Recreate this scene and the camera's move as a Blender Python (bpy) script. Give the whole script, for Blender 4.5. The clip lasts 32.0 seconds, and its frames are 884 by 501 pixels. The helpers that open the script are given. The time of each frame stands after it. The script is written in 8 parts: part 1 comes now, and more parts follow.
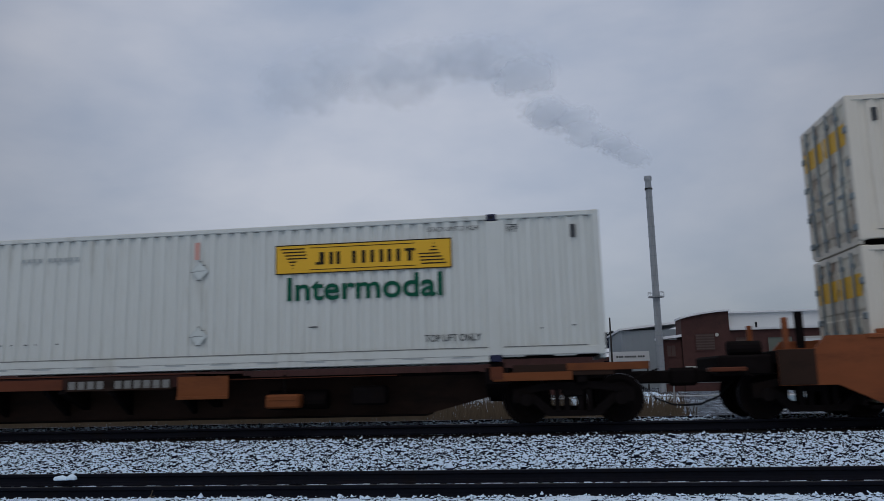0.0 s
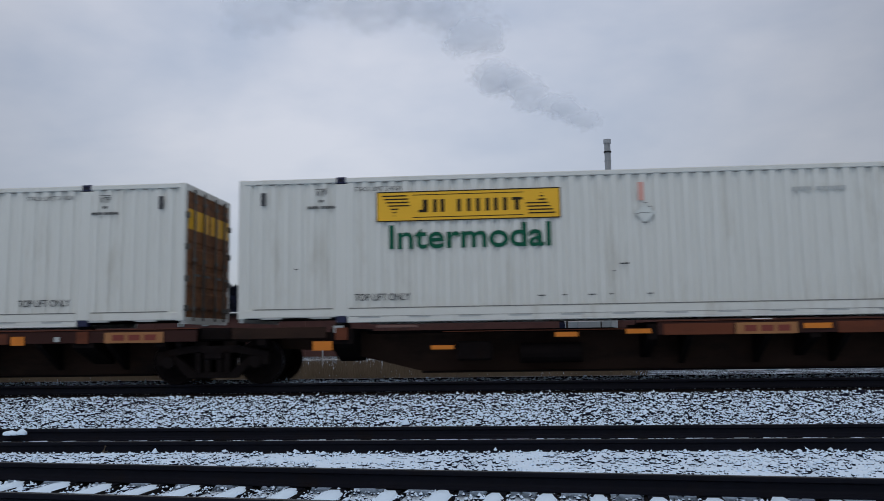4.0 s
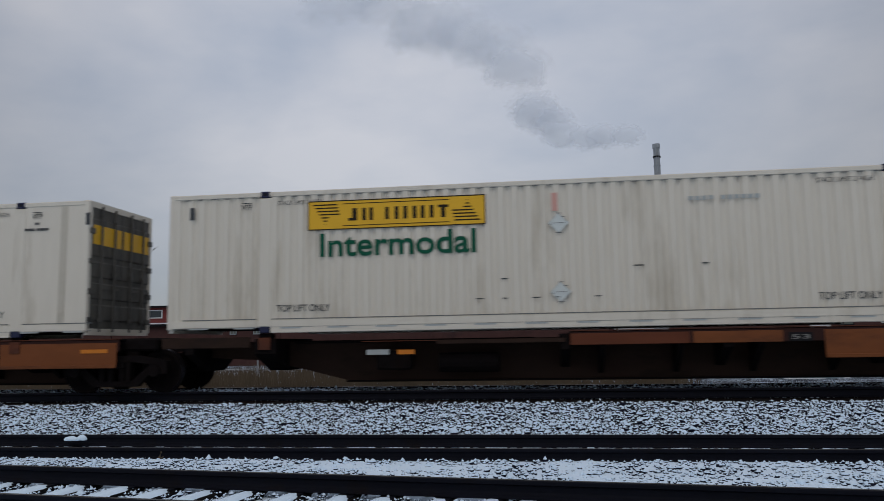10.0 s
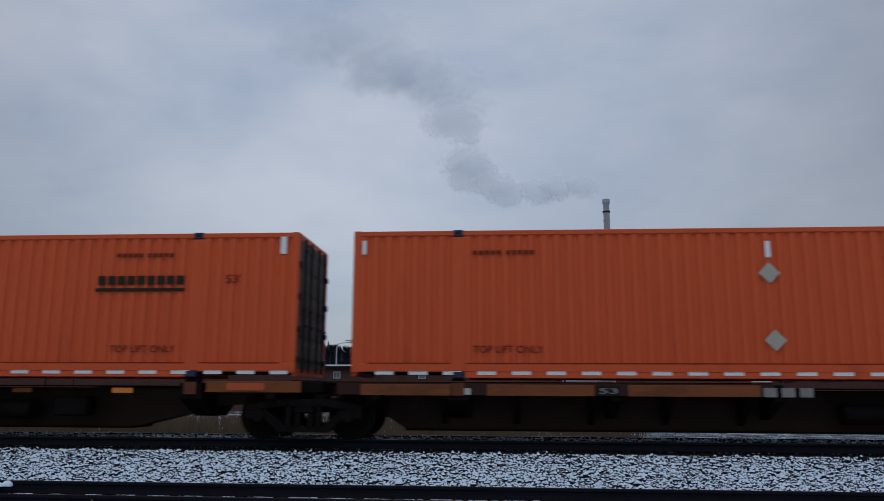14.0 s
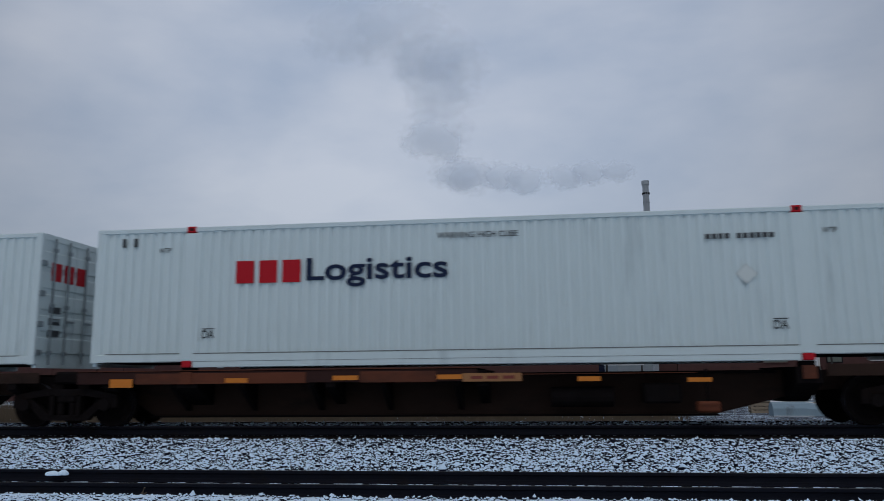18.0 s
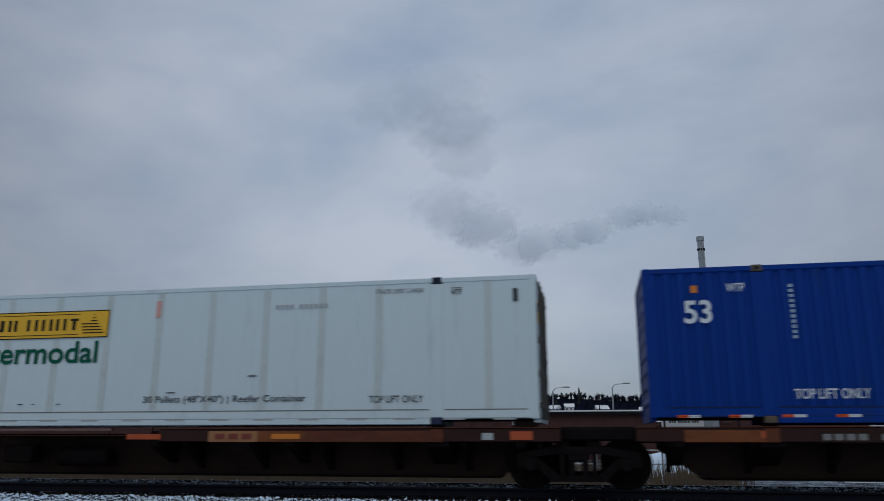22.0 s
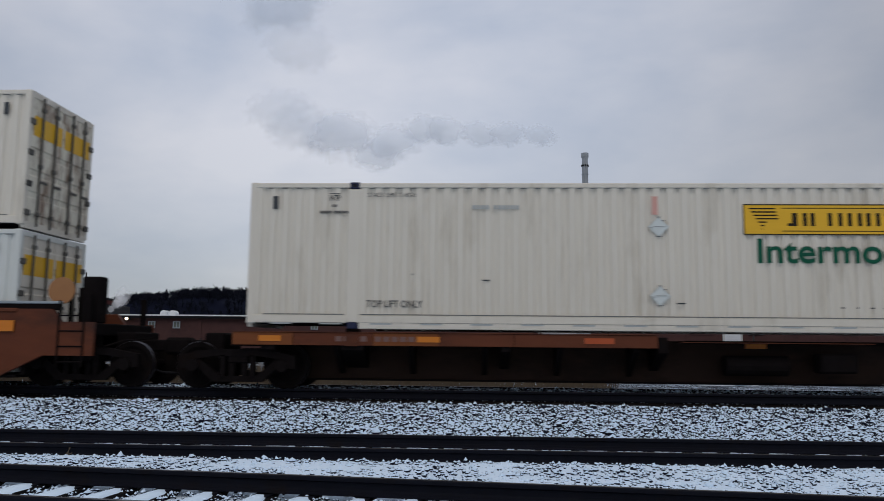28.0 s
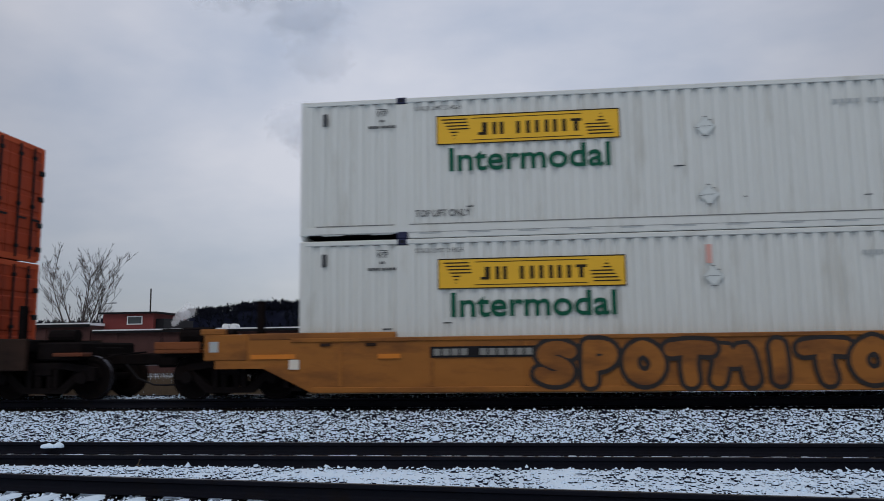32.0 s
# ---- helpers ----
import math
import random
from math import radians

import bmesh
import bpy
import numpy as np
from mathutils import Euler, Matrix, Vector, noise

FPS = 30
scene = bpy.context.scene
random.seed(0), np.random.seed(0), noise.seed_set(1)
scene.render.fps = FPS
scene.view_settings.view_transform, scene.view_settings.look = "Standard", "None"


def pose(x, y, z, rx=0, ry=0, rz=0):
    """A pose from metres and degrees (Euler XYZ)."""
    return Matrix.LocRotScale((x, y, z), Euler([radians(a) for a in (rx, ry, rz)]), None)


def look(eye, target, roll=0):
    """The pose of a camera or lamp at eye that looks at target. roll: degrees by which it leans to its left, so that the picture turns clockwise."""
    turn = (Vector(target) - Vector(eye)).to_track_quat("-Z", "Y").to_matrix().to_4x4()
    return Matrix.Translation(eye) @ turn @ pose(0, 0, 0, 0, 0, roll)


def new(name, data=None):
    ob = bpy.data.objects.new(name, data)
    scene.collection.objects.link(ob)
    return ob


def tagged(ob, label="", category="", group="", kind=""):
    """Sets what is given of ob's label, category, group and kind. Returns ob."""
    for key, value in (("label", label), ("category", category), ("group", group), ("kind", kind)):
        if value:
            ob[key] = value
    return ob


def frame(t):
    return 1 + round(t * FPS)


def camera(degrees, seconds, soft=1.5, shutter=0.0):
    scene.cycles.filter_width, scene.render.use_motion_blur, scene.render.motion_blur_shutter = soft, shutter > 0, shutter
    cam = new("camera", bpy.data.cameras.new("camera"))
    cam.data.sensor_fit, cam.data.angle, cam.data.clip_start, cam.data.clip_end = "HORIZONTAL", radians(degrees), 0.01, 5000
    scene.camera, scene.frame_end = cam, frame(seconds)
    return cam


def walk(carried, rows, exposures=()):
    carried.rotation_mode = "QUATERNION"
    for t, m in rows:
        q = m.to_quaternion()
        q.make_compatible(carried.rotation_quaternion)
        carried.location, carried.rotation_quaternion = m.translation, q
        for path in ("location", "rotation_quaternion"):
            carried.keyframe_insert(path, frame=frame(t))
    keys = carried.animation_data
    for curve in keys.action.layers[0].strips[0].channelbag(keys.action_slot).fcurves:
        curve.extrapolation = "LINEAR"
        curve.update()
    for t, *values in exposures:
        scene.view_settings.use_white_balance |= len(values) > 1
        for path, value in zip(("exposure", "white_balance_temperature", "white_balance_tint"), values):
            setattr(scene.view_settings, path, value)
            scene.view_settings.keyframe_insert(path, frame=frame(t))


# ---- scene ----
EYE = 1.393  # camera height over the rail heads of the middle track
cam = camera(60.04, 32.0, soft=0.65, shutter=0.11)


def cam_pose(yaw, pitch, roll):
    """Hand-held on one spot: only the aim changes."""
    return pose(0, 0, EYE, 90 + pitch, 0, yaw) @ pose(0, 0, 0, 0, 0, roll)


PATH = [
    (0.0, cam_pose(7.409, 9.389, -1.477)),
    (0.5, cam_pose(6.615, 8.789, -0.968)),
    (1.0, cam_pose(6.346, 6.324, -0.579)),
    (1.5, cam_pose(7.580, 6.558, -1.202)),
    (2.0, cam_pose(5.014, 7.230, -2.250)),
    (2.5, cam_pose(2.549, 8.183, -1.419)),
    (3.0, cam_pose(2.280, 7.338, -0.309)),
    (3.5, cam_pose(2.318, 7.526, 0.090)),
    (4.0, cam_pose(4.372, 6.276, -0.873)),
    (4.5, cam_pose(6.340, 6.340, -1.416)),
    (6.5, cam_pose(9.566, 6.382, -1.196)),
    (7.0, cam_pose(9.248, 7.223, -1.014)),
    (7.5, cam_pose(9.379, 6.174, -0.588)),
    (8.0, cam_pose(8.829, 5.692, -0.763)),
    (8.5, cam_pose(8.476, 6.192, -0.750)),
    (9.0, cam_pose(8.139, 6.554, -0.881)),
    (9.5, cam_pose(8.039, 7.029, -0.965)),
    (10.0, cam_pose(7.929, 6.909, -0.939)),
    (10.5, cam_pose(8.009, 6.709, -0.769)),
    (11.0, cam_pose(7.873, 6.877, -0.620)),
    (11.5, cam_pose(4.486, 7.534, 0.008)),
    (12.0, cam_pose(4.175, 8.701, 0.119)),
    (12.5, cam_pose(4.229, 9.296, 0.013)),
    (13.0, cam_pose(4.416, 9.786, 0.165)),
    (13.5, cam_pose(4.272, 10.192, 0.151)),
    (14.0, cam_pose(4.249, 10.457, 0.281)),
    (14.5, cam_pose(4.696, 10.296, 0.217)),
    (16.5, cam_pose(6.453, 9.360, -0.747)),
    (17.0, cam_pose(6.678, 9.777, -0.550)),
    (17.5, cam_pose(6.777, 9.668, -0.473)),
    (18.0, cam_pose(7.149, 9.466, -0.558)),
    (18.5, cam_pose(7.437, 10.309, -0.176)),
    (19.0, cam_pose(7.722, 10.472, -0.078)),
    (19.5, cam_pose(7.641, 10.832, -0.217)),
    (20.0, cam_pose(7.920, 11.421, -0.421)),
    (20.5, cam_pose(9.964, 13.541, -0.151)),
    (21.0, cam_pose(11.110, 15.206, 0.137)),
    (21.5, cam_pose(10.566, 13.788, 0.050)),
    (22.0, cam_pose(11.043, 13.787, -0.018)),
    (22.5, cam_pose(11.347, 13.798, 0.017)),
    (23.0, cam_pose(10.862, 13.517, 0.071)),
    (23.5, cam_pose(9.711, 13.026, 0.190)),
    (24.0, cam_pose(9.731, 12.790, 0.330)),
    (24.5, cam_pose(9.899, 13.970, 0.522)),
    (25.0, cam_pose(9.483, 11.659, 0.737)),
    (25.5, cam_pose(8.650, 11.419, 0.132)),
    (26.0, cam_pose(6.511, 11.727, -0.452)),
    (26.5, cam_pose(8.466, 9.917, -0.286)),
    (28.5, cam_pose(1.165, 6.493, 0.445)),
    (29.0, cam_pose(1.513, 6.045, -0.279)),
    (29.5, cam_pose(1.938, 6.642, -0.473)),
    (30.0, cam_pose(2.688, 6.632, -0.720)),
    (30.5, cam_pose(3.392, 6.758, -0.758)),
    (31.0, cam_pose(4.350, 5.150, -1.359)),
    (31.5, cam_pose(5.117, 6.463, -1.097)),
    (32.0, cam_pose(6.648, 7.455, -0.690)),
]
# the clip's camera keeps adjusting its brightness and white balance: seconds, stops, kelvin, tint
EXPOSURES = [
    (0.0, -0.38, 6590, 12), (1.3, -0.40, 6590, 12), (2.0, -0.04, 6700, 12), (3.0, -0.12, 6590, 12), (4.0, -0.04, 6750, 12), (8.0, -0.05, 6800, 12), (9.0, -0.11, 6900, 12), (10.5, -0.24, 7000, 12), (12.2, -0.02, 7000, 12),
    (13.0, -0.32, 6450, 10), (19.0, -0.30, 6450, 10), (20.0, -0.20, 6470, 10), (21.0, -0.40, 6380, 10), (22.0, -0.44, 6360, 9), (23.0, -0.31, 6430, 10), (25.0, -0.31, 6430, 10), (26.0, -0.45, 6330, 9),
    (28.5, 0.01, 7020, 13), (31.0, 0.02, 6980, 13), (32.0, -0.07, 6870, 13),
]
walk(cam, PATH, EXPOSURES)

# ---- light: overcast winter day, brighter sky behind the viewer ----
world = bpy.data.worlds.new("overcast_sky")
scene.world = world
world.use_nodes = True


def world_sky():
    nt = world.node_tree
    nt.nodes.clear()
    N, L = nt.nodes.new, nt.links.new
    out, bg = N("ShaderNodeOutputWorld"), N("ShaderNodeBackground")
    sky = N("ShaderNodeTexSky")
    sky.sky_type, sky.sun_disc = "NISHITA", False
    sky.sun_elevation, sky.sun_rotation = radians(58), radians(180)
    co, mp = N("ShaderNodeTexCoord"), N("ShaderNodeMapping")
    mp.inputs["Scale"].default_value = (1.0, 1.0, 2.3)
    L(co.outputs["Generated"], mp.inputs["Vector"])
    big, small = N("ShaderNodeTexNoise"), N("ShaderNodeTexNoise")
    big.inputs["Scale"].default_value, big.inputs["Detail"].default_value = 1.9, 5.0
    big.inputs["Distortion"].default_value = 0.25
    small.inputs["Scale"].default_value, small.inputs["Detail"].default_value = 6.0, 6.0
    L(mp.outputs[0], big.inputs["Vector"])
    L(mp.outputs[0], small.inputs["Vector"])
    mixf = N("ShaderNodeMath")
    mixf.operation = "MULTIPLY_ADD"
    mixf.inputs[1].default_value = 0.38
    L(small.outputs["Fac"], mixf.inputs[0])
    L(big.outputs["Fac"], mixf.inputs[2])
    ramp = N("ShaderNodeValToRGB")
    ramp.color_ramp.elements[0].position, ramp.color_ramp.elements[0].color = 0.48, (0.27, 0.325, 0.42, 1)
    ramp.color_ramp.elements[1].position, ramp.color_ramp.elements[1].color = 0.90, (0.475, 0.50, 0.555, 1)
    L(mixf.outputs[0], ramp.inputs["Fac"])
    # a little of the clear sky above the cloud shows through
    add = N("ShaderNodeMix")
    add.data_type, add.blend_type = "RGBA", "ADD"
    add.inputs["Factor"].default_value = 0.025
    L(ramp.outputs["Color"], add.inputs["A"])
    L(sky.outputs["Color"], add.inputs["B"])
    # the cloud is thinner and brighter towards the far side of the yard
    dot, glow, mul = N("ShaderNodeVectorMath"), N("ShaderNodeMapRange"), N("ShaderNodeMix")
    dot.operation = "DOT_PRODUCT"
    dot.inputs[1].default_value = (-0.122, 0.811, 0.573)
    L(co.outputs["Generated"], dot.inputs[0])
    L(dot.outputs["Value"], glow.inputs["Value"])
    glow.interpolation_type = "SMOOTHSTEP"
    glow.inputs["From Min"].default_value, glow.inputs["From Max"].default_value = 0.76, 1.0
    glow.inputs["To Min"].default_value, glow.inputs["To Max"].default_value = 0.80, 1.27
    mul.data_type, mul.blend_type = "RGBA", "MULTIPLY"
    mul.inputs["Factor"].default_value = 1.0
    L(add.outputs["Result"], mul.inputs["A"])
    L(glow.outputs[0], mul.inputs["B"])
    L(mul.outputs["Result"], bg.inputs["Color"])
    bg.inputs["Strength"].default_value = 1.0
    L(bg.outputs[0], out.inputs["Surface"])


world_sky()
sun_data = bpy.data.lights.new("sun", "SUN")
sun_data.energy, sun_data.angle, sun_data.color = 0.86, radians(40), (1.0, 0.98, 0.955)
sun = new("sun", sun_data)
sun.matrix_world = look((0, 0, 50), (0, 25, 10))

# ---- materials ----
MATS = {}


def mat(name, color, rough=0.6, metal=0.0, grain=0.0, scale=8.0, dirt=None, dirt_amount=0.0, bump=0.0, stretch=(1, 1, 1), spec=0.4, emit=0.0, vary=0.0):
    """Paint, metal or stone: colour with fine grain, blotches of a second colour, and bump."""
    if name in MATS:
        return MATS[name]
    m = bpy.data.materials.new(name)
    m.use_nodes = True
    nt = m.node_tree
    N, L = nt.nodes.new, nt.links.new
    b = nt.nodes["Principled BSDF"]
    b.inputs["Roughness"].default_value, b.inputs["Metallic"].default_value = rough, metal
    b.inputs["Specular IOR Level"].default_value = spec
    co, mp = N("ShaderNodeTexCoord"), N("ShaderNodeMapping")
    mp.inputs["Scale"].default_value = stretch
    if vary:
        inf, off = N("ShaderNodeObjectInfo"), N("ShaderNodeVectorMath")
        off.operation = "MULTIPLY_ADD"
        off.inputs[1].default_value = (37.0, 23.0, 11.0)
        L(inf.outputs["Random"], off.inputs[0])
        L(co.outputs["Object"], off.inputs[2])
        L(off.outputs[0], mp.inputs["Vector"])
    else:
        L(co.outputs["Object"], mp.inputs["Vector"])
    src = None
    if grain:
        n1, r1 = N("ShaderNodeTexNoise"), N("ShaderNodeMix")
        n1.inputs["Scale"].default_value, n1.inputs["Detail"].default_value = scale, 6.0
        r1.data_type = "RGBA"
        lo = [c * (1 - grain) for c in color]
        hi = [min(1, c * (1 + grain)) for c in color]
        r1.inputs["A"].default_value, r1.inputs["B"].default_value = (*lo, 1), (*hi, 1)
        L(mp.outputs[0], n1.inputs["Vector"])
        L(n1.outputs["Fac"], r1.inputs["Factor"])
        src = r1.outputs["Result"]
    if dirt:
        n2, cr, r2 = N("ShaderNodeTexNoise"), N("ShaderNodeValToRGB"), N("ShaderNodeMix")
        n2.inputs["Scale"].default_value, n2.inputs["Detail"].default_value = scale * 0.23, 8.0
        n2.inputs["Roughness"].default_value = 0.68
        cr.color_ramp.elements[0].position, cr.color_ramp.elements[1].position = 0.66 - 0.34 * dirt_amount, 0.86 - 0.3 * dirt_amount
        r2.data_type = "RGBA"
        r2.inputs["B"].default_value = (*dirt, 1)
        if src:
            L(src, r2.inputs["A"])
        else:
            r2.inputs["A"].default_value = (*color, 1)
        L(mp.outputs[0], n2.inputs["Vector"])
        L(n2.outputs["Fac"], cr.inputs["Fac"])
        L(cr.outputs["Color"], r2.inputs["Factor"])
        src = r2.outputs["Result"]
    if src:
        L(src, b.inputs["Base Color"])
    else:
        b.inputs["Base Color"].default_value = (*color, 1)
    if bump:
        n3, bp = N("ShaderNodeTexNoise"), N("ShaderNodeBump")
        n3.inputs["Scale"].default_value, n3.inputs["Detail"].default_value = scale * 2.2, 5.0
        bp.inputs["Strength"].default_value, bp.inputs["Distance"].default_value = bump, 0.02
        L(mp.outputs[0], n3.inputs["Vector"])
        L(n3.outputs["Fac"], bp.inputs["Height"])
        L(bp.outputs[0], b.inputs["Normal"])
    if emit:
        b.inputs["Emission Color"].default_value, b.inputs["Emission Strength"].default_value = (*color, 1), emit
    MATS[name] = m
    return m


STREAK = (2.2, 2.2, 0.35)
WHITE = mat("white_container_paint", (0.585, 0.605, 0.575), 0.5, 0, 0.05, 3, (0.40, 0.39, 0.34), 0.3, 0.02, STREAK, vary=1)
CREAM = mat("cream_container_paint", (0.645, 0.60, 0.515), 0.5, 0, 0.05, 3, (0.42, 0.37, 0.29), 0.32, 0.02, STREAK, vary=1)
COOL = mat("cool_white_container_paint", (0.555, 0.635, 0.64), 0.5, 0, 0.04, 3, (0.38, 0.44, 0.45), 0.25, 0.02, STREAK, vary=1)
BLUE = mat("bright_blue_paint", (0.001, 0.18, 0.48), 0.5, 0, 0.06, 3, (0.01, 0.10, 0.27), 0.2, 0.02, STREAK, vary=1, spec=0.1)
TEAL = mat("teal_blue_paint", (0.0006, 0.087, 0.222), 0.5, 0, 0.08, 3, (0.001, 0.057, 0.145), 0.3, 0.02, STREAK, vary=1, spec=0.1)
NAVY = mat("navy_blue_paint", (0.002, 0.021, 0.165), 0.5, 0, 0.08, 3, (0.01, 0.02, 0.08), 0.25, 0.02, STREAK, vary=1, spec=0.1)
ROYAL = mat("royal_blue_paint", (0.003, 0.033, 0.205), 0.5, 0, 0.08, 3, (0.012, 0.03, 0.11), 0.25, 0.02, STREAK, vary=1, spec=0.1)
INK = mat("dark_navy_paint", (0.005, 0.016, 0.033), 0.5, 0, 0.1, 3, (0.012, 0.016, 0.026), 0.2, 0.02, STREAK, vary=1, spec=0.1)
ORANGE = mat("orange_container_paint", (0.53, 0.086, 0.030), 0.5, 0, 0.07, 3, (0.38, 0.062, 0.026), 0.28, 0.02, STREAK, vary=1, spec=0.1)
REDOR = mat("faded_red_orange_and_shaded_end", (0.38, 0.054, 0.020), 0.5, 0, 0.12, 3, (0.15, 0.027, 0.014), 0.4, 0.02, STREAK, vary=1, spec=0.1)
GREY = mat("grey_container_paint", (0.188, 0.225, 0.24), 0.5, 0, 0.06, 3, (0.12, 0.145, 0.15), 0.3, 0.02, STREAK, vary=1)
PALE = mat("weathered_pale_blue_paint", (0.205, 0.285, 0.345), 0.55, 0, 0.06, 3, (0.11, 0.13, 0.14), 0.3, 0.03, STREAK, vary=1, spec=0.1)
RUST = mat("rusted_steel", (0.20, 0.085, 0.035), 0.8, 0.1, 0.35, 9, (0.05, 0.022, 0.014), 0.5, 0.2)
STAINED = mat("rust_stained_white_paint", (0.70, 0.66, 0.55), 0.6, 0, 0.1, 7, (0.15, 0.066, 0.032), 0.62, 0.05, (1, 2.2, 0.75), vary=1)
DIRTY = mat("grimy_door_paint", (0.36, 0.345, 0.30), 0.65, 0, 0.15, 3, (0.055, 0.042, 0.032), 0.85, 0.05, (1, 2.5, 0.7), vary=1)
BLACKEND = mat("sooty_door_steel", (0.09, 0.085, 0.075), 0.6, 0.1, 0.3, 4, (0.02, 0.02, 0.02), 0.5, 0.05, (1, 2, 0.6), vary=1)
CASTING = mat("dark_blue_casting", (0.012, 0.016, 0.05), 0.5, 0.2, 0.3, 12)
# even near-black, darker than real steel; also on the ballast shoulder strip
DARK = mat("near_black_undercarriage_steel", (0.0085, 0.0068, 0.0070), 0.9, 0, 0.4, 6, (0.012, 0.007, 0.005), 0.3, 0.1, spec=0.03)
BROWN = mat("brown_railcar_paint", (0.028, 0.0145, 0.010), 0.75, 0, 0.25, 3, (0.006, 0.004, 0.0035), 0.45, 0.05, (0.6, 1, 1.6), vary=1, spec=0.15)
BROWN2 = mat("red_brown_well_paint", (0.115, 0.032, 0.014), 0.62, 0, 0.25, 3, (0.04, 0.016, 0.011), 0.5, 0.05, (0.5, 1, 1.6), vary=1, spec=0.2)
OCHRE = mat("weathered_orange_railcar_paint", (0.175, 0.054, 0.017), 0.62, 0, 0.2, 3, (0.06, 0.022, 0.012), 0.45, 0.05, (0.6, 1, 1.6), vary=1, spec=0.2)
DRED = mat("dark_red_well_paint", (0.034, 0.0125, 0.010), 0.65, 0, 0.2, 3, (0.02, 0.009, 0.008), 0.45, 0.05, (0.5, 1, 1.6), vary=1, spec=0.15)
DULLW = mat("dull_white_stencil_paint", (0.19, 0.19, 0.18), 0.65, 0, 0.2, 9, (0.10, 0.08, 0.07), 0.3)
DIMRED = mat("faded_reddish_lettering", (0.16, 0.088, 0.075), 0.6)
YWELL = mat("yellow_orange_well_paint", (0.29, 0.108, 0.022), 0.6, 0, 0.15, 3, (0.10, 0.036, 0.014), 0.55, 0.05, (0.5, 1, 1.5), vary=1, spec=0.2)
RUSTOR = mat("rusty_orange_railcar_paint", (0.21, 0.062, 0.022), 0.62, 0, 0.25, 3, (0.07, 0.022, 0.012), 0.5, 0.05, (0.5, 1, 1.6), vary=1, spec=0.2)
TANP = mat("tan_name_panel", (0.30, 0.135, 0.05), 0.6, 0, 0.12, 3, (0.16, 0.07, 0.03), 0.3, vary=1)
REFL = mat("yellow_reflector", (0.58, 0.175, 0.011), 0.45, 0, 0.1, 6, (0.4, 0.12, 0.02), 0.25)
REFL2 = mat("orange_reflector", (0.40, 0.068, 0.014), 0.45, 0, 0.1, 6)
SIGN = mat("yellow_sign_panel", (0.72, 0.40, 0.018), 0.5, 0, 0.06, 4, (0.45, 0.28, 0.06), 0.2, vary=1)
SIGNK = mat("dark_sign_ink", (0.022, 0.018, 0.012), 0.6, spec=0.1)
GREEN = mat("dark_green_lettering", (0.004, 0.085, 0.048), 0.55, 0, 0.1, 5, spec=0.1)
LETTER = mat("dark_grey_lettering", (0.06, 0.065, 0.07), 0.6, spec=0.1)
FAINT = mat("faded_grey_lettering", (0.36, 0.39, 0.39), 0.6)
WLETTER = mat("white_lettering", (0.62, 0.66, 0.68), 0.55, 0, 0.06, 5)
WFAINT = mat("faded_white_lettering", (0.30, 0.40, 0.48), 0.6)
WORN = mat("worn_number_paint", (0.20, 0.20, 0.185), 0.6, 0, 0.15, 6)
WDULL = mat("dulled_white_lettering", (0.42, 0.50, 0.55), 0.6)
TAN = mat("worn_tan_casting", (0.34, 0.28, 0.21), 0.6, 0, 0.25, 12, (0.12, 0.08, 0.06), 0.4)
CRIMSON = mat("crimson_lettering", (0.42, 0.012, 0.02), 0.5, spec=0.1)
NAVYL = mat("navy_lettering", (0.012, 0.02, 0.05), 0.5, spec=0.1)
ORANGEL = mat("orange_red_lettering", (0.62, 0.085, 0.02), 0.5, spec=0.1)
PINK = mat("faded_red_mark", (0.60, 0.32, 0.27), 0.6)
PLACARD = mat("pale_placard", (0.57, 0.61, 0.59), 0.5, 0, 0.05, 9)
SEAM = mat("dingy_seam_paint", (0.49, 0.545, 0.53), 0.6, 0, 0.10, 9, (0.42, 0.44, 0.40), 0.4, vary=1)
BEIGESEAM = mat("dingy_beige_seam_paint", (0.50, 0.46, 0.385), 0.6, 0, 0.10, 9, (0.40, 0.36, 0.29), 0.4, vary=1)
OLDRUST = mat("dark_rusty_post", (0.085, 0.048, 0.034), 0.8, 0, 0.3, 5, (0.16, 0.12, 0.10), 0.4, 0.1, STREAK, vary=1)
# painted rail and rib shadow lines, also grime lines and placard clips
LINE = mat("dull_shadow_and_clip_line", (0.125, 0.13, 0.13), 0.7)
GHOST = mat("ghostly_grey_rim", (0.47, 0.51, 0.50), 0.6)
OLDPLAC = mat("weathered_beige_placard", (0.34, 0.32, 0.26), 0.6, 0, 0.15, 9)
DARKRED = mat("dark_red_brown_lettering", (0.13, 0.022, 0.012), 0.6, spec=0.1)
UNIT = mat("dark_cooling_unit", (0.03, 0.033, 0.045), 0.6, 0, 0.2, 4, spec=0.2)
PANELRED = mat("dull_red_lettering", (0.17, 0.03, 0.02), 0.6)
SPRAY = mat("black_spray_paint", (0.012, 0.008, 0.007), 0.6, 0, 0.3, 5)
RAIL = mat("rail_steel", (0.0055, 0.0064, 0.0115), 0.7, 0, 0.3, 10, (0.008, 0.006, 0.006), 0.3, spec=0.1)
RAILTOP = mat("worn_rail_head", (0.035, 0.035, 0.04), 0.35, 0.6, 0.3, 12)
TREAD = mat("polished_wheel_steel", (0.10, 0.10, 0.115), 0.3, 0.9, 0.2, 12)
TIE = mat("creosoted_timber", (0.009, 0.008, 0.008), 0.9, 0, 0.4, 10, bump=0.3, spec=0.1)
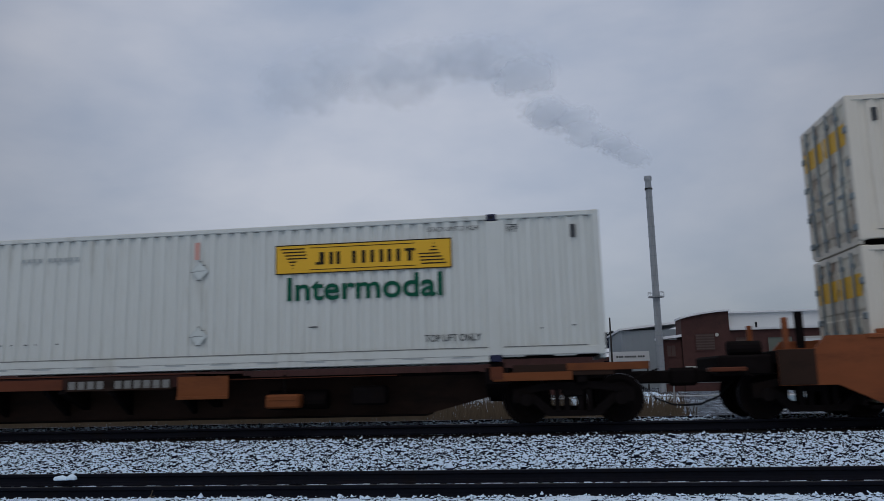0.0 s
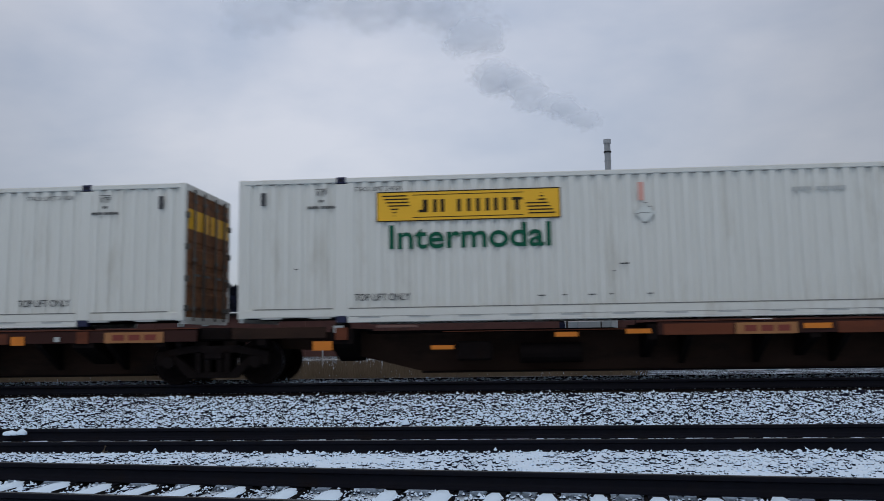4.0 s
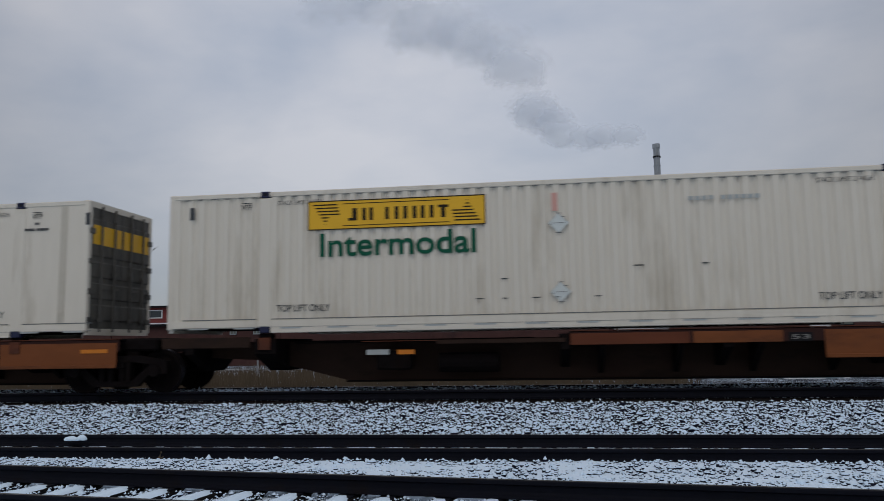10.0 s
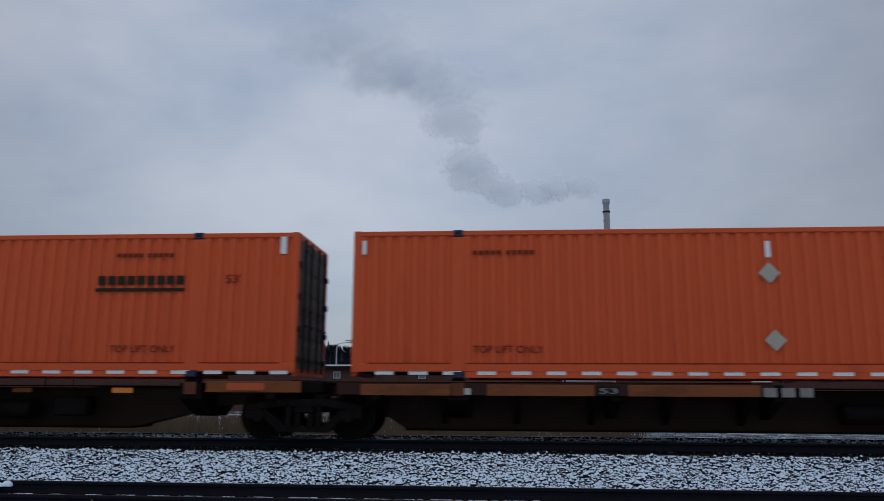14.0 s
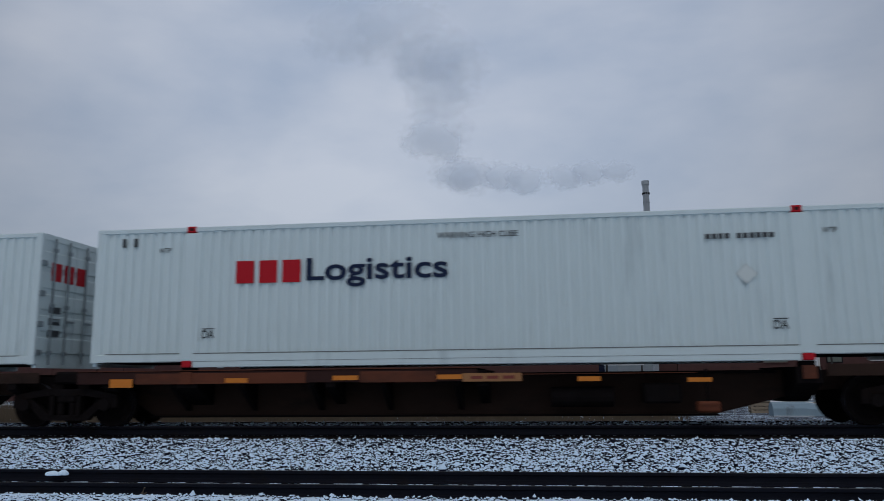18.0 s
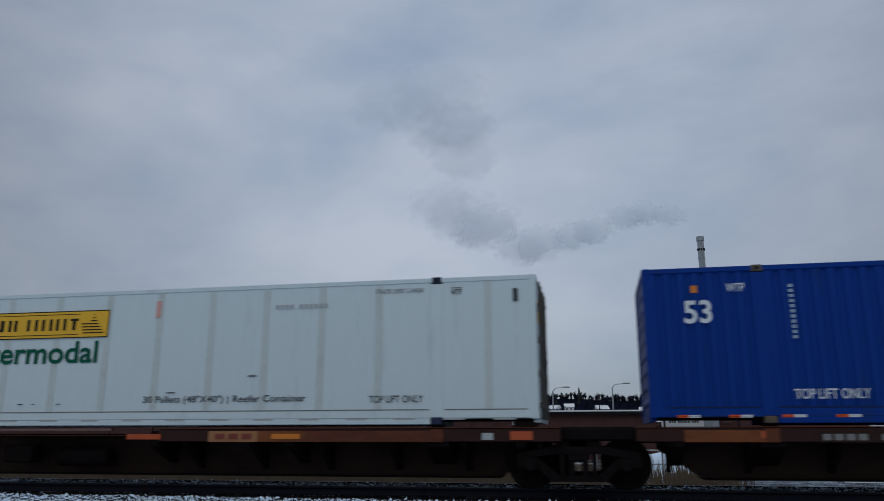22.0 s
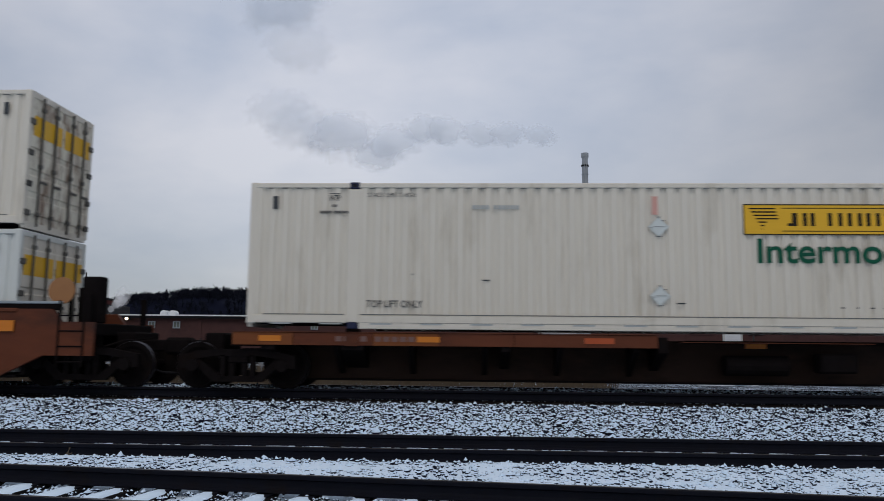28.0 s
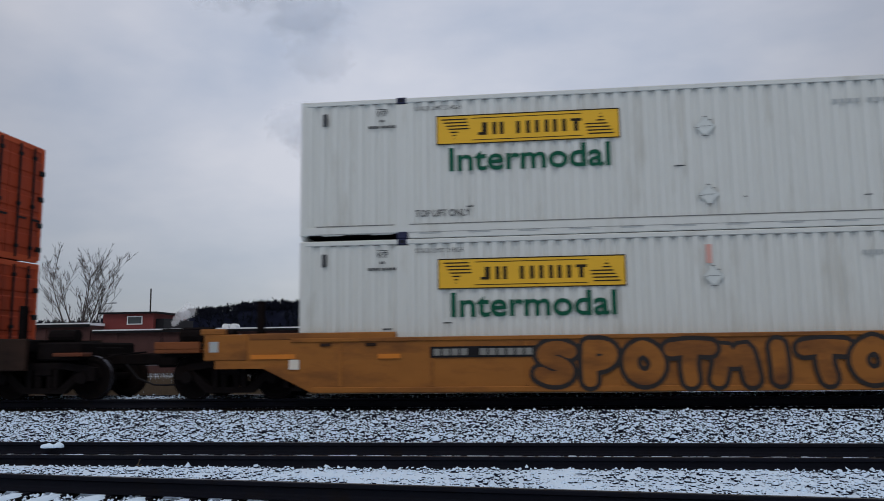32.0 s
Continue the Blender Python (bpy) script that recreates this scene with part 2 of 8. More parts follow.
BRICK = mat("red_brick_wall", (0.066, 0.027, 0.024), 0.85, 0, 0.25, 2.5, (0.03, 0.014, 0.013), 0.4, 0.1)
REDWALL = mat("red_painted_cladding", (0.14, 0.022, 0.02), 0.7, 0, 0.15, 2)
SNOWROOF = mat("snow_on_roof", (0.80, 0.83, 0.87), 0.7, 0, 0.04, 1.5)
CLAD = mat("white_metal_cladding", (0.65, 0.68, 0.70), 0.5, 0, 0.05, 1.0)
GREYCLAD = mat("grey_metal_cladding", (0.27, 0.31, 0.34), 0.5, 0, 0.08, 1.0)
WINDOW = mat("dark_window_glass", (0.035, 0.045, 0.05), 0.25, 0, 0.2, 1, spec=0.5)
FADEBRICK = mat("faded_brown_slat", (0.11, 0.075, 0.065), 0.7, 0, 0.2, 2)
LOUVRE = mat("brown_window_louvre", (0.075, 0.045, 0.04), 0.7, 0, 0.2, 2)
SHUTTER = mat("greenish_window_board", (0.12, 0.14, 0.12), 0.6, 0, 0.15, 2)
FRAME = mat("pale_window_frame", (0.5, 0.5, 0.48), 0.6)
BLACK = mat("black_trim", (0.012, 0.012, 0.014), 0.6, spec=0.1)
STACKM = mat("grey_chimney_steel", (0.33, 0.36, 0.39), 0.5, 0.1, 0.1, 0.5, (0.16, 0.17, 0.18), 0.3, 0, (1, 1, 0.3))
BARK = mat("grey_bark", (0.04, 0.034, 0.032), 0.9, 0, 0.3, 6)
WOODS = mat("bare_winter_woods", (0.014, 0.0165, 0.026), 0.95, 0, 0.5, 0.5, spec=0.0)
HILLSNOW = mat("snow_between_trees", (0.008, 0.010, 0.020), 0.9, 0, 0.5, 0.06, (0.020, 0.024, 0.038), 0.2, 0, (1, 1, 3), spec=0.0)
POLE = mat("dark_pole", (0.035, 0.032, 0.03), 0.8)
GALV = mat("galvanised_steel", (0.34, 0.36, 0.38), 0.45, 0.5, 0.1, 4)
REED = mat("dry_reed", (0.10, 0.075, 0.05), 0.9, 0, 0.4, 3)
LAMPGLOW = mat("lamp_glow", (1.0, 0.86, 0.62), 0.5, emit=9.0)


def ground_mat(name, snow_cover, speck=18.0):
    """Snow lying on dark crushed stone: stones stick out as small dark specks."""
    m = bpy.data.materials.new(name)
    m.use_nodes = True
    nt = m.node_tree
    N, L = nt.nodes.new, nt.links.new
    b = nt.nodes["Principled BSDF"]
    b.inputs["Roughness"].default_value = 0.85
    b.inputs["Specular IOR Level"].default_value = 0.2
    co = N("ShaderNodeTexCoord")
    n1, n2, vo = N("ShaderNodeTexNoise"), N("ShaderNodeTexNoise"), N("ShaderNodeTexVoronoi")
    n1.inputs["Scale"].default_value, n1.inputs["Detail"].default_value = speck, 4.0
    n2.inputs["Scale"].default_value, n2.inputs["Detail"].default_value = 1.1, 4.0
    vo.inputs["Scale"].default_value = speck * 0.8
    for n in (n1, n2, vo):
        L(co.outputs["Object"], n.inputs["Vector"])
    s1, s2 = N("ShaderNodeMath"), N("ShaderNodeMath")
    s1.operation, s2.operation = "MULTIPLY_ADD", "MULTIPLY_ADD"
    s1.inputs[1].default_value, s2.inputs[1].default_value = 0.45, -0.25
    L(n2.outputs["Fac"], s1.inputs[0])
    L(n1.outputs["Fac"], s1.inputs[2])
    L(vo.outputs["Distance"], s2.inputs[0])
    L(s1.outputs[0], s2.inputs[2])
    cr = N("ShaderNodeValToRGB")
    p = 0.70 - 0.30 * (snow_cover - 0.5)
    cr.color_ramp.elements[0].position, cr.color_ramp.elements[0].color = p - 0.035, (0.006, 0.008, 0.018, 1)
    cr.color_ramp.elements[1].position, cr.color_ramp.elements[1].color = p + 0.015, (0.69, 0.835, 0.985, 1)
    # thicker snow towards the viewer, stones barer up on the bank
    sep, cover, s3 = N("ShaderNodeSeparateXYZ"), N("ShaderNodeMapRange"), N("ShaderNodeMath")
    L(co.outputs["Object"], sep.inputs[0])
    L(sep.outputs["Y"], cover.inputs["Value"])
    cover.inputs["From Min"].default_value, cover.inputs["From Max"].default_value = 9.6, 14.6
    cover.inputs["To Min"].default_value, cover.inputs["To Max"].default_value = 0.30, -0.06
    s3.operation = "ADD"
    L(s2.outputs[0], s3.inputs[0])
    L(cover.outputs[0], s3.inputs[1])
    L(s3.outputs[0], cr.inputs["Fac"])
    L(cr.outputs["Color"], b.inputs["Base Color"])
    bp = N("ShaderNodeBump")
    bp.inputs["Strength"].default_value, bp.inputs["Distance"].default_value = 0.5, 0.03
    L(n1.outputs["Fac"], bp.inputs["Height"])
    L(bp.outputs[0], b.inputs["Normal"])
    return m


def stone_mat():
    """Crushed dark stone with snow on whatever faces up."""
    m = bpy.data.materials.new("snow_dusted_ballast_stone")
    m.use_nodes = True
    nt = m.node_tree
    N, L = nt.nodes.new, nt.links.new
    b = nt.nodes["Principled BSDF"]
    b.inputs["Roughness"].default_value = 0.85
    b.inputs["Specular IOR Level"].default_value = 0.2
    geo, sep = N("ShaderNodeNewGeometry"), N("ShaderNodeSeparateXYZ")
    L(geo.outputs["Normal"], sep.inputs[0])
    rnd, cr, mx, ns = N("ShaderNodeMath"), N("ShaderNodeValToRGB"), N("ShaderNodeMix"), N("ShaderNodeTexNoise")
    rnd.operation = "MULTIPLY_ADD"
    rnd.inputs[1].default_value = 0.55
    L(geo.outputs["Random Per Island"], rnd.inputs[0])
    # the wind has left less snow high on the bank, and left it in patches
    pos, place, bare, patch, lean, lean2 = N("ShaderNodeTexCoord"), N("ShaderNodeSeparateXYZ"), N("ShaderNodeMapRange"), N("ShaderNodeTexNoise"), N("ShaderNodeMath"), N("ShaderNodeMath")
    L(pos.outputs["Object"], place.inputs[0])
    L(place.outputs["Y"], bare.inputs["Value"])
    bare.inputs["From Min"].default_value, bare.inputs["From Max"].default_value = 12.4, 14.7
    bare.inputs["To Min"].default_value, bare.inputs["To Max"].default_value = 0.12, -0.26
    patch.inputs["Scale"].default_value, patch.inputs["Detail"].default_value = 1.6, 3.0
    L(pos.outputs["Object"], patch.inputs["Vector"])
    lean.operation, lean2.operation = "MULTIPLY_ADD", "ADD"
    lean.inputs[1].default_value = 0.5
    L(patch.outputs["Fac"], lean.inputs[0])
    L(bare.outputs[0], lean.inputs[2])
    L(lean.outputs[0], lean2.inputs[0])
    L(sep.outputs["Z"], lean2.inputs[1])
    L(lean2.outputs[0], rnd.inputs[2])
    cr.color_ramp.elements[0].position, cr.color_ramp.elements[1].position = 0.86, 0.94
    L(rnd.outputs[0], cr.inputs["Fac"])
    mx.data_type = "RGBA"
    mx.inputs["A"].default_value, mx.inputs["B"].default_value = (0.006, 0.008, 0.020, 1), (0.665, 0.83, 0.995, 1)
    L(cr.outputs["Color"], mx.inputs["Factor"])
    L(mx.outputs["Result"], b.inputs["Base Color"])
    return m


GROUND = ground_mat("snowy_ground", 0.72, 27.0)
STONE = stone_mat()
PALLET = mat("weathered_pallet_wood", (0.27, 0.22, 0.16), 0.85, 0, 0.25, 5)
SNOW = mat("fresh_snow", (0.67, 0.83, 0.995), 0.8, 0, 0.04, 6, bump=0.25)

# ---- mesh tools ----
class Geo:
    """Collects boxes, prisms and tubes into one mesh."""

    def __init__(self):
        self.v, self.f, self.smooth = [], [], False

    def add(self, verts, faces):
        k = len(self.v)
        self.v += [tuple(p) for p in verts]
        self.f += [tuple(i + k for i in f) for f in faces]
        return self

    def box(self, x0, x1, y0, y1, z0, z1):
        p = [(x, y, z) for z in (z0, z1) for y in (y0, y1) for x in (x0, x1)]
        return self.add(p, [(0, 2, 3, 1), (4, 5, 7, 6), (0, 1, 5, 4), (2, 6, 7, 3), (0, 4, 6, 2), (1, 3, 7, 5)])

    def chamfer(self, x0, x1, y0, y1, z0, z1, c=0.02):
        """A box with its long upright and lying edges cut back."""
        bm = bmesh.new()
        bmesh.ops.create_cube(bm, size=1.0, matrix=Matrix.LocRotScale(((x0 + x1) / 2, (y0 + y1) / 2, (z0 + z1) / 2), None, (x1 - x0, y1 - y0, z1 - z0)))
        bmesh.ops.bevel(bm, geom=bm.edges[:], offset=c, segments=1, affect="EDGES")
        bm.verts.index_update()
        self.add([v.co[:] for v in bm.verts], [[v.index for v in f.verts] for f in bm.faces])
        bm.free()
        return self

    def prism(self, poly, axis, a, b):
        """Extrudes a polygon along an axis. poly: (u, v) in the two other axes, in xyz order."""
        n = len(poly)
        put = {"x": lambda u, v, w: (w, u, v), "y": lambda u, v, w: (u, w, v), "z": lambda u, v, w: (u, v, w)}[axis]
        verts = [put(u, v, a) for u, v in poly] + [put(u, v, b) for u, v in poly]
        faces = [tuple(range(n))[::-1], tuple(range(n, 2 * n))] + [(i, (i + 1) % n, n + (i + 1) % n, n + i) for i in range(n)]
        return self.add(verts, faces)

    def tube(self, path, radii, n=8, caps=True):
        """A round bar along a path of points."""
        path = [Vector(p) for p in path]
        if not hasattr(radii, "__len__"):
            radii = [radii] * len(path)
        rings = []
        for i, p in enumerate(path):
            d = (path[min(i + 1, len(path) - 1)] - path[max(i - 1, 0)]).normalized()
            u = d.cross(Vector((0, 0, 1)) if abs(d.z) < 0.9 else Vector((1, 0, 0))).normalized()
            w = d.cross(u)
            rings.append([p + radii[i] * (math.cos(2 * math.pi * j / n) * u + math.sin(2 * math.pi * j / n) * w) for j in range(n)])
        verts = [q for r in rings for q in r]
        faces = [(i * n + j, i * n + (j + 1) % n, (i + 1) * n + (j + 1) % n, (i + 1) * n + j) for i in range(len(path) - 1) for j in range(n)]
        if caps:
            faces += [tuple(range(n))[::-1], tuple(range(len(verts) - n, len(verts)))]
        return self.add(verts, faces)

    def mesh(self, name="part"):
        me = bpy.data.meshes.new(name)
        me.from_pydata(self.v, [], self.f)
        if self.smooth:
            me.polygons.foreach_set("use_smooth", [True] * len(me.polygons))
        me.materials.append(None)
        me.update()
        return me


MESHES = {}


def cached(key, make):
    """One mesh for all alike parts."""
    if key not in MESHES:
        g = make()
        MESHES[key] = g.mesh(str(key if isinstance(key, str) else key[0])) if isinstance(g, Geo) else g
    return MESHES[key]


def part(name, geo, material, parent=None, label="", at=None, kind=""):
    """Links a mesh as one object under a thing or part."""
    me = geo.mesh(name) if isinstance(geo, Geo) else geo
    ob = new(name, me)
    if parent is not None:
        ob.parent = parent
    if at is not None:
        ob.matrix_basis = at
    if ob.material_slots:
        ob.material_slots[0].link = "OBJECT"
        ob.material_slots[0].material = material
    return tagged(ob, label, kind=kind)


def root(name, label, category, group="", at=None, kind=""):
    ob = new(name)
    ob.empty_display_size = 0.3
    if at is not None:
        ob.matrix_basis = at
    return tagged(ob, label, category, group, kind)


def text_mesh(s, bold=0.0):
    """Flat letters, one unit high and one unit wide in all, facing -y."""

    def make():
        cu = bpy.data.curves.new("letters", "FONT")
        cu.body, cu.offset = s, bold
        ob = bpy.data.objects.new("letters", cu)
        scene.collection.objects.link(ob)
        bpy.context.view_layer.update()
        me = bpy.data.meshes.new_from_object(ob.evaluated_get(bpy.context.evaluated_depsgraph_get()))
        bpy.data.objects.remove(ob)
        co = np.zeros(len(me.vertices) * 3)
        me.vertices.foreach_get("co", co)
        co = co.reshape(-1, 3)
        lo, hi = co.min(0), co.max(0)
        q = np.stack([(co[:, 0] - lo[0]) / (hi[0] - lo[0]), 0 * co[:, 0], (co[:, 1] - lo[1]) / (hi[1] - lo[1])], -1)
        me.vertices.foreach_set("co", q.ravel())
        me.materials.clear()
        me.materials.append(None)
        me.update()
        return me

    return cached(("text", s, bold), make)


def letters(s, x0, x1, z0, z1, y, material, parent, name="lettering", bold=0.012):
    ob = part(name, text_mesh(s, bold), material, parent)
    ob.matrix_basis = Matrix.Translation((x0, y, z0)) @ Matrix.Diagonal((x1 - x0, 1, z1 - z0, 1))
    return ob


def bars_mesh(widths, gap):
    """Plain upright bars in a row, one unit wide and high, for writing that is not spelt out."""

    def make():
        g, x = Geo(), 0.0
        total = sum(abs(w) for w in widths) + gap * (len(widths) - 1)
        for w in widths:
            if w > 0:
                g.box(x / total, (x + w) / total, -0.002, 0.002, 0, 1)
            x += abs(w) + gap
        return g

    return cached(("bars", tuple(widths), gap), make)


def bars(widths, gap, x0, x1, z0, z1, y, material, parent, name="lettering_bar"):
    ob = part(name, bars_mesh(widths, gap), material, parent, kind="stuff" if len([w for w in widths if w > 0]) > 3 else "")
    ob.matrix_basis = Matrix.Translation((x0, y, z0)) @ Matrix.Diagonal((x1 - x0, 1, z1 - z0, 1))
    return ob

# ---- ground ----
T1_Y, T1_SLOPE, T1_Z = 7.06, -0.1125, 0.03  # nearest track runs slightly askew
T2_Y, T2_Z = 11.10, 0.0
T3_Y, T3_Z = 16.14, 0.46  # the train's track, on its bank of ballast


def ground_height(x, y):
    pts = [(-80, -0.3), (3, -0.28), (5, -0.22), (12.4, -0.23), (12.9, -0.20), (14.72, 0.215), (14.95, 0.23), (15.32, 0.25), (15.45, 0.365), (16.83, 0.365), (16.97, 0.25), (17.4, 0.21), (18.2, 0.10), (20, -0.05), (40, -0.15), (200, 0.0), (3000, 0.0)]
    h = float(np.interp(y, [p[0] for p in pts], [p[1] for p in pts]))
    # deeper snow between the two near tracks buries the tie ends
    if abs(x) < 40:
        h += float(np.interp(y - (T1_Y + T1_SLOPE * x), [0.78, 0.95], [0, 0.085])) * min(1.0, max(0.0, (10.34 - y) / 0.1))
    return h


def spaced(lo, hi, step, far_lo, far_hi):
    """Even steps in the middle, growing steps beyond."""
    a, s, out = hi, step, []
    while a < far_hi:
        s *= 1.25
        a += s
        out.append(a)
    b, s, low = lo, step, []
    while b > far_lo:
        s *= 1.25
        b -= s
        low.append(b)
    return low[::-1] + list(np.arange(lo, hi + step / 2, step)) + out


def build_ground():
    xs = spaced(-26, 26, 0.16, -3500, 3500)
    ys = spaced(4.2, 19, 0.11, -90, 4000)
    v, f = [], []
    for y in ys:
        near = 4 < y < 20
        for x in xs:
            d = 0.0
            if near and abs(x) < 30:
                d = 0.022 * noise.noise((x * 1.3, y * 1.3, 0)) + 0.018 * noise.noise((x * 6, y * 6, 3))
            v.append((x, y, ground_height(x, y) + d))
    n = len(xs)
    f = [(j * n + i, j * n + i + 1, (j + 1) * n + i + 1, (j + 1) * n + i) for j in range(len(ys) - 1) for i in range(n - 1)]
    g = Geo()
    g.v, g.f, g.smooth = v, f, True
    part("ground", g, GROUND, None, "flat railway yard ground of crushed stone under thin snow", kind="structure")["category"] = "ground"


build_ground()


def stones(name, x0, x1, y0, y1, per_m2, size, seed, label, rule=None, sink=0.2, lift=0.0):
    """Loose angular stones strewn over a strip."""
    r = np.random.RandomState(seed)
    count = int((x1 - x0) * (y1 - y0) * per_m2)
    base = np.array([(1, 0, 0), (-1, 0, 0), (0, 1, 0), (0, -1, 0), (0, 0, 1), (0, 0, -1)], float)
    tri = np.array([(0, 2, 4), (2, 1, 4), (1, 3, 4), (3, 0, 4), (2, 0, 5), (1, 2, 5), (3, 1, 5), (0, 3, 5)])
    xs, ys = r.uniform(x0, x1, count), r.uniform(y0, y1, count)
    if rule is not None:
        ok = r.uniform(size=count) < rule(xs, ys)
        xs, ys = xs[ok], ys[ok]
        count = len(xs)
    zs = np.array([ground_height(x, y) for x, y in zip(xs, ys)])
    sc = size * r.lognormal(0, 0.3, count)
    ang = r.uniform(0, 6.283, (count, 3))
    V = np.repeat(base[None], count, 0) * (0.75 + 0.5 * r.uniform(size=(count, 6, 1)))
    V *= (sc[:, None] * np.stack([r.uniform(0.8, 1.3, count), r.uniform(0.7, 1.1, count), r.uniform(0.5, 0.8, count)], -1))[:, None, :]
    ca, sa = np.cos(ang), np.sin(ang)
    X, Y, Z = V[..., 0], V[..., 1], V[..., 2]
    Y, Z = Y * ca[:, :1] - Z * sa[:, :1], Y * sa[:, :1] + Z * ca[:, :1]
    X, Y = X * ca[:, 2:] - Y * sa[:, 2:], X * sa[:, 2:] + Y * ca[:, 2:]
    V = np.stack([X + xs[:, None], Y + ys[:, None], Z + (zs + lift + sink * sc)[:, None]], -1).reshape(-1, 3)
    F = (tri[None] + 6 * np.arange(count)[:, None, None]).reshape(-1, 3)
    me = bpy.data.meshes.new(name)
    me.vertices.add(len(V))
    me.vertices.foreach_set("co", V.ravel())
    me.loops.add(len(F) * 3)
    me.loops.foreach_set("vertex_index", F.ravel())
    me.polygons.add(len(F))
    me.polygons.foreach_set("loop_start", np.arange(0, len(F) * 3, 3))
    me.update(calc_edges=True)
    me.materials.append(STONE)
    return tagged(new(name, me), label, "ballast", kind="stuff")


stones("ballast_stones", -14, 12, 12.35, 14.78, 860, 0.035, 1, "dark crushed-stone ballast dusted with snow on the sloping bank", lambda x, y: np.clip(0.35 + 0.35 * (y - 12.4), 0.3, 1), 0.35)
stones("ballast_stones", -16, 14, 15.95, 16.82, 330, 0.034, 4, "snow-dusted ballast between the rails of the main track", None, 0.5, 0.03)
stones("ballast_stones", -14, 11, 7.6, 12.0, 170, 0.026, 2, "scattered dark stones poking out of snow between the tracks", lambda x, y: (y - (T1_Y + T1_SLOPE * x) > 0.85) * 1.0)
stones("ballast_stones", -9, 9, 5.4, 8.8, 230, 0.02, 3, "small snowy stones lying between the ties", lambda x, y: (abs(y - (T1_Y + T1_SLOPE * x)) < 0.68) * 1.0, 0.3, 0.042)


# ---- tracks ----
def rail_profile(s=1.0):
    half = [(0.076, 0.0), (0.076, 0.012), (0.016, 0.03), (0.009, 0.06), (0.009, 0.12), (0.036, 0.137), (0.037, 0.168), (0.03, 0.178)]
    return [(x * s, z) for x, z in half] + [(-x * s, z) for x, z in half[::-1]]


def rail_tie():
    return Geo().chamfer(-0.115, 0.115, -1.3, 1.3, -0.18, 0.0, 0.012)


def track(name, y, z, angle, length, tie_from, tie_to, pitch, label, snow):
    tr = root(name, label, "railway track", kind="structure", at=pose(0, y, z, 0, 0, math.degrees(angle)))
    for s in (-1, 1):
        r = Geo().prism([(u + s * 0.755, w - 0.178) for u, w in rail_profile()], "x", -length, length)
        part("rail", r, RAIL, tr)
        h = Geo().prism([(s * 0.755 - 0.026, 0.0005), (s * 0.755 + 0.026, 0.0005), (s * 0.755 + 0.026, 0.002), (s * 0.755 - 0.026, 0.002)], "x", -length, length)
        part("rail_head", h, RAILTOP, tr)
    tie, r = cached("tie", rail_tie), random.Random(name)
    plate = cached("tie_plate", lambda: Geo().chamfer(-0.09, 0.09, -0.17, 0.17, 0, 0.018, 0.005))
    spike = cached("rail_spike", lambda: Geo().box(-0.012, 0.012, -0.02, 0.02, 0, 0.045))
    n = int((tie_to - tie_from) / pitch)
    for i in range(n):
        x = tie_from + i * pitch + r.uniform(-0.03, 0.03)
        t = part("tie", tie, TIE, tr, at=pose(x, r.uniform(-0.05, 0.05), -0.198 + r.uniform(-0.008, 0.004), 0, 0, r.uniform(-1.2, 1.2)))
        if snow:
            w = r.uniform(0.085, 0.112)
            g = Geo()
            m = 11
            for a, b in ((-1.28, -0.86), (-0.62, 0.62), (0.86, 1.28)):
                pts = []
                for k in range(m):
                    u = a + (b - a) * k / (m - 1)
                    e = w * (1 if 0 < k < m - 1 else 0.6) * (1 + 0.16 * noise.noise((x * 3, u * 5, 1)))
                    pts.append((u, e, 0.026 + 0.012 * noise.noise((x, u * 3, 5))))
                vv = [(s * e, u, zz) for u, e, hh in pts for s, zz in ((-1, 0.0), (-0.7, hh), (0.7, hh), (1, 0.0))]
                ff = [(4 * k + j, 4 * k + 4 + j, 4 * k + 5 + j, 4 * k + 1 + j) for k in range(m - 1) for j in range(3)]
                g.add(vv, ff)
            g.smooth = True
            part("snow_cap", g, SNOW, t)
        for s in (-1, 1) if snow else ():
            part("tie_plate", plate, RAIL, t, at=pose(0, s * 0.755, 0.0))
            if snow and s < 0:
                part("spike", spike, RAIL, t, at=pose(r.uniform(-0.06, 0.06), s * 0.755 + 0.1, 0.015))
    return tr


track("track", T1_Y, T1_Z, math.atan(T1_SLOPE), 250, -8, 8, 0.52, "rusty railway track with snow lying on its dark ties", True)
track("track", T2_Y, T2_Z, 0, 250, -10.5, 9.5, 0.55, "dark railway track half buried in snowy ballast", True)
track("track", T3_Y, T3_Z, 0, 800, -16, 15, 0.55, "main railway track on a raised ballast bank", False)


def snow_lump(x, y, z, sx, sy, sz, seed):
    bm = bmesh.new()
    bmesh.ops.create_icosphere(bm, subdivisions=3, radius=1)
    for v in bm.verts:
        k = 1 + 0.25 * noise.noise(v.co * 1.7 + Vector((seed, 0, 0))) + 0.1 * noise.noise(v.co * 5)
        v.co = Vector((v.co.x * sx, v.co.y * sy, max(v.co.z, -0.3) * sz)) * k
    g = Geo()
    bm.verts.index_update()
    g.add([v.co[:] for v in bm.verts], [[v.index for v in f.verts] for f in bm.faces])
    bm.free()
    g.smooth = True
    ob = part("snow_lump", g, SNOW, None, "small lump of frozen snow lying between the rails", at=pose(x, y, z))
    return tagged(ob, category="snow lump")


snow_lump(-7.75, 11.72, -0.06, 0.13, 0.08, 0.05, 1)
snow_lump(-7.56, 11.70, -0.05, 0.08, 0.06, 0.06, 4)


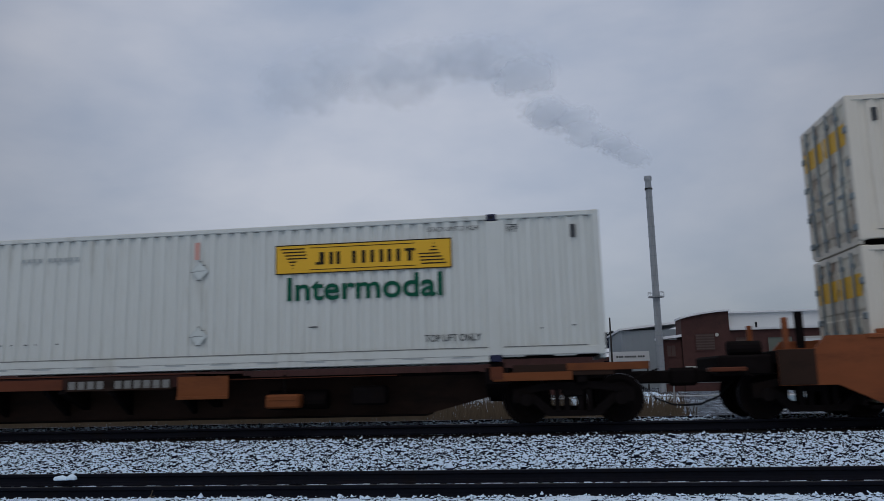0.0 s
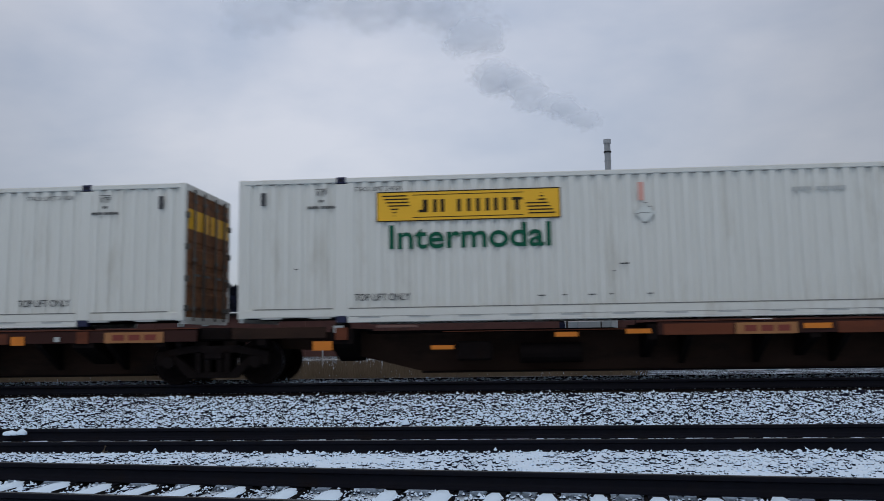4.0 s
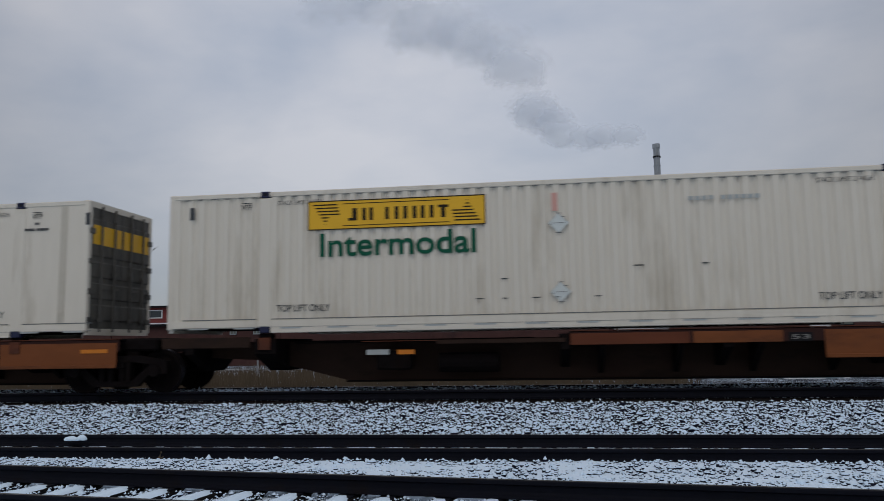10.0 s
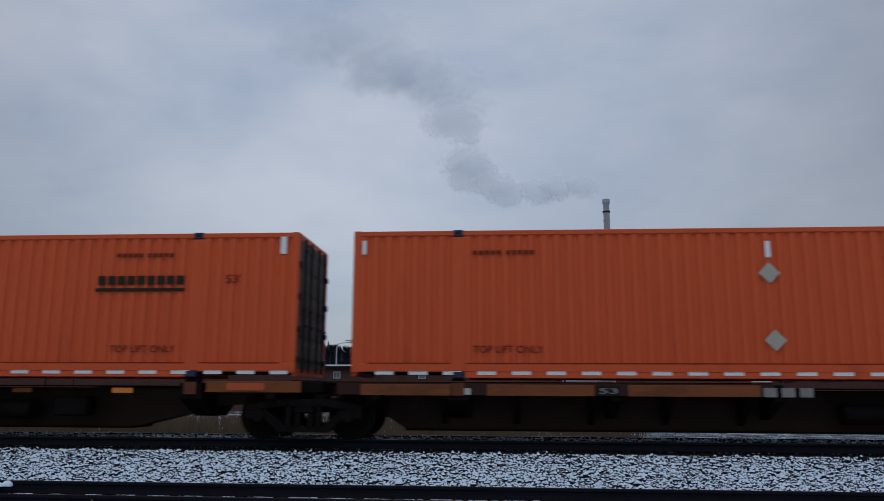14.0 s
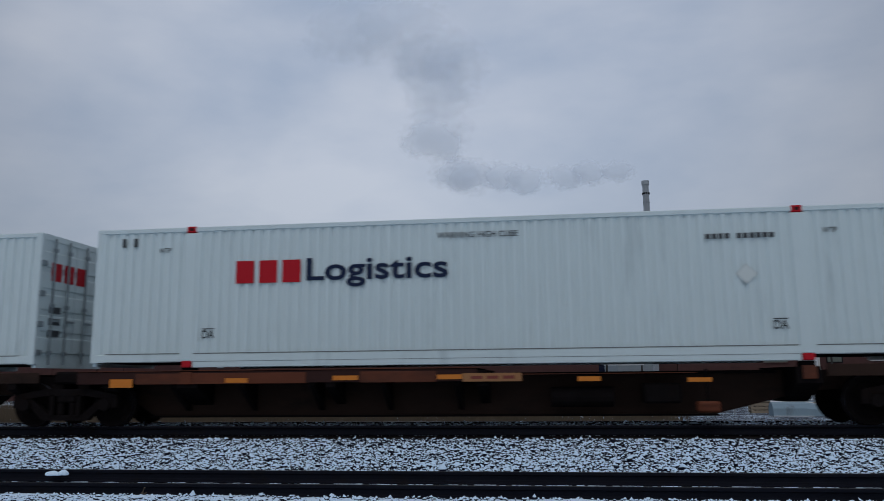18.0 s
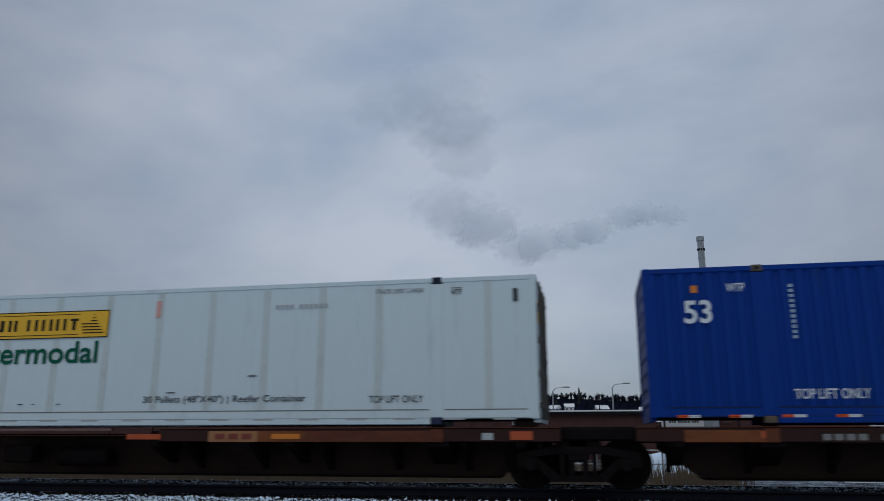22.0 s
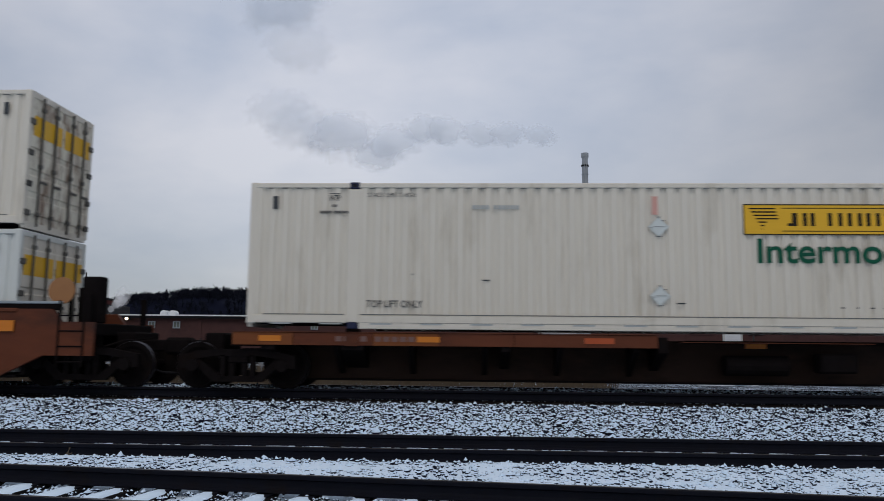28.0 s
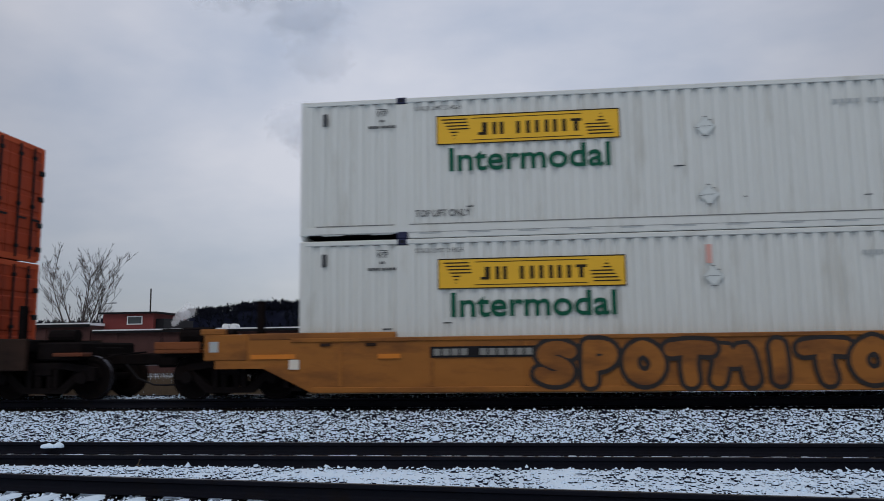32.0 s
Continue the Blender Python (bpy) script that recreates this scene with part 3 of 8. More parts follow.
def twig():
    g = Geo()
    g.tube([(0, 0, 0), (0.06, 0.01, 0.07), (0.10, 0.0, 0.16)], [0.022, 0.02, 0.012], 6)
    g.tube([(0.05, 0.01, 0.06), (0.12, 0.03, 0.09)], [0.012, 0.006], 5)
    return tagged(part("twig", g, REED, None, "short broken stick standing in the snow", at=pose(-5.5, 10.22, -0.2)), category="stick")


twig()


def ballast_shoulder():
    # near-black filler strip added along the bank top, in front of the rail
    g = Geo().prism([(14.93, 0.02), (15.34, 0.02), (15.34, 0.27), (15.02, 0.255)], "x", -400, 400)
    part("ballast_shoulder", g, DARK, None, "dark crushed-stone shoulder below the rail", kind="structure")["category"] = "ballast"


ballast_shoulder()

# ---- far side of the yard ----
def wall_box(name, x0, x1, y0, y1, z0, z1, material, parent, label=""):
    return part(name, Geo().box(x0, x1, y0, y1, z0, z1), material, parent, label)


def window(parent, x0, x1, z0, z1, y, glass=None, trim=None, bars_n=2):
    w = part("window", Geo().box(x0, x1, y - 0.02, y + 0.1, z0, z1), glass or WINDOW, parent)
    g, t = Geo(), 0.07
    g.box(x0 - t, x1 + t, y - 0.06, y + 0.02, z1, z1 + t).box(x0 - t, x1 + t, y - 0.06, y + 0.02, z0 - t, z0)
    g.box(x0 - t, x0, y - 0.06, y + 0.02, z0, z1).box(x1, x1 + t, y - 0.06, y + 0.02, z0, z1)
    for i in range(1, bars_n):
        x = x0 + (x1 - x0) * i / bars_n
        g.box(x - 0.02, x + 0.02, y - 0.045, y - 0.022, z0, z1)
    part("window_frame", g, trim or FRAME, w)
    return w


def brick_courses(parent, x0, x1, y, z0, z1):
    """Raised band courses and piers that break up a long wall."""
    for x in np.arange(x0 + 1.5, x1, 6.0):
        part("pier", Geo().box(x, x + 0.45, y - 0.06, y + 0.02, z0, z1 - 0.1), BRICK, parent)


def long_building():
    b = root("warehouse", "long low dark red brick warehouse with snow on its flat roof", "building")
    wall_box("wall", -95, -35.3, 58, 78, -0.4, 3.75, BRICK, b)
    wall_box("wall", -35.3, 4.3, 58.2, 78, -0.4, 3.22, BRICK, b)
    wall_box("roof", -95.2, -35.2, 57.8, 78.2, 3.752, 3.95, SNOWROOF, b, "snow-covered flat roof edge")
    wall_box("roof", -35.1, 4.5, 58.0, 78.2, 3.222, 3.38, SNOWROOF, b, "snow-covered flat roof edge")
    wall_box("gutter", -95.2, -35.2, 57.72, 57.79, 3.62, 3.85, BLACK, b)
    wall_box("gutter", -35.1, 4.5, 57.92, 57.99, 3.10, 3.28, BLACK, b)
    for x in (-25.15, -23.2, -60, -55, -12.5, -6.0):
        window(b, x, x + 0.42, 2.4, 2.8, 58.18 if x > -35 else 57.98, SHUTTER, GREYCLAD, 2)
    for x in (-25.2, -24.5):
        vent = [(x + 0.28 + 0.26 * math.cos(a), 3.55 + 0.24 * math.sin(a)) for a in np.linspace(0, math.pi, 9)]
        part("roof_vent", Geo().prism([(x + 0.02, 3.38)] + vent[::-1] + [(x + 0.54, 3.38)], "y", 60.2, 61.0), CLAD, b)
    brick_courses(b, -95, -36, 58, -0.4, 3.6)
    brick_courses(b, -35, 4, 58.2, -0.4, 3.1)
    lamp = part("wall_lamp", Geo().box(-26.85, -26.6, 57.75, 58.2, 2.95, 3.2), BLACK, b)
    part("bulb", Geo().chamfer(-26.83, -26.62, 57.66, 57.75, 2.93, 3.1, 0.03), LAMPGLOW, lamp)
    t = root("roof_block", "small red clad block with one white-framed window above the roof", "building")
    wall_box("wall", -35.4, -31.0, 60, 66, 3.2, 4.72, REDWALL, t)
    wall_box("roof", -35.7, -30.6, 59.7, 66.3, 4.722, 4.86, BLACK, t)
    wall_box("side_wing", -31.0, -30.3, 60.4, 66, 3.2, 4.3, BLACK, t)
    window(t, -33.2, -32.0, 3.9, 4.45, 60, WINDOW, CLAD, 1)


def gable_building():
    b = root("factory", "one-storey red brick factory with a white clerestory and boarded windows", "building")
    g = Geo().prism([(10.3, -0.4), (13.8, -0.4), (13.8, 5.72), (12.9, 5.68), (11.8, 5.56), (11.0, 5.42), (10.3, 5.26)], "y", 60, 62.5)
    part("wall", g, BRICK, b)
    rim = [(13.86, 5.74), (12.9, 5.70), (11.8, 5.58), (11.0, 5.44), (10.22, 5.26)]
    part("roof_edge", Geo().prism(rim + [(x, z + 0.13) for x, z in rim[::-1]], "y", 59.8, 62.6), SNOWROOF, b)
    wall_box("wall", 13.802, 52, 60.05, 84, -0.4, 4.3, BRICK, b)
    wall_box("clerestory", 13.85, 52, 60.9, 82, 4.32, 5.62, CLAD, b, "white metal clerestory band")
    wall_box("roof", 13.83, 52.2, 60.7, 82.2, 5.622, 5.74, SNOWROOF, b)
    wall_box("cornice", 13.803, 52.1, 59.85, 60.88, 4.302, 4.46, CLAD, b)
    wall_box("annex", 8.85, 10.28, 60.3, 62.4, -0.4, 3.75, BRICK, b)
    part("annex_roof", Geo().prism([(8.62, 3.76), (10.28, 3.92), (10.28, 4.12), (8.62, 3.96)], "y", 60.0, 62.5), SNOWROOF, b)
    window(b, 9.2, 9.8, 2.5, 3.3, 60.3, LOUVRE, BRICK, 2)
    window(b, 11.3, 12.65, 2.9, 4.1, 60, LOUVRE, BRICK, 1)
    for i in range(6):
        part("louvre", Geo().box(11.3, 12.65, 59.93, 59.975, 2.95 + 0.2 * i, 3.04 + 0.2 * i), FADEBRICK, b)
    window(b, 14.2, 15.4, 2.5, 3.75, 60.05, LOUVRE, BRICK, 2)
    for i in range(4):
        part("louvre", Geo().box(14.2, 15.0, 59.98, 60.025, 2.9 + 0.2 * i, 2.98 + 0.2 * i), FADEBRICK, b)
    part("vent_pipe", Geo().tube([(12.85, 59.95, 4.0), (12.85, 60.1, 4.0)], 0.13, 12), FRAME, b)
    part("wall_conduit", Geo().tube([(15.2, 59.93, 3.3), (15.35, 59.93, 2.75)], 0.05, 6), CLAD, b)
    window(b, 16.5, 18.2, 2.3, 3.7, 60.05, SHUTTER, BRICK, 1)
    part("vent_grille", Geo().box(17.1, 17.6, 59.97, 60.02, 2.55, 2.8), BLACK, b)
    window(b, 21.0, 22.0, 2.3, 3.6, 60.05, SHUTTER, BLACK, 1)
    for x in (24.0, 27.5, 31.0, 34.5):
        window(b, x, x + 1.7, 2.4, 3.7, 60.05, SHUTTER, FRAME, 2)
    part("door", Geo().box(19.1, 20.3, 59.98, 60.1, -0.4, 3.55), CLAD, b, "tall white loading door")
    part("door_frame", Geo().box(18.95, 19.1, 59.95, 60.1, -0.4, 3.7).box(20.3, 20.45, 59.95, 60.1, -0.4, 3.7).box(19.1, 20.3, 59.95, 60.1, 3.55, 3.7), FRAME, b)
    part("sill_band", Geo().box(10.4, 18.9, 59.93, 60.0, 1.6, 1.72), FRAME, b)
    part("pipe", Geo().tube([(15.9, 60.6, 4.4), (15.9, 60.6, 4.9)], 0.08), BLACK, b)
    m = root("metal_shed", "grey corrugated metal shed with a snowy roof behind the yard", "building")
    wall_box("wall", 7.3, 13.2, 75, 90, -0.3, 5.3, GREYCLAD, m)
    part("roof", Geo().prism([(7.1, 5.31), (13.5, 5.9), (13.5, 6.1), (7.1, 5.48)], "y", 74.7, 90), SNOWROOF, m)
    for x in np.arange(7.6, 13.1, 0.7):
        part("rib", Geo().box(x, x + 0.08, 74.95, 75.0, -0.3, 5.28), GREYCLAD, m)
    s = root("sign_board", "white billboard-like sign with a faded line of writing", "sign")
    part("board", Geo().box(5.3, 8.6, 66, 66.1, 2.3, 3.1), CLAD, s)
    bars([1, 1, 1, -0.4, 1, 1, 1, 1, 1, -0.4, 1, 1, 1], 0.3, 5.9, 8.2, 2.6, 2.75, 65.99, LETTER, s)
    for x in (5.5, 8.4):
        part("post", Geo().box(x - 0.06, x + 0.06, 66.0, 66.1, -0.3, 2.3), POLE, s)
    w = root("brick_office", "white-fronted brick office with a row of white windows", "building")
    wall_box("wall", 40.1, 60, 82, 100, -0.3, 4.6, BRICK, w)
    wall_box("fascia", 39.9, 60.1, 81.8, 100, 4.602, 6.4, CLAD, w)
    for x in np.arange(41, 59, 3.0):
        window(w, x, x + 1.5, 2.0, 3.8, 82, CLAD, FRAME, 2)
    tk = root("storage_tank", "grey storage tank with a railing round its top", "tank")
    part("shell", Geo().tube([(46.5, 95, 0), (46.5, 95, 8.5)], 3.2, 28), GREYCLAD, tk)
    part("rim", Geo().tube([(46.5, 95, 8.5), (46.5, 95, 8.7)], 3.3, 28), BLACK, tk)
    for k in range(14):
        a = 2 * math.pi * k / 14
        part("rail_post", Geo().tube([(46.5 + 3.2 * math.cos(a), 95 + 3.2 * math.sin(a), 8.6), (46.5 + 3.2 * math.cos(a), 95 + 3.2 * math.sin(a), 9.6)], 0.04, 5), BLACK, tk)
    ring = [(46.5 + 3.2 * math.cos(2 * math.pi * k / 20), 95 + 3.2 * math.sin(2 * math.pi * k / 20), 9.55) for k in range(21)]
    part("hand_rail", Geo().tube(ring, 0.04, 5), BLACK, tk)
    for x, z in ((44.4, 10.2), (45.4, 9.9), (46.3, 10.4)):
        part("pipe", Geo().tube([(x, 92.2, 8.6), (x, 92.2, z), (x + 0.7, 92.2, z), (x + 0.7, 92.2, z - 0.5)], 0.12, 7), BLACK, tk)


FAR = 0.2975  # the chimney and its smoke are drawn up 3.4 times as large


def chimney():
    c = root("factory_chimney", "tall slender grey steel chimney with dark ring joints", "chimney", at=pose(8.553, 59.5, 0.562) @ Matrix.Scale(FAR, 4))
    part("shaft", Geo().tube([(0, 0, -2.6), (0, 0, 53.0)], [0.92, 0.80], 24), STACKM, c)
    for z in np.arange(4, 50, 2.55):
        part("ring_joint", Geo().tube([(0, 0, z), (0, 0, z + 0.16)], 0.93, 20), GREYCLAD, c)
    part("collar", Geo().tube([(0, 0, 52.1), (0, 0, 53.2)], 0.98, 24), STACKM, c)
    part("collar", Geo().tube([(0, 0, 49.6), (0, 0, 50.0)], 1.0, 24), BLACK, c)
    part("mouth", Geo().tube([(0, 0, 53.2), (0, 0, 53.25)], 0.78, 24), BLACK, c)
    p = part("platform", Geo().tube([(0, 0, 21.4), (0, 0, 21.7)], 2.0, 20), GALV, c)
    ring = [(2.0 * math.cos(2 * math.pi * k / 20), 2.0 * math.sin(2 * math.pi * k / 20), 22.7) for k in range(21)]
    part("hand_rail", Geo().tube(ring, 0.06, 5), GALV, p)
    for k in range(10):
        a = 2 * math.pi * k / 10
        part("rail_post", Geo().tube([(2 * math.cos(a), 2 * math.sin(a), 21.6), (2 * math.cos(a), 2 * math.sin(a), 22.7)], 0.05, 5), GALV, p)
    part("ladder", Geo().box(-0.3, -0.22, -1.05, -0.95, 2, 52).box(0.22, 0.3, -1.05, -0.95, 2, 52), GALV, c)


def bare_tree(name, x, y, z, h, seed, label):
    """Leafless tree with several upright stems from one foot and a fine vase-shaped crown."""
    r = random.Random(seed)
    tr = root(name, label, "tree", at=pose(x, y, z))
    part("trunk", Geo().tube([(0, 0, -0.2), (0.02, 0, 0.8), (0, 0, 1.5)], [0.34, 0.28, 0.26], 9), BARK, tr)
    crown = Geo()

    def branch(g, p, d, length, rad, level):
        pts, rads, steps = [p], [rad], 6
        for i in range(steps):
            d = (d + Vector((r.uniform(-1, 1), r.uniform(-1, 1), r.uniform(-0.3, 0.75))) * 0.075).normalized()
            p = p + d * (length / steps)
            pts.append(p)
            rads.append(max(0.012, rad * (1 - 0.85 * (i + 1) / steps)))
        g.tube(pts, rads, 6 if level == 0 else 3, False)
        if level == 3:
            return
        for k in range((11, 6, 4)[level]):
            i = r.randint(2 if level == 0 else 1, steps)
            a = r.uniform(0, 6.28)
            side = Vector((math.cos(a) * 1.25, math.sin(a), r.uniform(0.0, 0.5)))
            nd = (pts[i] - pts[i - 1]).normalized() * 0.9 + side * r.uniform(0.3, 0.6)
            branch(crown, pts[i], nd.normalized(), length * r.uniform(0.26, 0.46), max(0.012, rads[i] * 0.42), level + 1)

    for k, lean in enumerate((-0.40, -0.22, -0.06, 0.10, 0.27, 0.42)):
        limb = Geo()
        branch(limb, Vector((0.1 * lean, 0.1 * (k % 3 - 1), 1.3)), Vector((lean, 0.12 * (k % 3 - 1), 1)).normalized(), (h - 1.3) * r.uniform(0.86, 1.0), 0.13 - 0.012 * (k % 3), 0)
        part("limb", limb, BARK, tr)
    part("crown", crown, BARK, tr)
    return tr


def street_lamp(x, y, h, arm, z0=-0.1):
    s = root("street_lamp", "grey steel street lamp with a curved arm", "street lamp", "street lamps beyond the warehouse", at=pose(x, y, z0))
    part("pole", Geo().tube([(0, 0, 0), (0, 0, h)], [0.12, 0.07], 8), GALV, s)
    part("arm", Geo().tube([(0, 0, h), (0.3 * arm, 0, h + 0.35), (1.3 * arm, 0, h + 0.45)], 0.05, 6), GALV, s)
    part("head", Geo().chamfer(min(1.1 * arm, 1.9 * arm), max(1.1 * arm, 1.9 * arm), -0.15, 0.15, h + 0.38, h + 0.52, 0.04), GALV, s)


def utility_pole(x, y, h, cross=True):
    s = root("utility_pole", "dark wooden utility pole", "pole", at=pose(x, y, -0.2))
    part("pole", Geo().tube([(0, 0, 0), (0, 0, h)], [0.085, 0.06], 8), POLE, s)
    if cross:
        part("crossarm", Geo().box(-1.0, 1.0, -0.06, 0.06, h - 0.7, h - 0.55), POLE, s)


HILL = [(-120, 3.2), (-60, 3.9), (-40, 4.1), (-31, 4.3), (-29, 4.5), (-27, 4.95), (-24.5, 5.2), (-21, 5.35), (-18, 5.3), (-16, 4.95), (-13, 4.75), (-10, 4.7), (-6, 4.65), (0, 4.55), (5, 4.5), (12, 4.3), (30, 4.0), (60, 3.6), (120, 3.2)]


def hill_z(x, y=430.0):
    """Top of the ridge at x, for a ridge 430 m off."""
    s = y / 60.0
    u = float(np.interp(x / s, [p[0] for p in HILL], [p[1] for p in HILL]))
    return 1.39 + (u - 1.39) * s + 1.3 * noise.noise((x * 0.03, 0, 7)) - 2.2


def hill():
    xs = np.arange(-860, 861, 6.0)
    v, f = [], []
    prof = [(330, 0.0), (360, 0.22), (390, 0.55), (415, 0.85), (430, 1.0), (470, 0.9)]
    for y, k in prof:
        for x in xs:
            v.append((x, y + 4 * noise.noise((x * 0.02, y * 0.05, 1)), -0.5 + k * (hill_z(x) + 0.5)))
    n = len(xs)
    f = [(j * n + i, j * n + i + 1, (j + 1) * n + i + 1, (j + 1) * n + i) for j in range(len(prof) - 1) for i in range(n - 1)]
    g = Geo()
    g.v, g.f, g.smooth = v, f, True
    part("hill", g, HILLSNOW, None, "long low wooded hill dusted with snow", kind="structure")["category"] = "hill"
    r = random.Random(5)
    woods = Geo()

    def far_tree(x, y, z, h):
        woods.tube([(x, y, z - 1), (x + r.uniform(-.3, .3), y, z + h * 0.55)], [0.28, 0.14], 3, False)
        for k in range(13):
            a, e = r.uniform(0, 6.28), r.uniform(-0.1, 1.45)
            b = z + h * r.uniform(0.05, 0.58)
            ln = h * r.uniform(0.3, 0.42)
            p = Vector((x, y, b))
            q = p + ln * Vector((math.cos(a) * math.cos(e), math.sin(a) * math.cos(e), math.sin(e)))
            woods.tube([p, q], [0.2, 0.08], 3, False)
            for j in range(3):
                p2 = p.lerp(q, r.uniform(0.35, 0.95))
                q2 = p2 + ln * 0.5 * Vector((r.uniform(-1, 1), r.uniform(-1, 1), r.uniform(-0.5, 0.9)))
                woods.tube([p2, q2], [0.12, 0.05], 3, False)

    for i in range(2300):
        x = r.uniform(-250, 60) if i % 3 else r.uniform(-300, 170)
        y = r.uniform(350, 436) if i % 2 else r.uniform(420, 437)
        k = float(np.interp(y, [p[0] for p in prof], [p[1] for p in prof]))
        left = x < -90
        if not left and r.random() < 0.45:
            continue
        far_tree(x, y, -0.5 + k * (hill_z(x) + 0.5), r.uniform(3.6, 6.0) if left else r.uniform(2.4, 4.6))
    part("woods", woods, WOODS, None, "dense leafless winter trees covering the hill", kind="stuff")["category"] = "trees"
    ev = Geo()
    for i in range(26):
        x, y = r.uniform(-100, 60), r.uniform(380, 432)
        k = float(np.interp(y, [p[0] for p in prof], [p[1] for p in prof]))
        z, h = -0.5 + k * (hill_z(x) + 0.5), r.uniform(3.5, 7.5)
        for j in range(5):
            ev.tube([(x, y, z + h * (0.1 + 0.17 * j)), (x, y, z + h * (0.36 + 0.17 * j))], [h * (0.2 - 0.033 * j), 0.02], 7, False)
    part("evergreens", ev, mat("dark_evergreen", (0.012, 0.018, 0.016), 0.9), None, "scattered dark evergreen trees on the hill", kind="stuff")["category"] = "trees"
    for i in range(30):
        x = -68 + i * 4.4 + r.uniform(-2, 2)
        y = r.choice((352, 362, 372, 384, 396)) + r.uniform(-4, 4)
        k = float(np.interp(y, [p[0] for p in prof], [p[1] for p in prof]))
        z = -0.5 + k * (hill_z(x) + 0.5) - 0.3
        h = root("hill_house", "small pale house with a snowy gable roof on the hillside", "house", "houses on the hill", at=pose(x, y, z, 0, 0, r.uniform(-35, 35)))
        w, d, e = r.uniform(2.2, 4.2), 3.0, r.uniform(1.8, 2.8)
        part("wall", Geo().box(-w, w, -d, d, 0, e), r.choice((CLAD, GREYCLAD, BRICK, GREYCLAD, REDWALL)), h)
        part("roof", Geo().prism([(-d - 0.4, e), (d + 0.4, e), (0, e + 1.9)], "x", -w - 0.3, w + 0.3), SNOWROOF, h)
        for q in (-0.5, 0.4):
            part("window", Geo().box(w * q - 0.4, w * q + 0.4, -d - 0.05, -d + 0.05, 0.9, 1.7), WINDOW, h)


def yard_clutter():
    """What shows below and between the cars on the far side of the track."""
    r = random.Random(11)
    reeds = Geo()
    for i in range(24000):
        x = r.uniform(-30, 24)
        y = 21 + 17 * r.random() ** 1.3
        if x > 0.165 * y + r.uniform(-0.4, 0.4) or noise.noise((x * 0.35, y * 0.5, 7)) < -0.32:
            continue
        z = ground_height(x, y)
        h = r.uniform(0.22, 0.8) * (1 + 0.5 * noise.noise((x * 0.5, y * 0.5, 2)))
        dx, dy, w = r.uniform(-0.2, 0.2), r.uniform(-0.1, 0.1), 0.018
        reeds.add([(x - w, y, z), (x + w, y, z), (x + dx, y + dy, z + h)], [(0, 1, 2)])
    part("dry_grass", reeds, REED, None, "tall dry brown grass standing in snow", kind="stuff")["category"] = "grass"
    fence = root("fence", "low galvanised pipe fence along the yard", "fence")
    for x in np.arange(-24, 30, 2.4):
        part("post", Geo().tube([(x, 30.5, -0.2), (x, 30.5, 1.0)], 0.035, 6), GALV, fence)
    for z in (0.45, 0.95):
        part("fence_rail", Geo().tube([(-24, 30.5, z), (30, 30.5, z)], 0.028, 6), GALV, fence)
    for x, y, k in ((9.0, 33, 4), (10.6, 33.4, 3), (12.4, 33, 5)):
        s = root("pallet_stack", "stack of weathered wooden pallets dusted with snow", "pallets", "pallet stacks in the yard", at=pose(x, y, -0.12, 0, 0, r.uniform(-8, 8)))
        for i in range(k):
            pallet = part("pallet", cached("pallet_runner", lambda: Geo().box(-0.6, 0.6, 0, 0.09, 0, 0.1)), PALLET, s, at=pose(0, 0, i * 0.15))
            for q in (-0.5, 0.42):
                part("runner", cached("pallet_runner", lambda: None), PALLET, pallet, at=pose(0, q, 0))
            for q in np.arange(-0.6, 0.55, 0.17):
                part("board", cached("pallet_board", lambda: Geo().box(0, 0.11, -0.5, 0.51, 0.1, 0.125)), PALLET, pallet, at=pose(q, 0, 0))
        part("snow_cap", Geo().chamfer(-0.56, 0.5, -0.46, 0.46, k * 0.15 - 0.02, k * 0.15 + 0.05, 0.02), SNOW, s)
    for x, y, sx, sz in ((2.6, 33, 1.9, 1.1), (4.5, 34, 1.2, 0.7), (19.5, 30, 1.6, 0.5)):
        ob = snow_lump(x, y, -0.2, sx, 1.0, sz, x)
        tagged(ob, "heap of cleared snow in the yard", "snow heap")
        ob.name = "snow_mound"
    bt = root("upturned_boat", "small upturned pale blue boat dusted with snow", "boat", at=pose(9.6, 30.2, -0.16, 0, 0, -6))
    hull = Geo()
    n = 9
    for i in range(n):
        u = -1 + 2 * i / (n - 1)
        w = 0.55 * (1 - 0.85 * max(0, u) ** 2)
        for k in range(7):
            a = math.pi * k / 6
            hull.v.append((1.15 * u, -w * math.cos(a), 0.04 + (0.52 - 0.2 * max(0, u)) * math.sin(a) ** 0.8))
    hull.f = [(i * 7 + k, i * 7 + k + 1, i * 7 + 8 + k, i * 7 + 7 + k) for i in range(n - 1) for k in range(6)] + [tuple(range(7))]
    part("hull", hull, PALE, bt)
    part("keel", Geo().tube([(-1.15, 0, 0.56), (0, 0, 0.57), (1.1, 0, 0.36)], 0.03, 6), CLAD, bt)
    part("gunwale", Geo().tube([(-1.15, -0.56, 0.05), (0, -0.57, 0.05), (0.7, -0.34, 0.05), (1.15, -0.1, 0.05)], 0.035, 6), CLAD, bt)
    ob = root("concrete_block", "stack of pale concrete blocks in the yard", "blocks")
    for i in range(3):
        part("block", Geo().chamfer(13.9 + 0.95 * i, 14.8 + 0.95 * i, 31, 31.8, -0.2, 0.5, 0.03), mat("pale_concrete", (0.38, 0.37, 0.34), 0.85, 0, 0.15, 4), ob)


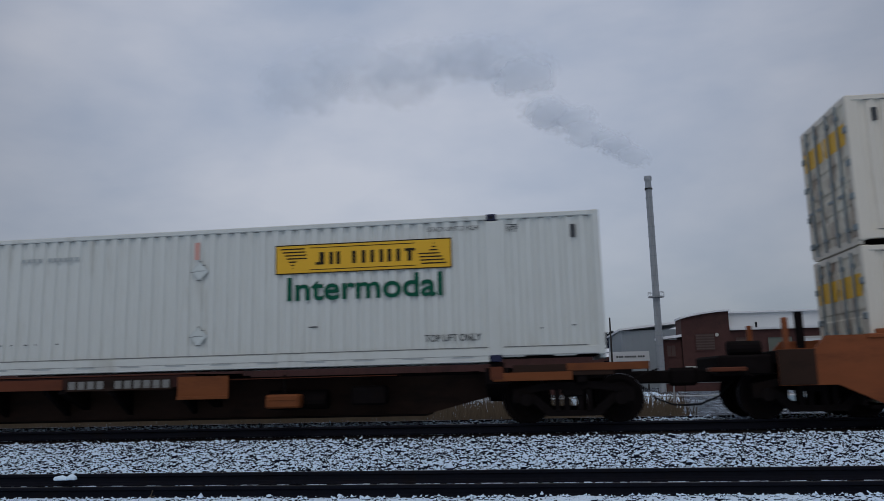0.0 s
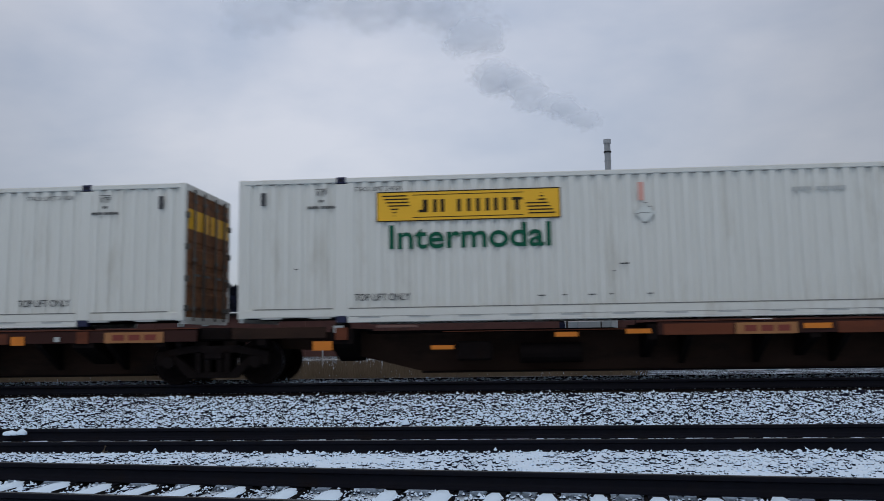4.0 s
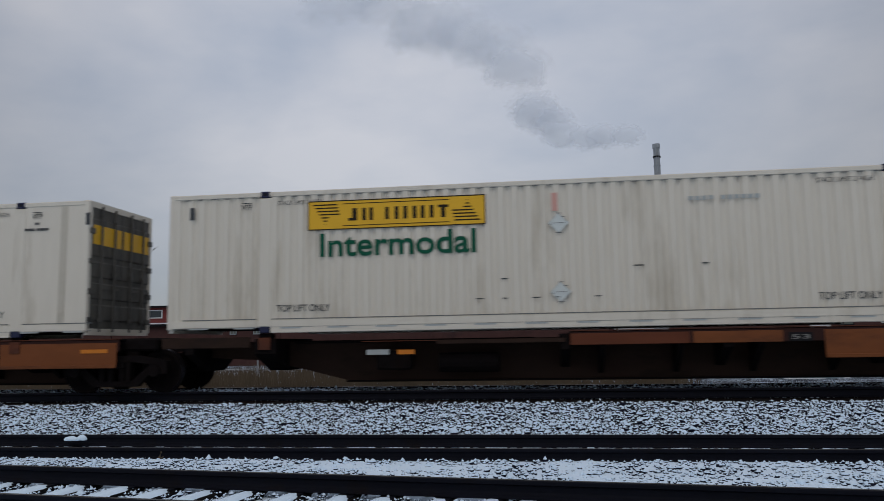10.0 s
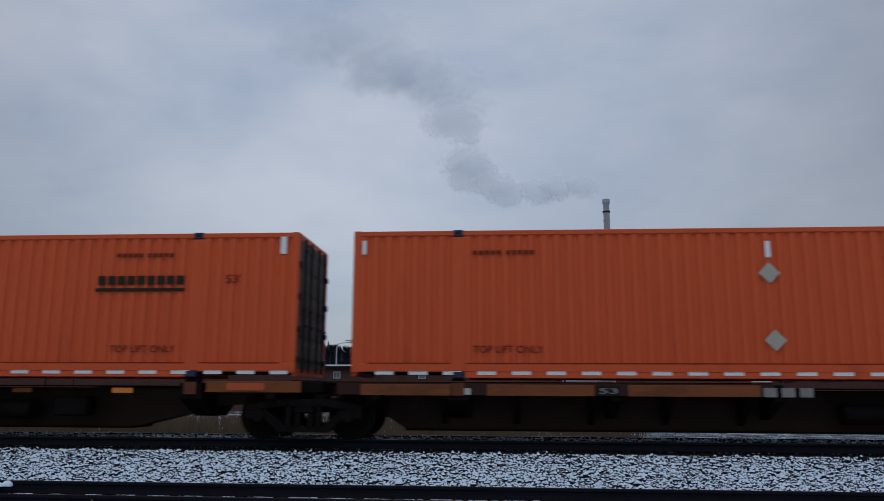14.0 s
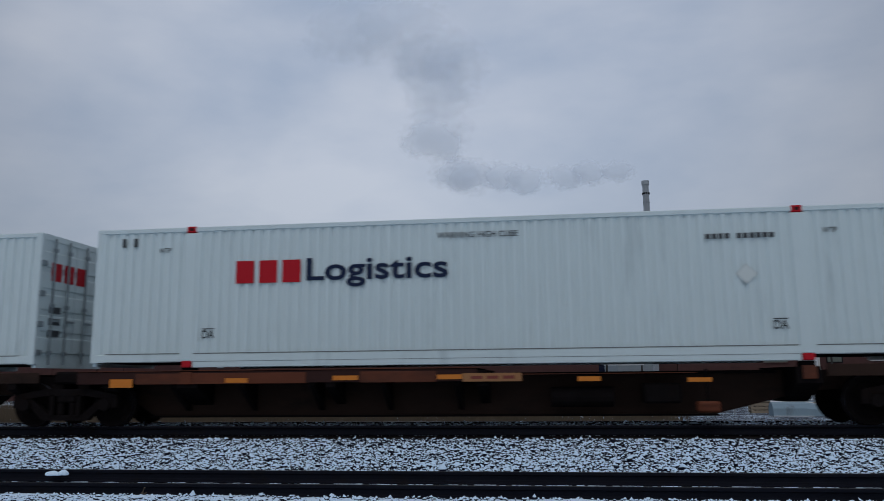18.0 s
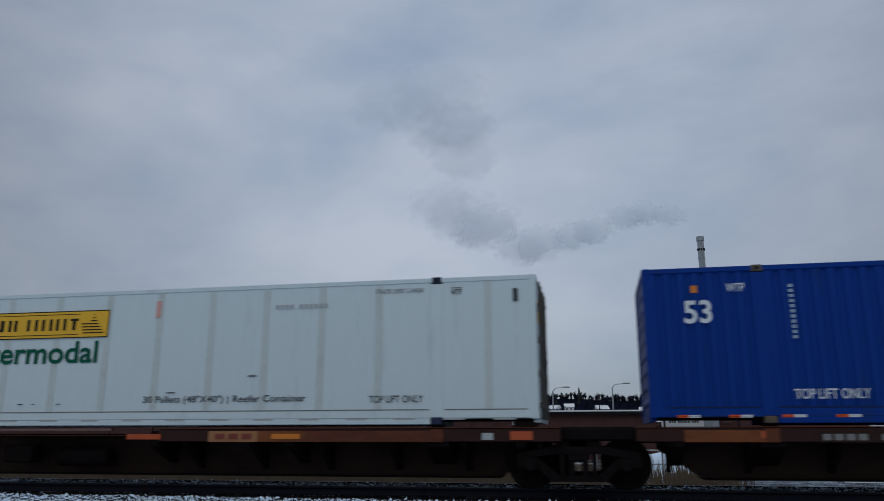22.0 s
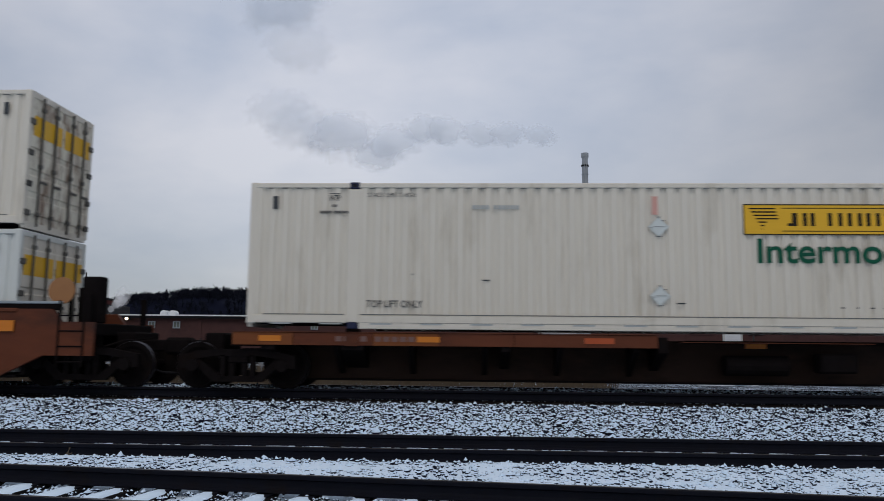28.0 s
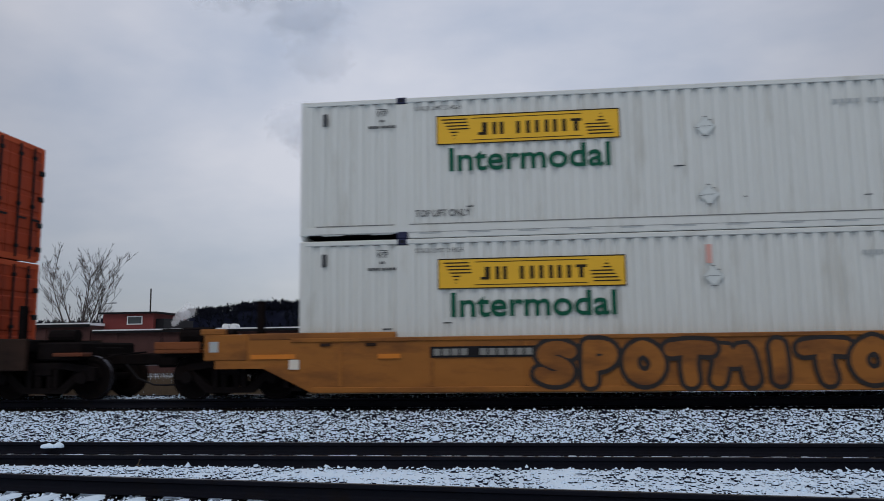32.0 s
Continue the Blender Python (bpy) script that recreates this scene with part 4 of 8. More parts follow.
def parked_car(x, y, rz, paint, label):
    c = root("parked_car", label, "car", at=pose(x, y, -0.12, 0, 0, rz))
    side = [(-2.2, 0.35), (2.2, 0.35), (2.25, 0.7), (1.4, 0.95), (-1.9, 1.0), (-2.25, 0.8)]
    top = [(-1.8, 1.0), (1.3, 0.95), (0.55, 1.45), (-1.3, 1.5)]
    part("body", Geo().prism(side, "y", -0.88, 0.88), paint, c)
    part("cabin", Geo().prism(top, "y", -0.75, 0.75), WINDOW, c)
    part("roof", Geo().chamfer(-1.3, 0.55, -0.74, 0.74, 1.46, 1.56, 0.03), SNOWROOF, c)
    for wx in (-1.35, 1.35):
        for s in (-1, 1):
            w = part("wheel", Geo().tube([(wx, s * 0.72, 0.32), (wx, s * 0.9, 0.32)], 0.32, 16), BLACK, c)
            part("hubcap", Geo().tube([(wx, s * 0.9, 0.32), (wx, s * 0.915, 0.32)], 0.19, 12), GALV, w)


long_building()
gable_building()
chimney()
bare_tree("bare_tree", -40.2, 64.5, -0.2, 8.9, 3, "tall leafless tree with several upright stems behind the warehouse")
for lx, ly, lh, la in ((-17.0, 80, 6.1, 1), (-14.2, 80, 6.3, -1), (-12.4, 82, 6.7, 1), (-19.5, 84, 6.6, -1), (-49.9, 84, 7.0, 1), (2.0, 86, 6.8, 1), (-4.5, 88, 6.6, 1)):
    street_lamp(lx, ly, lh, la)
utility_pole(-32.6, 62.5, 7.2, False)
utility_pole(5.2, 62, 5.9, False)
utility_pole(21.0, 59.2, 6.1, False)
hill()
yard_clutter()
parked_car(22.5, 33, 8, CLAD, "white parked car with snow on its roof")
parked_car(26.5, 34, -5, GREYCLAD, "grey parked car with snow on its roof")

# ---- freight containers ----
W2, HC, L53, L20 = 1.2955, 2.896, 16.154, 6.058
POST = 5.99  # lifting posts stand at the 40-foot positions
TRAIN = []  # (thing, x at 0 s, z)


def corrugated(x0, x1, y, z0, z1, pitch, depth, flat=0.5):
    """A pressed steel wall: upright trapezoid ribs."""
    n = max(1, round((x1 - x0) / pitch))
    p, pts = (x1 - x0) / n, []
    s = 1 if y > 0 else -1
    for i in range(n):
        a = x0 + i * p
        pts += [(a, 0), (a + p * flat * 0.9, 0), (a + p * (flat * 0.9 + 0.12), 1), (a + p * 0.88, 1)]
    pts.append((x1, 0))
    g = Geo()
    v = [(x, y - s * depth * k, z) for z in (z0, z1) for x, k in pts]
    m = len(pts)
    return g.add(v, [(i, i + 1, m + i + 1, m + i) for i in range(m - 1)])


def seamed(x0, x1, y, z0, z1, pitch):
    """A smooth sheet wall with narrow riveted seams."""
    s = 1 if y > 0 else -1
    g = Geo().box(x0, x1, min(y, y - s * 0.03), max(y, y - s * 0.03), z0, z1)
    return g


def seam_strip(z0, z1):
    """A flat riveted cover strip over a sheet joint."""
    g = Geo().box(-0.075, 0.075, -0.003, 0.003, z0, z1)
    for z in np.arange(z0 + 0.06, z1, 0.085):
        g.box(-0.055, -0.04, -0.007, -0.003, z, z + 0.014).box(0.04, 0.055, -0.007, -0.003, z, z + 0.014)
    return g


def door_rod(z0, z1):
    g = Geo().tube([(0, 0, z0), (0, 0, z1)], 0.024, 8)
    g.box(-0.012, 0.012, -0.02, 0.3, 1.02, 1.07)
    for z in (z0 + 0.25, (z0 + z1) / 2 - 0.1, z1 - 0.25):
        g.box(-0.02, 0.035, -0.05, 0.05, z - 0.04, z + 0.04)
    return g


def doors(c, L, paint, steel, sign, end, h):
    """Two door leaves with lock rods at the end of the box (end: 1 or -1)."""
    X = end * L / 2
    for s in (-1, 1):
        y0, y1 = (0.01, W2 - 0.12) if s > 0 else (-W2 + 0.12, -0.01)
        out = [(0, 0.16)]
        for z in np.arange(0.36, h - 0.4, 0.46):
            out += [(0, z - 0.03), (0.02, z), (0.02, z + 0.3), (0, z + 0.33)]
        out += [(0, h - 0.12), (-0.03, h - 0.12), (-0.03, 0.16)]
        # the sheet is pressed into flat raised panels
        leaf = Geo()
        sect = [(X - end * 0.022 + end * u, z) for u, z in out]
        n = len(sect)
        leaf.add([(u, y, z) for y in (y0, y1) for u, z in sect], [tuple(range(n))[::end], tuple(range(n, 2 * n))[::-end]] + [(i, (i + 1) % n, n + (i + 1) % n, n + i)[::-end] for i in range(n)])
        d = part("door", leaf, paint, c)
        for q in (0.28, 0.72):
            y = y0 + (y1 - y0) * q
            part("lock_rod", cached(("lock_rod", round(h, 2)), lambda: door_rod(0.1, h - 0.08)), steel, d, at=pose(X + end * 0.03, y, 0))
        for z in (0.35, 0.95, 1.6, 2.25):
            yy = s * (W2 - 0.115)
            part("hinge", cached("hinge", lambda: Geo().chamfer(-0.03, 0.035, -0.09, 0.09, -0.06, 0.06, 0.01)), steel, d, at=pose(X, yy, z))
        if sign:
            part("sign_band", Geo().box(min(X - end * 0.003, X + end * 0.002), max(X - end * 0.003, X + end * 0.002), y0 + 0.05, y1 - 0.03, h - 0.92, h - 0.5), SIGN, d)


def nose(c, L, paint, sign, end, h):
    X = end * L / 2
    part("end_wall", Geo().box(min(X - end * 0.06, X - end * 0.03), max(X - end * 0.06, X - end * 0.03), -W2 + 0.1, W2 - 0.1, 0.16, h - 0.1), paint, c)
    for z in np.arange(0.3, h - (1.0 if sign else 0.3), 0.3):
        part("end_rib", cached(("end_rib", end), lambda: Geo().prism([(-end * 0.03, -0.08), (0, -0.03), (0, 0.03), (-end * 0.03, 0.08)], "y", -W2 + 0.12, W2 - 0.12)), paint, c, at=pose(X - end * 0.005, 0, z + 0.1))
    if sign:
        part("sign_band", Geo().box(min(X - end * 0.03, X - end * 0.01), max(X - end * 0.03, X - end * 0.01), -W2 + 0.2, W2 - 0.2, h - 0.85, h - 0.28), SIGN, c)


def rail_joint():
    """Painted shadow line where the wall sheets meet the bottom rail, and grime below."""
    g, y = Geo(), -W2 - 0.006
    for a, b in ((-7.75, -6.15), (-5.84, 5.84), (6.15, 7.75)):
        g.box(a, b, y + 0.001, y + 0.004, 0.271, 0.289)
        g.box(a, b, y + 0.001, y + 0.004, 0.118, 0.124)
    return g


def box_container(paint, label, L=L53, wall="ribs", pitch=0.272, cast=None, door=1, end_paint=None, end_steel=None, sign_ends=False, posts=None, corner=None, rail=0.27, h=HC, seam=1.22):
    """A freight container with its base at z = 0; the track side facing the viewer is -y."""
    c = root("freight_container", label, "container", "containers on the train")
    cast, posts, corner = cast or CASTING, posts or paint, corner or paint
    long = L > 10
    key = (L, wall, pitch, rail, h)
    for s in (-1, 1):
        y = s * (W2 - 0.012)
        spans = ((-L / 2 + 0.12, -POST - 0.13), (-POST + 0.13, POST - 0.13), (POST + 0.13, L / 2 - 0.12)) if long else ((-L / 2 + 0.12, L / 2 - 0.12),)
        for k, (a, b) in enumerate(spans):
            make = (lambda a=a, b=b, y=y: corrugated(a, b, y, rail - 0.01, h - 0.1, pitch, 0.035 if pitch > 0.24 else 0.030)) if wall == "ribs" else (lambda a=a, b=b, y=y: seamed(a, b, y, rail - 0.01, h - 0.1, seam))
            part("side_panel", cached(("side_panel", key, s, k), make), paint, c)
            if wall != "ribs" and s < 0:
                for q in np.arange(a + 0.9, b - 0.3, seam):
                    part("seam_strip", cached(("seam_strip", h), lambda: seam_strip(rail + 0.01, h - 0.12)), BEIGESEAM if paint is CREAM else SEAM, c, at=pose(q, -W2 + 0.008, 0))
            z0 = 0.0 if (k == 1 or not long) else 0.11
            part("bottom_rail", cached(("bottom_rail", key, s, k), lambda a=a, b=b, z0=z0, s=s: Geo().chamfer(a - 0.005, b + 0.005, min(s * (W2 - 0.06), s * W2), max(s * (W2 - 0.06), s * W2), z0, rail, 0.012)), paint, c)
        part("top_rail", cached(("top_rail", L, s, h), lambda s=s: Geo().chamfer(-L / 2 + 0.1, L / 2 - 0.1, min(s * (W2 - 0.07), s * (W2 + 0.004)), max(s * (W2 - 0.07), s * (W2 + 0.004)), h - 0.11, h - 0.01, 0.014)), paint, c)
        if long:
            for x in (-POST, POST):
                part("lift_post", cached(("lift_post", s, h), lambda s=s: Geo().chamfer(-0.14, 0.14, min(s * (W2 - 0.1), s * (W2 + 0.002)), max(s * (W2 - 0.1), s * (W2 + 0.002)), 0.12, h - 0.13, 0.02)), posts, c, at=pose(x, 0, 0))
                for z in (0.0, h - 0.125) if s < 0 else (h - 0.125,):
                    cs = part("casting", cached(("casting", s), lambda s=s: Geo().chamfer(-0.105, 0.105, min(s * (W2 - 0.17), s * (W2 + 0.008)), max(s * (W2 - 0.17), s * (W2 + 0.008)), 0, 0.13, 0.015)), cast if z or cast is not TAN else paint, c, at=pose(x, 0, z))
                    if z and s < 0:
                        part("casting_hole", cached(("casting_hole", s), lambda s=s: Geo().box(-0.04, 0.04, min(s * (W2 + 0.007), s * (W2 + 0.010)), max(s * (W2 + 0.007), s * (W2 + 0.010)), 0.035, 0.095)), BLACK, cs)
        for e in (-1, 1):
            part("corner_post", cached(("corner_post", s, e, L, h), lambda s=s, e=e: Geo().chamfer(min(e * (L / 2 - 0.15), e * L / 2), max(e * (L / 2 - 0.15), e * L / 2), min(s * (W2 - 0.13), s * W2), max(s * (W2 - 0.13), s * W2), 0.09, h, 0.02)), corner, c)
    part("roof", cached(("roof", L, h), lambda: Geo().box(-L / 2 + 0.08, L / 2 - 0.08, -W2 + 0.06, W2 - 0.06, h - 0.06, h - 0.02)), paint, c)
    part("floor", cached(("floor", L), lambda: Geo().box(-L / 2 + 0.05, L / 2 - 0.05, -W2 + 0.06, W2 - 0.06, 0.1, 0.16)), DARK, c)
    for e in (-1, 1):
        for z0, z1 in ((h - 0.13, h - 0.005), (0.03, 0.17)):
            part("end_beam", cached(("end_beam", e, L, z0), lambda e=e, z0=z0, z1=z1: Geo().box(min(e * (L / 2 - 0.1), e * (L / 2 - 0.004)), max(e * (L / 2 - 0.1), e * (L / 2 - 0.004)), -W2 + 0.1, W2 - 0.1, z0, z1)), paint, c)
        # painted shadow line along the bottom rail, its tone picked to suit the paint
        if e == 1 and L == L53 and wall == "ribs" and paint not in (WHITE, CREAM):
            part("rail_joint", cached("rail_joint", rail_joint), DARKRED if paint in (ORANGE, REDOR) else LINE if paint in (COOL, GREY) else NAVYL, c)
        if e == door:
            doors(c, L, end_paint or paint, end_steel or DARK, sign_ends, e, h)
        else:
            nose(c, L, paint, sign_ends, e, h)
    return c


Y = -W2 - 0.006  # writing sits just proud of the near side


def strips(a, b, pitch, w, z0, z1):
    """A broken line of tape along the bottom rail."""
    g = Geo()
    for x in np.arange(a, b, pitch):
        g.box(x, x + w, -W2 - 0.005, -W2 - 0.001, z0, z1)
    return g


def rib_shadow_dashes():
    """Dark dashes under the top rail, painted for the shadow at each rib's top."""
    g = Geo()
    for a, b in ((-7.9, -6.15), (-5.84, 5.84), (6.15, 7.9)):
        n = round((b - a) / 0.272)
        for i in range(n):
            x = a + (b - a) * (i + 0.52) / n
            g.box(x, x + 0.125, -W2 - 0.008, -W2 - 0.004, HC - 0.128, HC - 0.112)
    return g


def placard(c, x, z, s, material=None, rim=LETTER, clips=False):
    def make():
        g = Geo()
        t = 0.12
        q = [(-1, 0), (0, -1), (1, 0), (0, 1)]
        inner = [(u * (1 - t), w * (1 - t)) for u, w in q]
        v = [(u, 0, w) for u, w in q] + [(u, 0, w) for u, w in inner]
        return g.add(v, [(i, (i + 1) % 4, 4 + (i + 1) % 4, 4 + i) for i in range(4)])

    def plate():
        return Geo().prism([(-1, 0), (0, -1), (1, 0), (0, 1)], "y", -0.002, 0.002)

    p = part("placard", cached("placard_plate", plate), material or PLACARD, c)
    p.matrix_basis = Matrix.Translation((x, Y, z)) @ Matrix.Diagonal((s, 1, s, 1))
    f = part("placard_rim", cached("placard_rim", make), rim, c)
    f.matrix_basis = Matrix.Translation((x, Y - 0.004, z)) @ Matrix.Diagonal((s, 1, s, 1))
    if clips:
        # bent holders and the edge of the sheet that they grip
        def holders():
            g = Geo().box(-0.16, 0.22, -0.003, 0.0, 0.93, 1.0).box(0.32, 0.62, -0.003, 0.0, 0.56, 0.64)
            return g.box(-0.95, -0.55, -0.003, 0.0, -0.12, -0.07).box(-0.3, 0.3, -0.003, 0.0, -0.98, -0.9).box(-0.5, 0.6, -0.003, 0.0, 0.0, 0.035)

        h = part("placard_clip", cached("placard_clips", holders), LINE, c)
        h.matrix_basis = Matrix.Translation((x, Y - 0.006, z)) @ Matrix.Diagonal((s, 1, s, 1))


def wing_lines(mirror):
    """Tapering rows of thin strokes at the ends of the yellow sign."""
    g = Geo()
    for i in range(7):
        z = 0.86 - 0.11 * i
        a, b = 0.03 + 0.012 * i, 0.17 - 0.012 * i * (1 if i > 3 else -0.4)
        if mirror:
            a, b = 1 - b - 0.0, 1 - a
        zz = z if not mirror else 0.98 - z + 0.06
        g.box(a, b, -0.001, 0.001, zz - 0.025, zz + 0.018)
    return g


def yellow_sign(c, x0, x1, z0, z1, word=True):
    p = part("sign_panel", cached("sign_panel", lambda: Geo().box(0, 1, -0.002, 0.002, 0, 1)), SIGN, c, "yellow sign panel with dark marks")
    m = Matrix.Translation((x0, Y, z0)) @ Matrix.Diagonal((x1 - x0, 1, z1 - z0, 1))
    p.matrix_basis = m
    edge = cached("sign_edge", lambda: Geo().box(0, 1, -0.001, 0.001, 0, 0.035).box(0, 1, -0.001, 0.001, 0.965, 1).box(0, 0.006, -0.001, 0.001, 0.035, 0.965).box(0.994, 1, -0.001, 0.001, 0.035, 0.965).box(0.2, 0.8, -0.001, 0.001, 0.86, 0.885).box(0.2, 0.8, -0.001, 0.001, 0.115, 0.14))
    for me in (edge, cached("wing_l", lambda: wing_lines(False)), cached("wing_r", lambda: wing_lines(True))):
        part("sign_mark", me, SIGNK, p, at=Matrix.Translation((0, -0.004, 0)))
    # the name itself as plain upright strokes
    part("sign_name", cached("sign_strokes", sign_strokes), SIGNK, p, at=Matrix.Translation((0, -0.004, 0)), kind="stuff")


def sign_strokes():
    g = Geo()
    for a, b in ((0.255, 0.283), (0.312, 0.334), (0.352, 0.374), (0.442, 0.464), (0.496, 0.518), (0.545, 0.567), (0.597, 0.619), (0.642, 0.664), (0.692, 0.714), (0.755, 0.779)):
        g.box(a, b, -0.001, 0.001, 0.29, 0.71)
    return g.box(0.738, 0.797, -0.001, 0.001, 0.62, 0.71).box(0.232, 0.255, -0.001, 0.001, 0.29, 0.38)


def small_marks(c, sign_x, top="STACK LIMIT 2 HIGH", faint=True, wtp=True, seed=0, ink=None, tall=True):
    ink = ink or LETTER
    r = random.Random(seed)
    letters("TOP LIFT ONLY", -5.72, -4.62, 0.42, 0.56, Y, ink, c)
    letters("TOP LIFT ONLY", 4.62, 5.72, 0.42, 0.56, Y, ink, c)
    letters(top, -5.72, -4.78, 2.60, 2.69, Y, ink, c, bold=0.0)
    letters(top, 4.72, 5.72, 2.60, 2.69, Y, ink, c, bold=0.0)
    if wtp:
        for x in (-6.5, 6.28):
            letters("WTP", x, x + 0.22, 2.52, 2.64, Y, ink, c)
            bars([1], 0, x, x + 0.22, 2.66, 2.675, Y, ink, c)
    if tall:
        for x in (-7.62, 7.52):
            bars([1], 0, x, x + 0.10, 2.36, 2.62, Y, ink, c, "tally_mark")
    bars([1, 1, 1, 1, -0.8, 1, 1, 1, 1, 1, 1], 0.35, (2.55 if sign_x < 0 else -3.9) + r.uniform(-0.3, 0.3), 3.7 if sign_x < 0 else -2.75, 2.36, 2.44, Y, FAINT, c, "serial_bar")


def yellow_logo_box(place="L", paint=None, wall="ribs", word=True, door=1, placards=2, red=True, pattern=0, label="", end_paint=None, lift=True, dx=0.0, dz=0.0, L=L53):
    """White domestic container with the yellow panel and green word."""
    paint = paint or WHITE
    tone = {"white_container_paint": "white", "cream_container_paint": "cream-white", "cool_white_container_paint": "cool white"}[paint.name]
    face = "ribbed" if wall == "ribs" else "smooth-sided"
    label = label or f"{tone} {face} freight container with a yellow sign" + (" and green lettering" if word else "")
    c = box_container(paint, label, L=L, wall=wall, door=door, sign_ends=True, end_paint=end_paint or (STAINED if door == 1 else paint), end_steel=GREY if door != 1 else BLACKEND, posts=None if word else CLAD)
    if paint is not COOL or wall != "ribs":
        part("rail_joint", cached("rail_joint", rail_joint), LINE, c)
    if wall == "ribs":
        part("rib_shadow_gap", cached("rib_shadow_row", rib_shadow_dashes), LINE, c, kind="stuff")
    if not word:
        part("rail_cover", Geo().box(-7.9, 7.9, -W2 - 0.012, -W2 - 0.005, HC - 0.115, HC - 0.012), FAINT, c)
        part("rail_patch", Geo().box(-1.7, 1.1, -W2 - 0.016, -W2 - 0.013, HC - 0.115, HC - 0.012), GREY, c)
    x0 = -5.28 if place == "L" else 1.57
    if place == "M":
        x0 = -1.9
    if place == "LL":
        x0 = -4.9
    x0 += dx
    yellow_sign(c, x0, x0 + 3.62, 1.87 + dz, 2.47 + dz)
    if word:
        letters("Intermodal", x0 + 0.25, x0 + 3.42, 1.32 + dz, 1.80 + dz, Y, GREEN, c, "green_word", bold=0.02)
    if red:
        bars([1], 0, -0.17, -0.06, 2.26, 2.62, Y, PINK, c, "red_mark")
    if placards > 0:
        placard(c, -0.05, 2.02, 0.2, PLACARD, GHOST, True)
    if placards > 1:
        placard(c, -0.05, 0.68, 0.2, PLACARD, GHOST, True)
    if placards == 3:
        placard(c, 0.3, 2.12, 0.16, PLACARD, GHOST)
        placard(c, -0.45, 2.05, 0.16, PLACARD, GHOST)
    small_marks(c, x0, seed=pattern)
    if lift:
        for x in (-6.39, 6.39) if pattern in (6, 7, 10, 11, 14) or pattern > 17 else ():
            bars([1, -0.1, 1], 0.2, x - 0.05, x + 0.05, 2.40, 2.45, Y, LETTER, c, "capacity_bar")
            bars([1, 0.6, 1, 1, -0.3, 1, 0.7, 1, 1, 0.8], 0.25, x - 0.28, x + 0.28, 2.27, 2.325, Y, LETTER, c, "capacity_bar")
    r = random.Random(pattern * 7 + 1)
    for k in range(3):
        x, z = r.uniform(-7.5, 7.5), r.uniform(0.5, 1.3)
        bars([1], 0, x, x + r.uniform(0.04, 0.2), z, z + 0.025, Y, LETTER, c, "scuff")
    for k in range(1):
        x, z, w = r.uniform(-7.2, 4.5), r.uniform(0.36, 0.62), r.uniform(0.9, 2.4)
        bars([1, -2, 0.6, -r.uniform(1, 4), 1, -1.5, 0.5, -r.uniform(2, 5), 0.8], 0.2, x, x + w, z, z + 0.02, Y, LETTER, c, "scuffing")
    part("edge_tape", cached("tape_strips", lambda: strips(-7.6, 7.6, 0.98, 0.42, 0.085, 0.115)), FAINT, c, kind="stuff")
    return c


def block_word(c, x0, x1, z0, z1, n, material):
    """A company name as a row of plain blocks, one a letter."""
    w = (x1 - x0) / (n - 0.2)
    for i in range(n):
        bars([1], 0, x0 + i * w, x0 + (i + 0.78) * w, z0, z1, Y, material, c, "name_block")


def hex_badge(c, x, z, s, material):
    def make():
        g = Geo()
        pts = [(math.sin(math.pi / 3 * i), math.cos(math.pi / 3 * i)) for i in range(6)]
        for i in range(6):
            a, b = pts[i], pts[(i + 1) % 6]
            g.add([(a[0], 0, a[1]), (b[0], 0, b[1]), (b[0] * 0.86, 0, b[1] * 0.86), (a[0] * 0.86, 0, a[1] * 0.86)], [(0, 1, 2, 3)])
            d = Vector((a[0], a[1])) * 0.72
            n = Vector((-d.y, d.x)).normalized() * 0.07
            g.add([(n.x, 0, n.y), (-n.x, 0, -n.y), (d.x - n.x, 0, d.y - n.y), (d.x + n.x, 0, d.y + n.y)], [(0, 1, 2, 3)])
            for q in (1, -1):
                e = d * 0.9 + Vector((-d.y, d.x)) * 0.42 * q
                k = d * 0.55
                n2 = d.normalized() * 0.06
                g.add([(k.x + n2.x, 0, k.y + n2.y), (k.x - n2.x, 0, k.y - n2.y), (e.x - n2.x, 0, e.y - n2.y), (e.x + n2.x, 0, e.y + n2.y)], [(0, 1, 2, 3)])
        return g

    p = part("badge", cached("hex_badge", make), material, c)
    p.matrix_basis = Matrix.Translation((x, Y, z)) @ Matrix.Diagonal((s * 0.94, 1, s, 1))


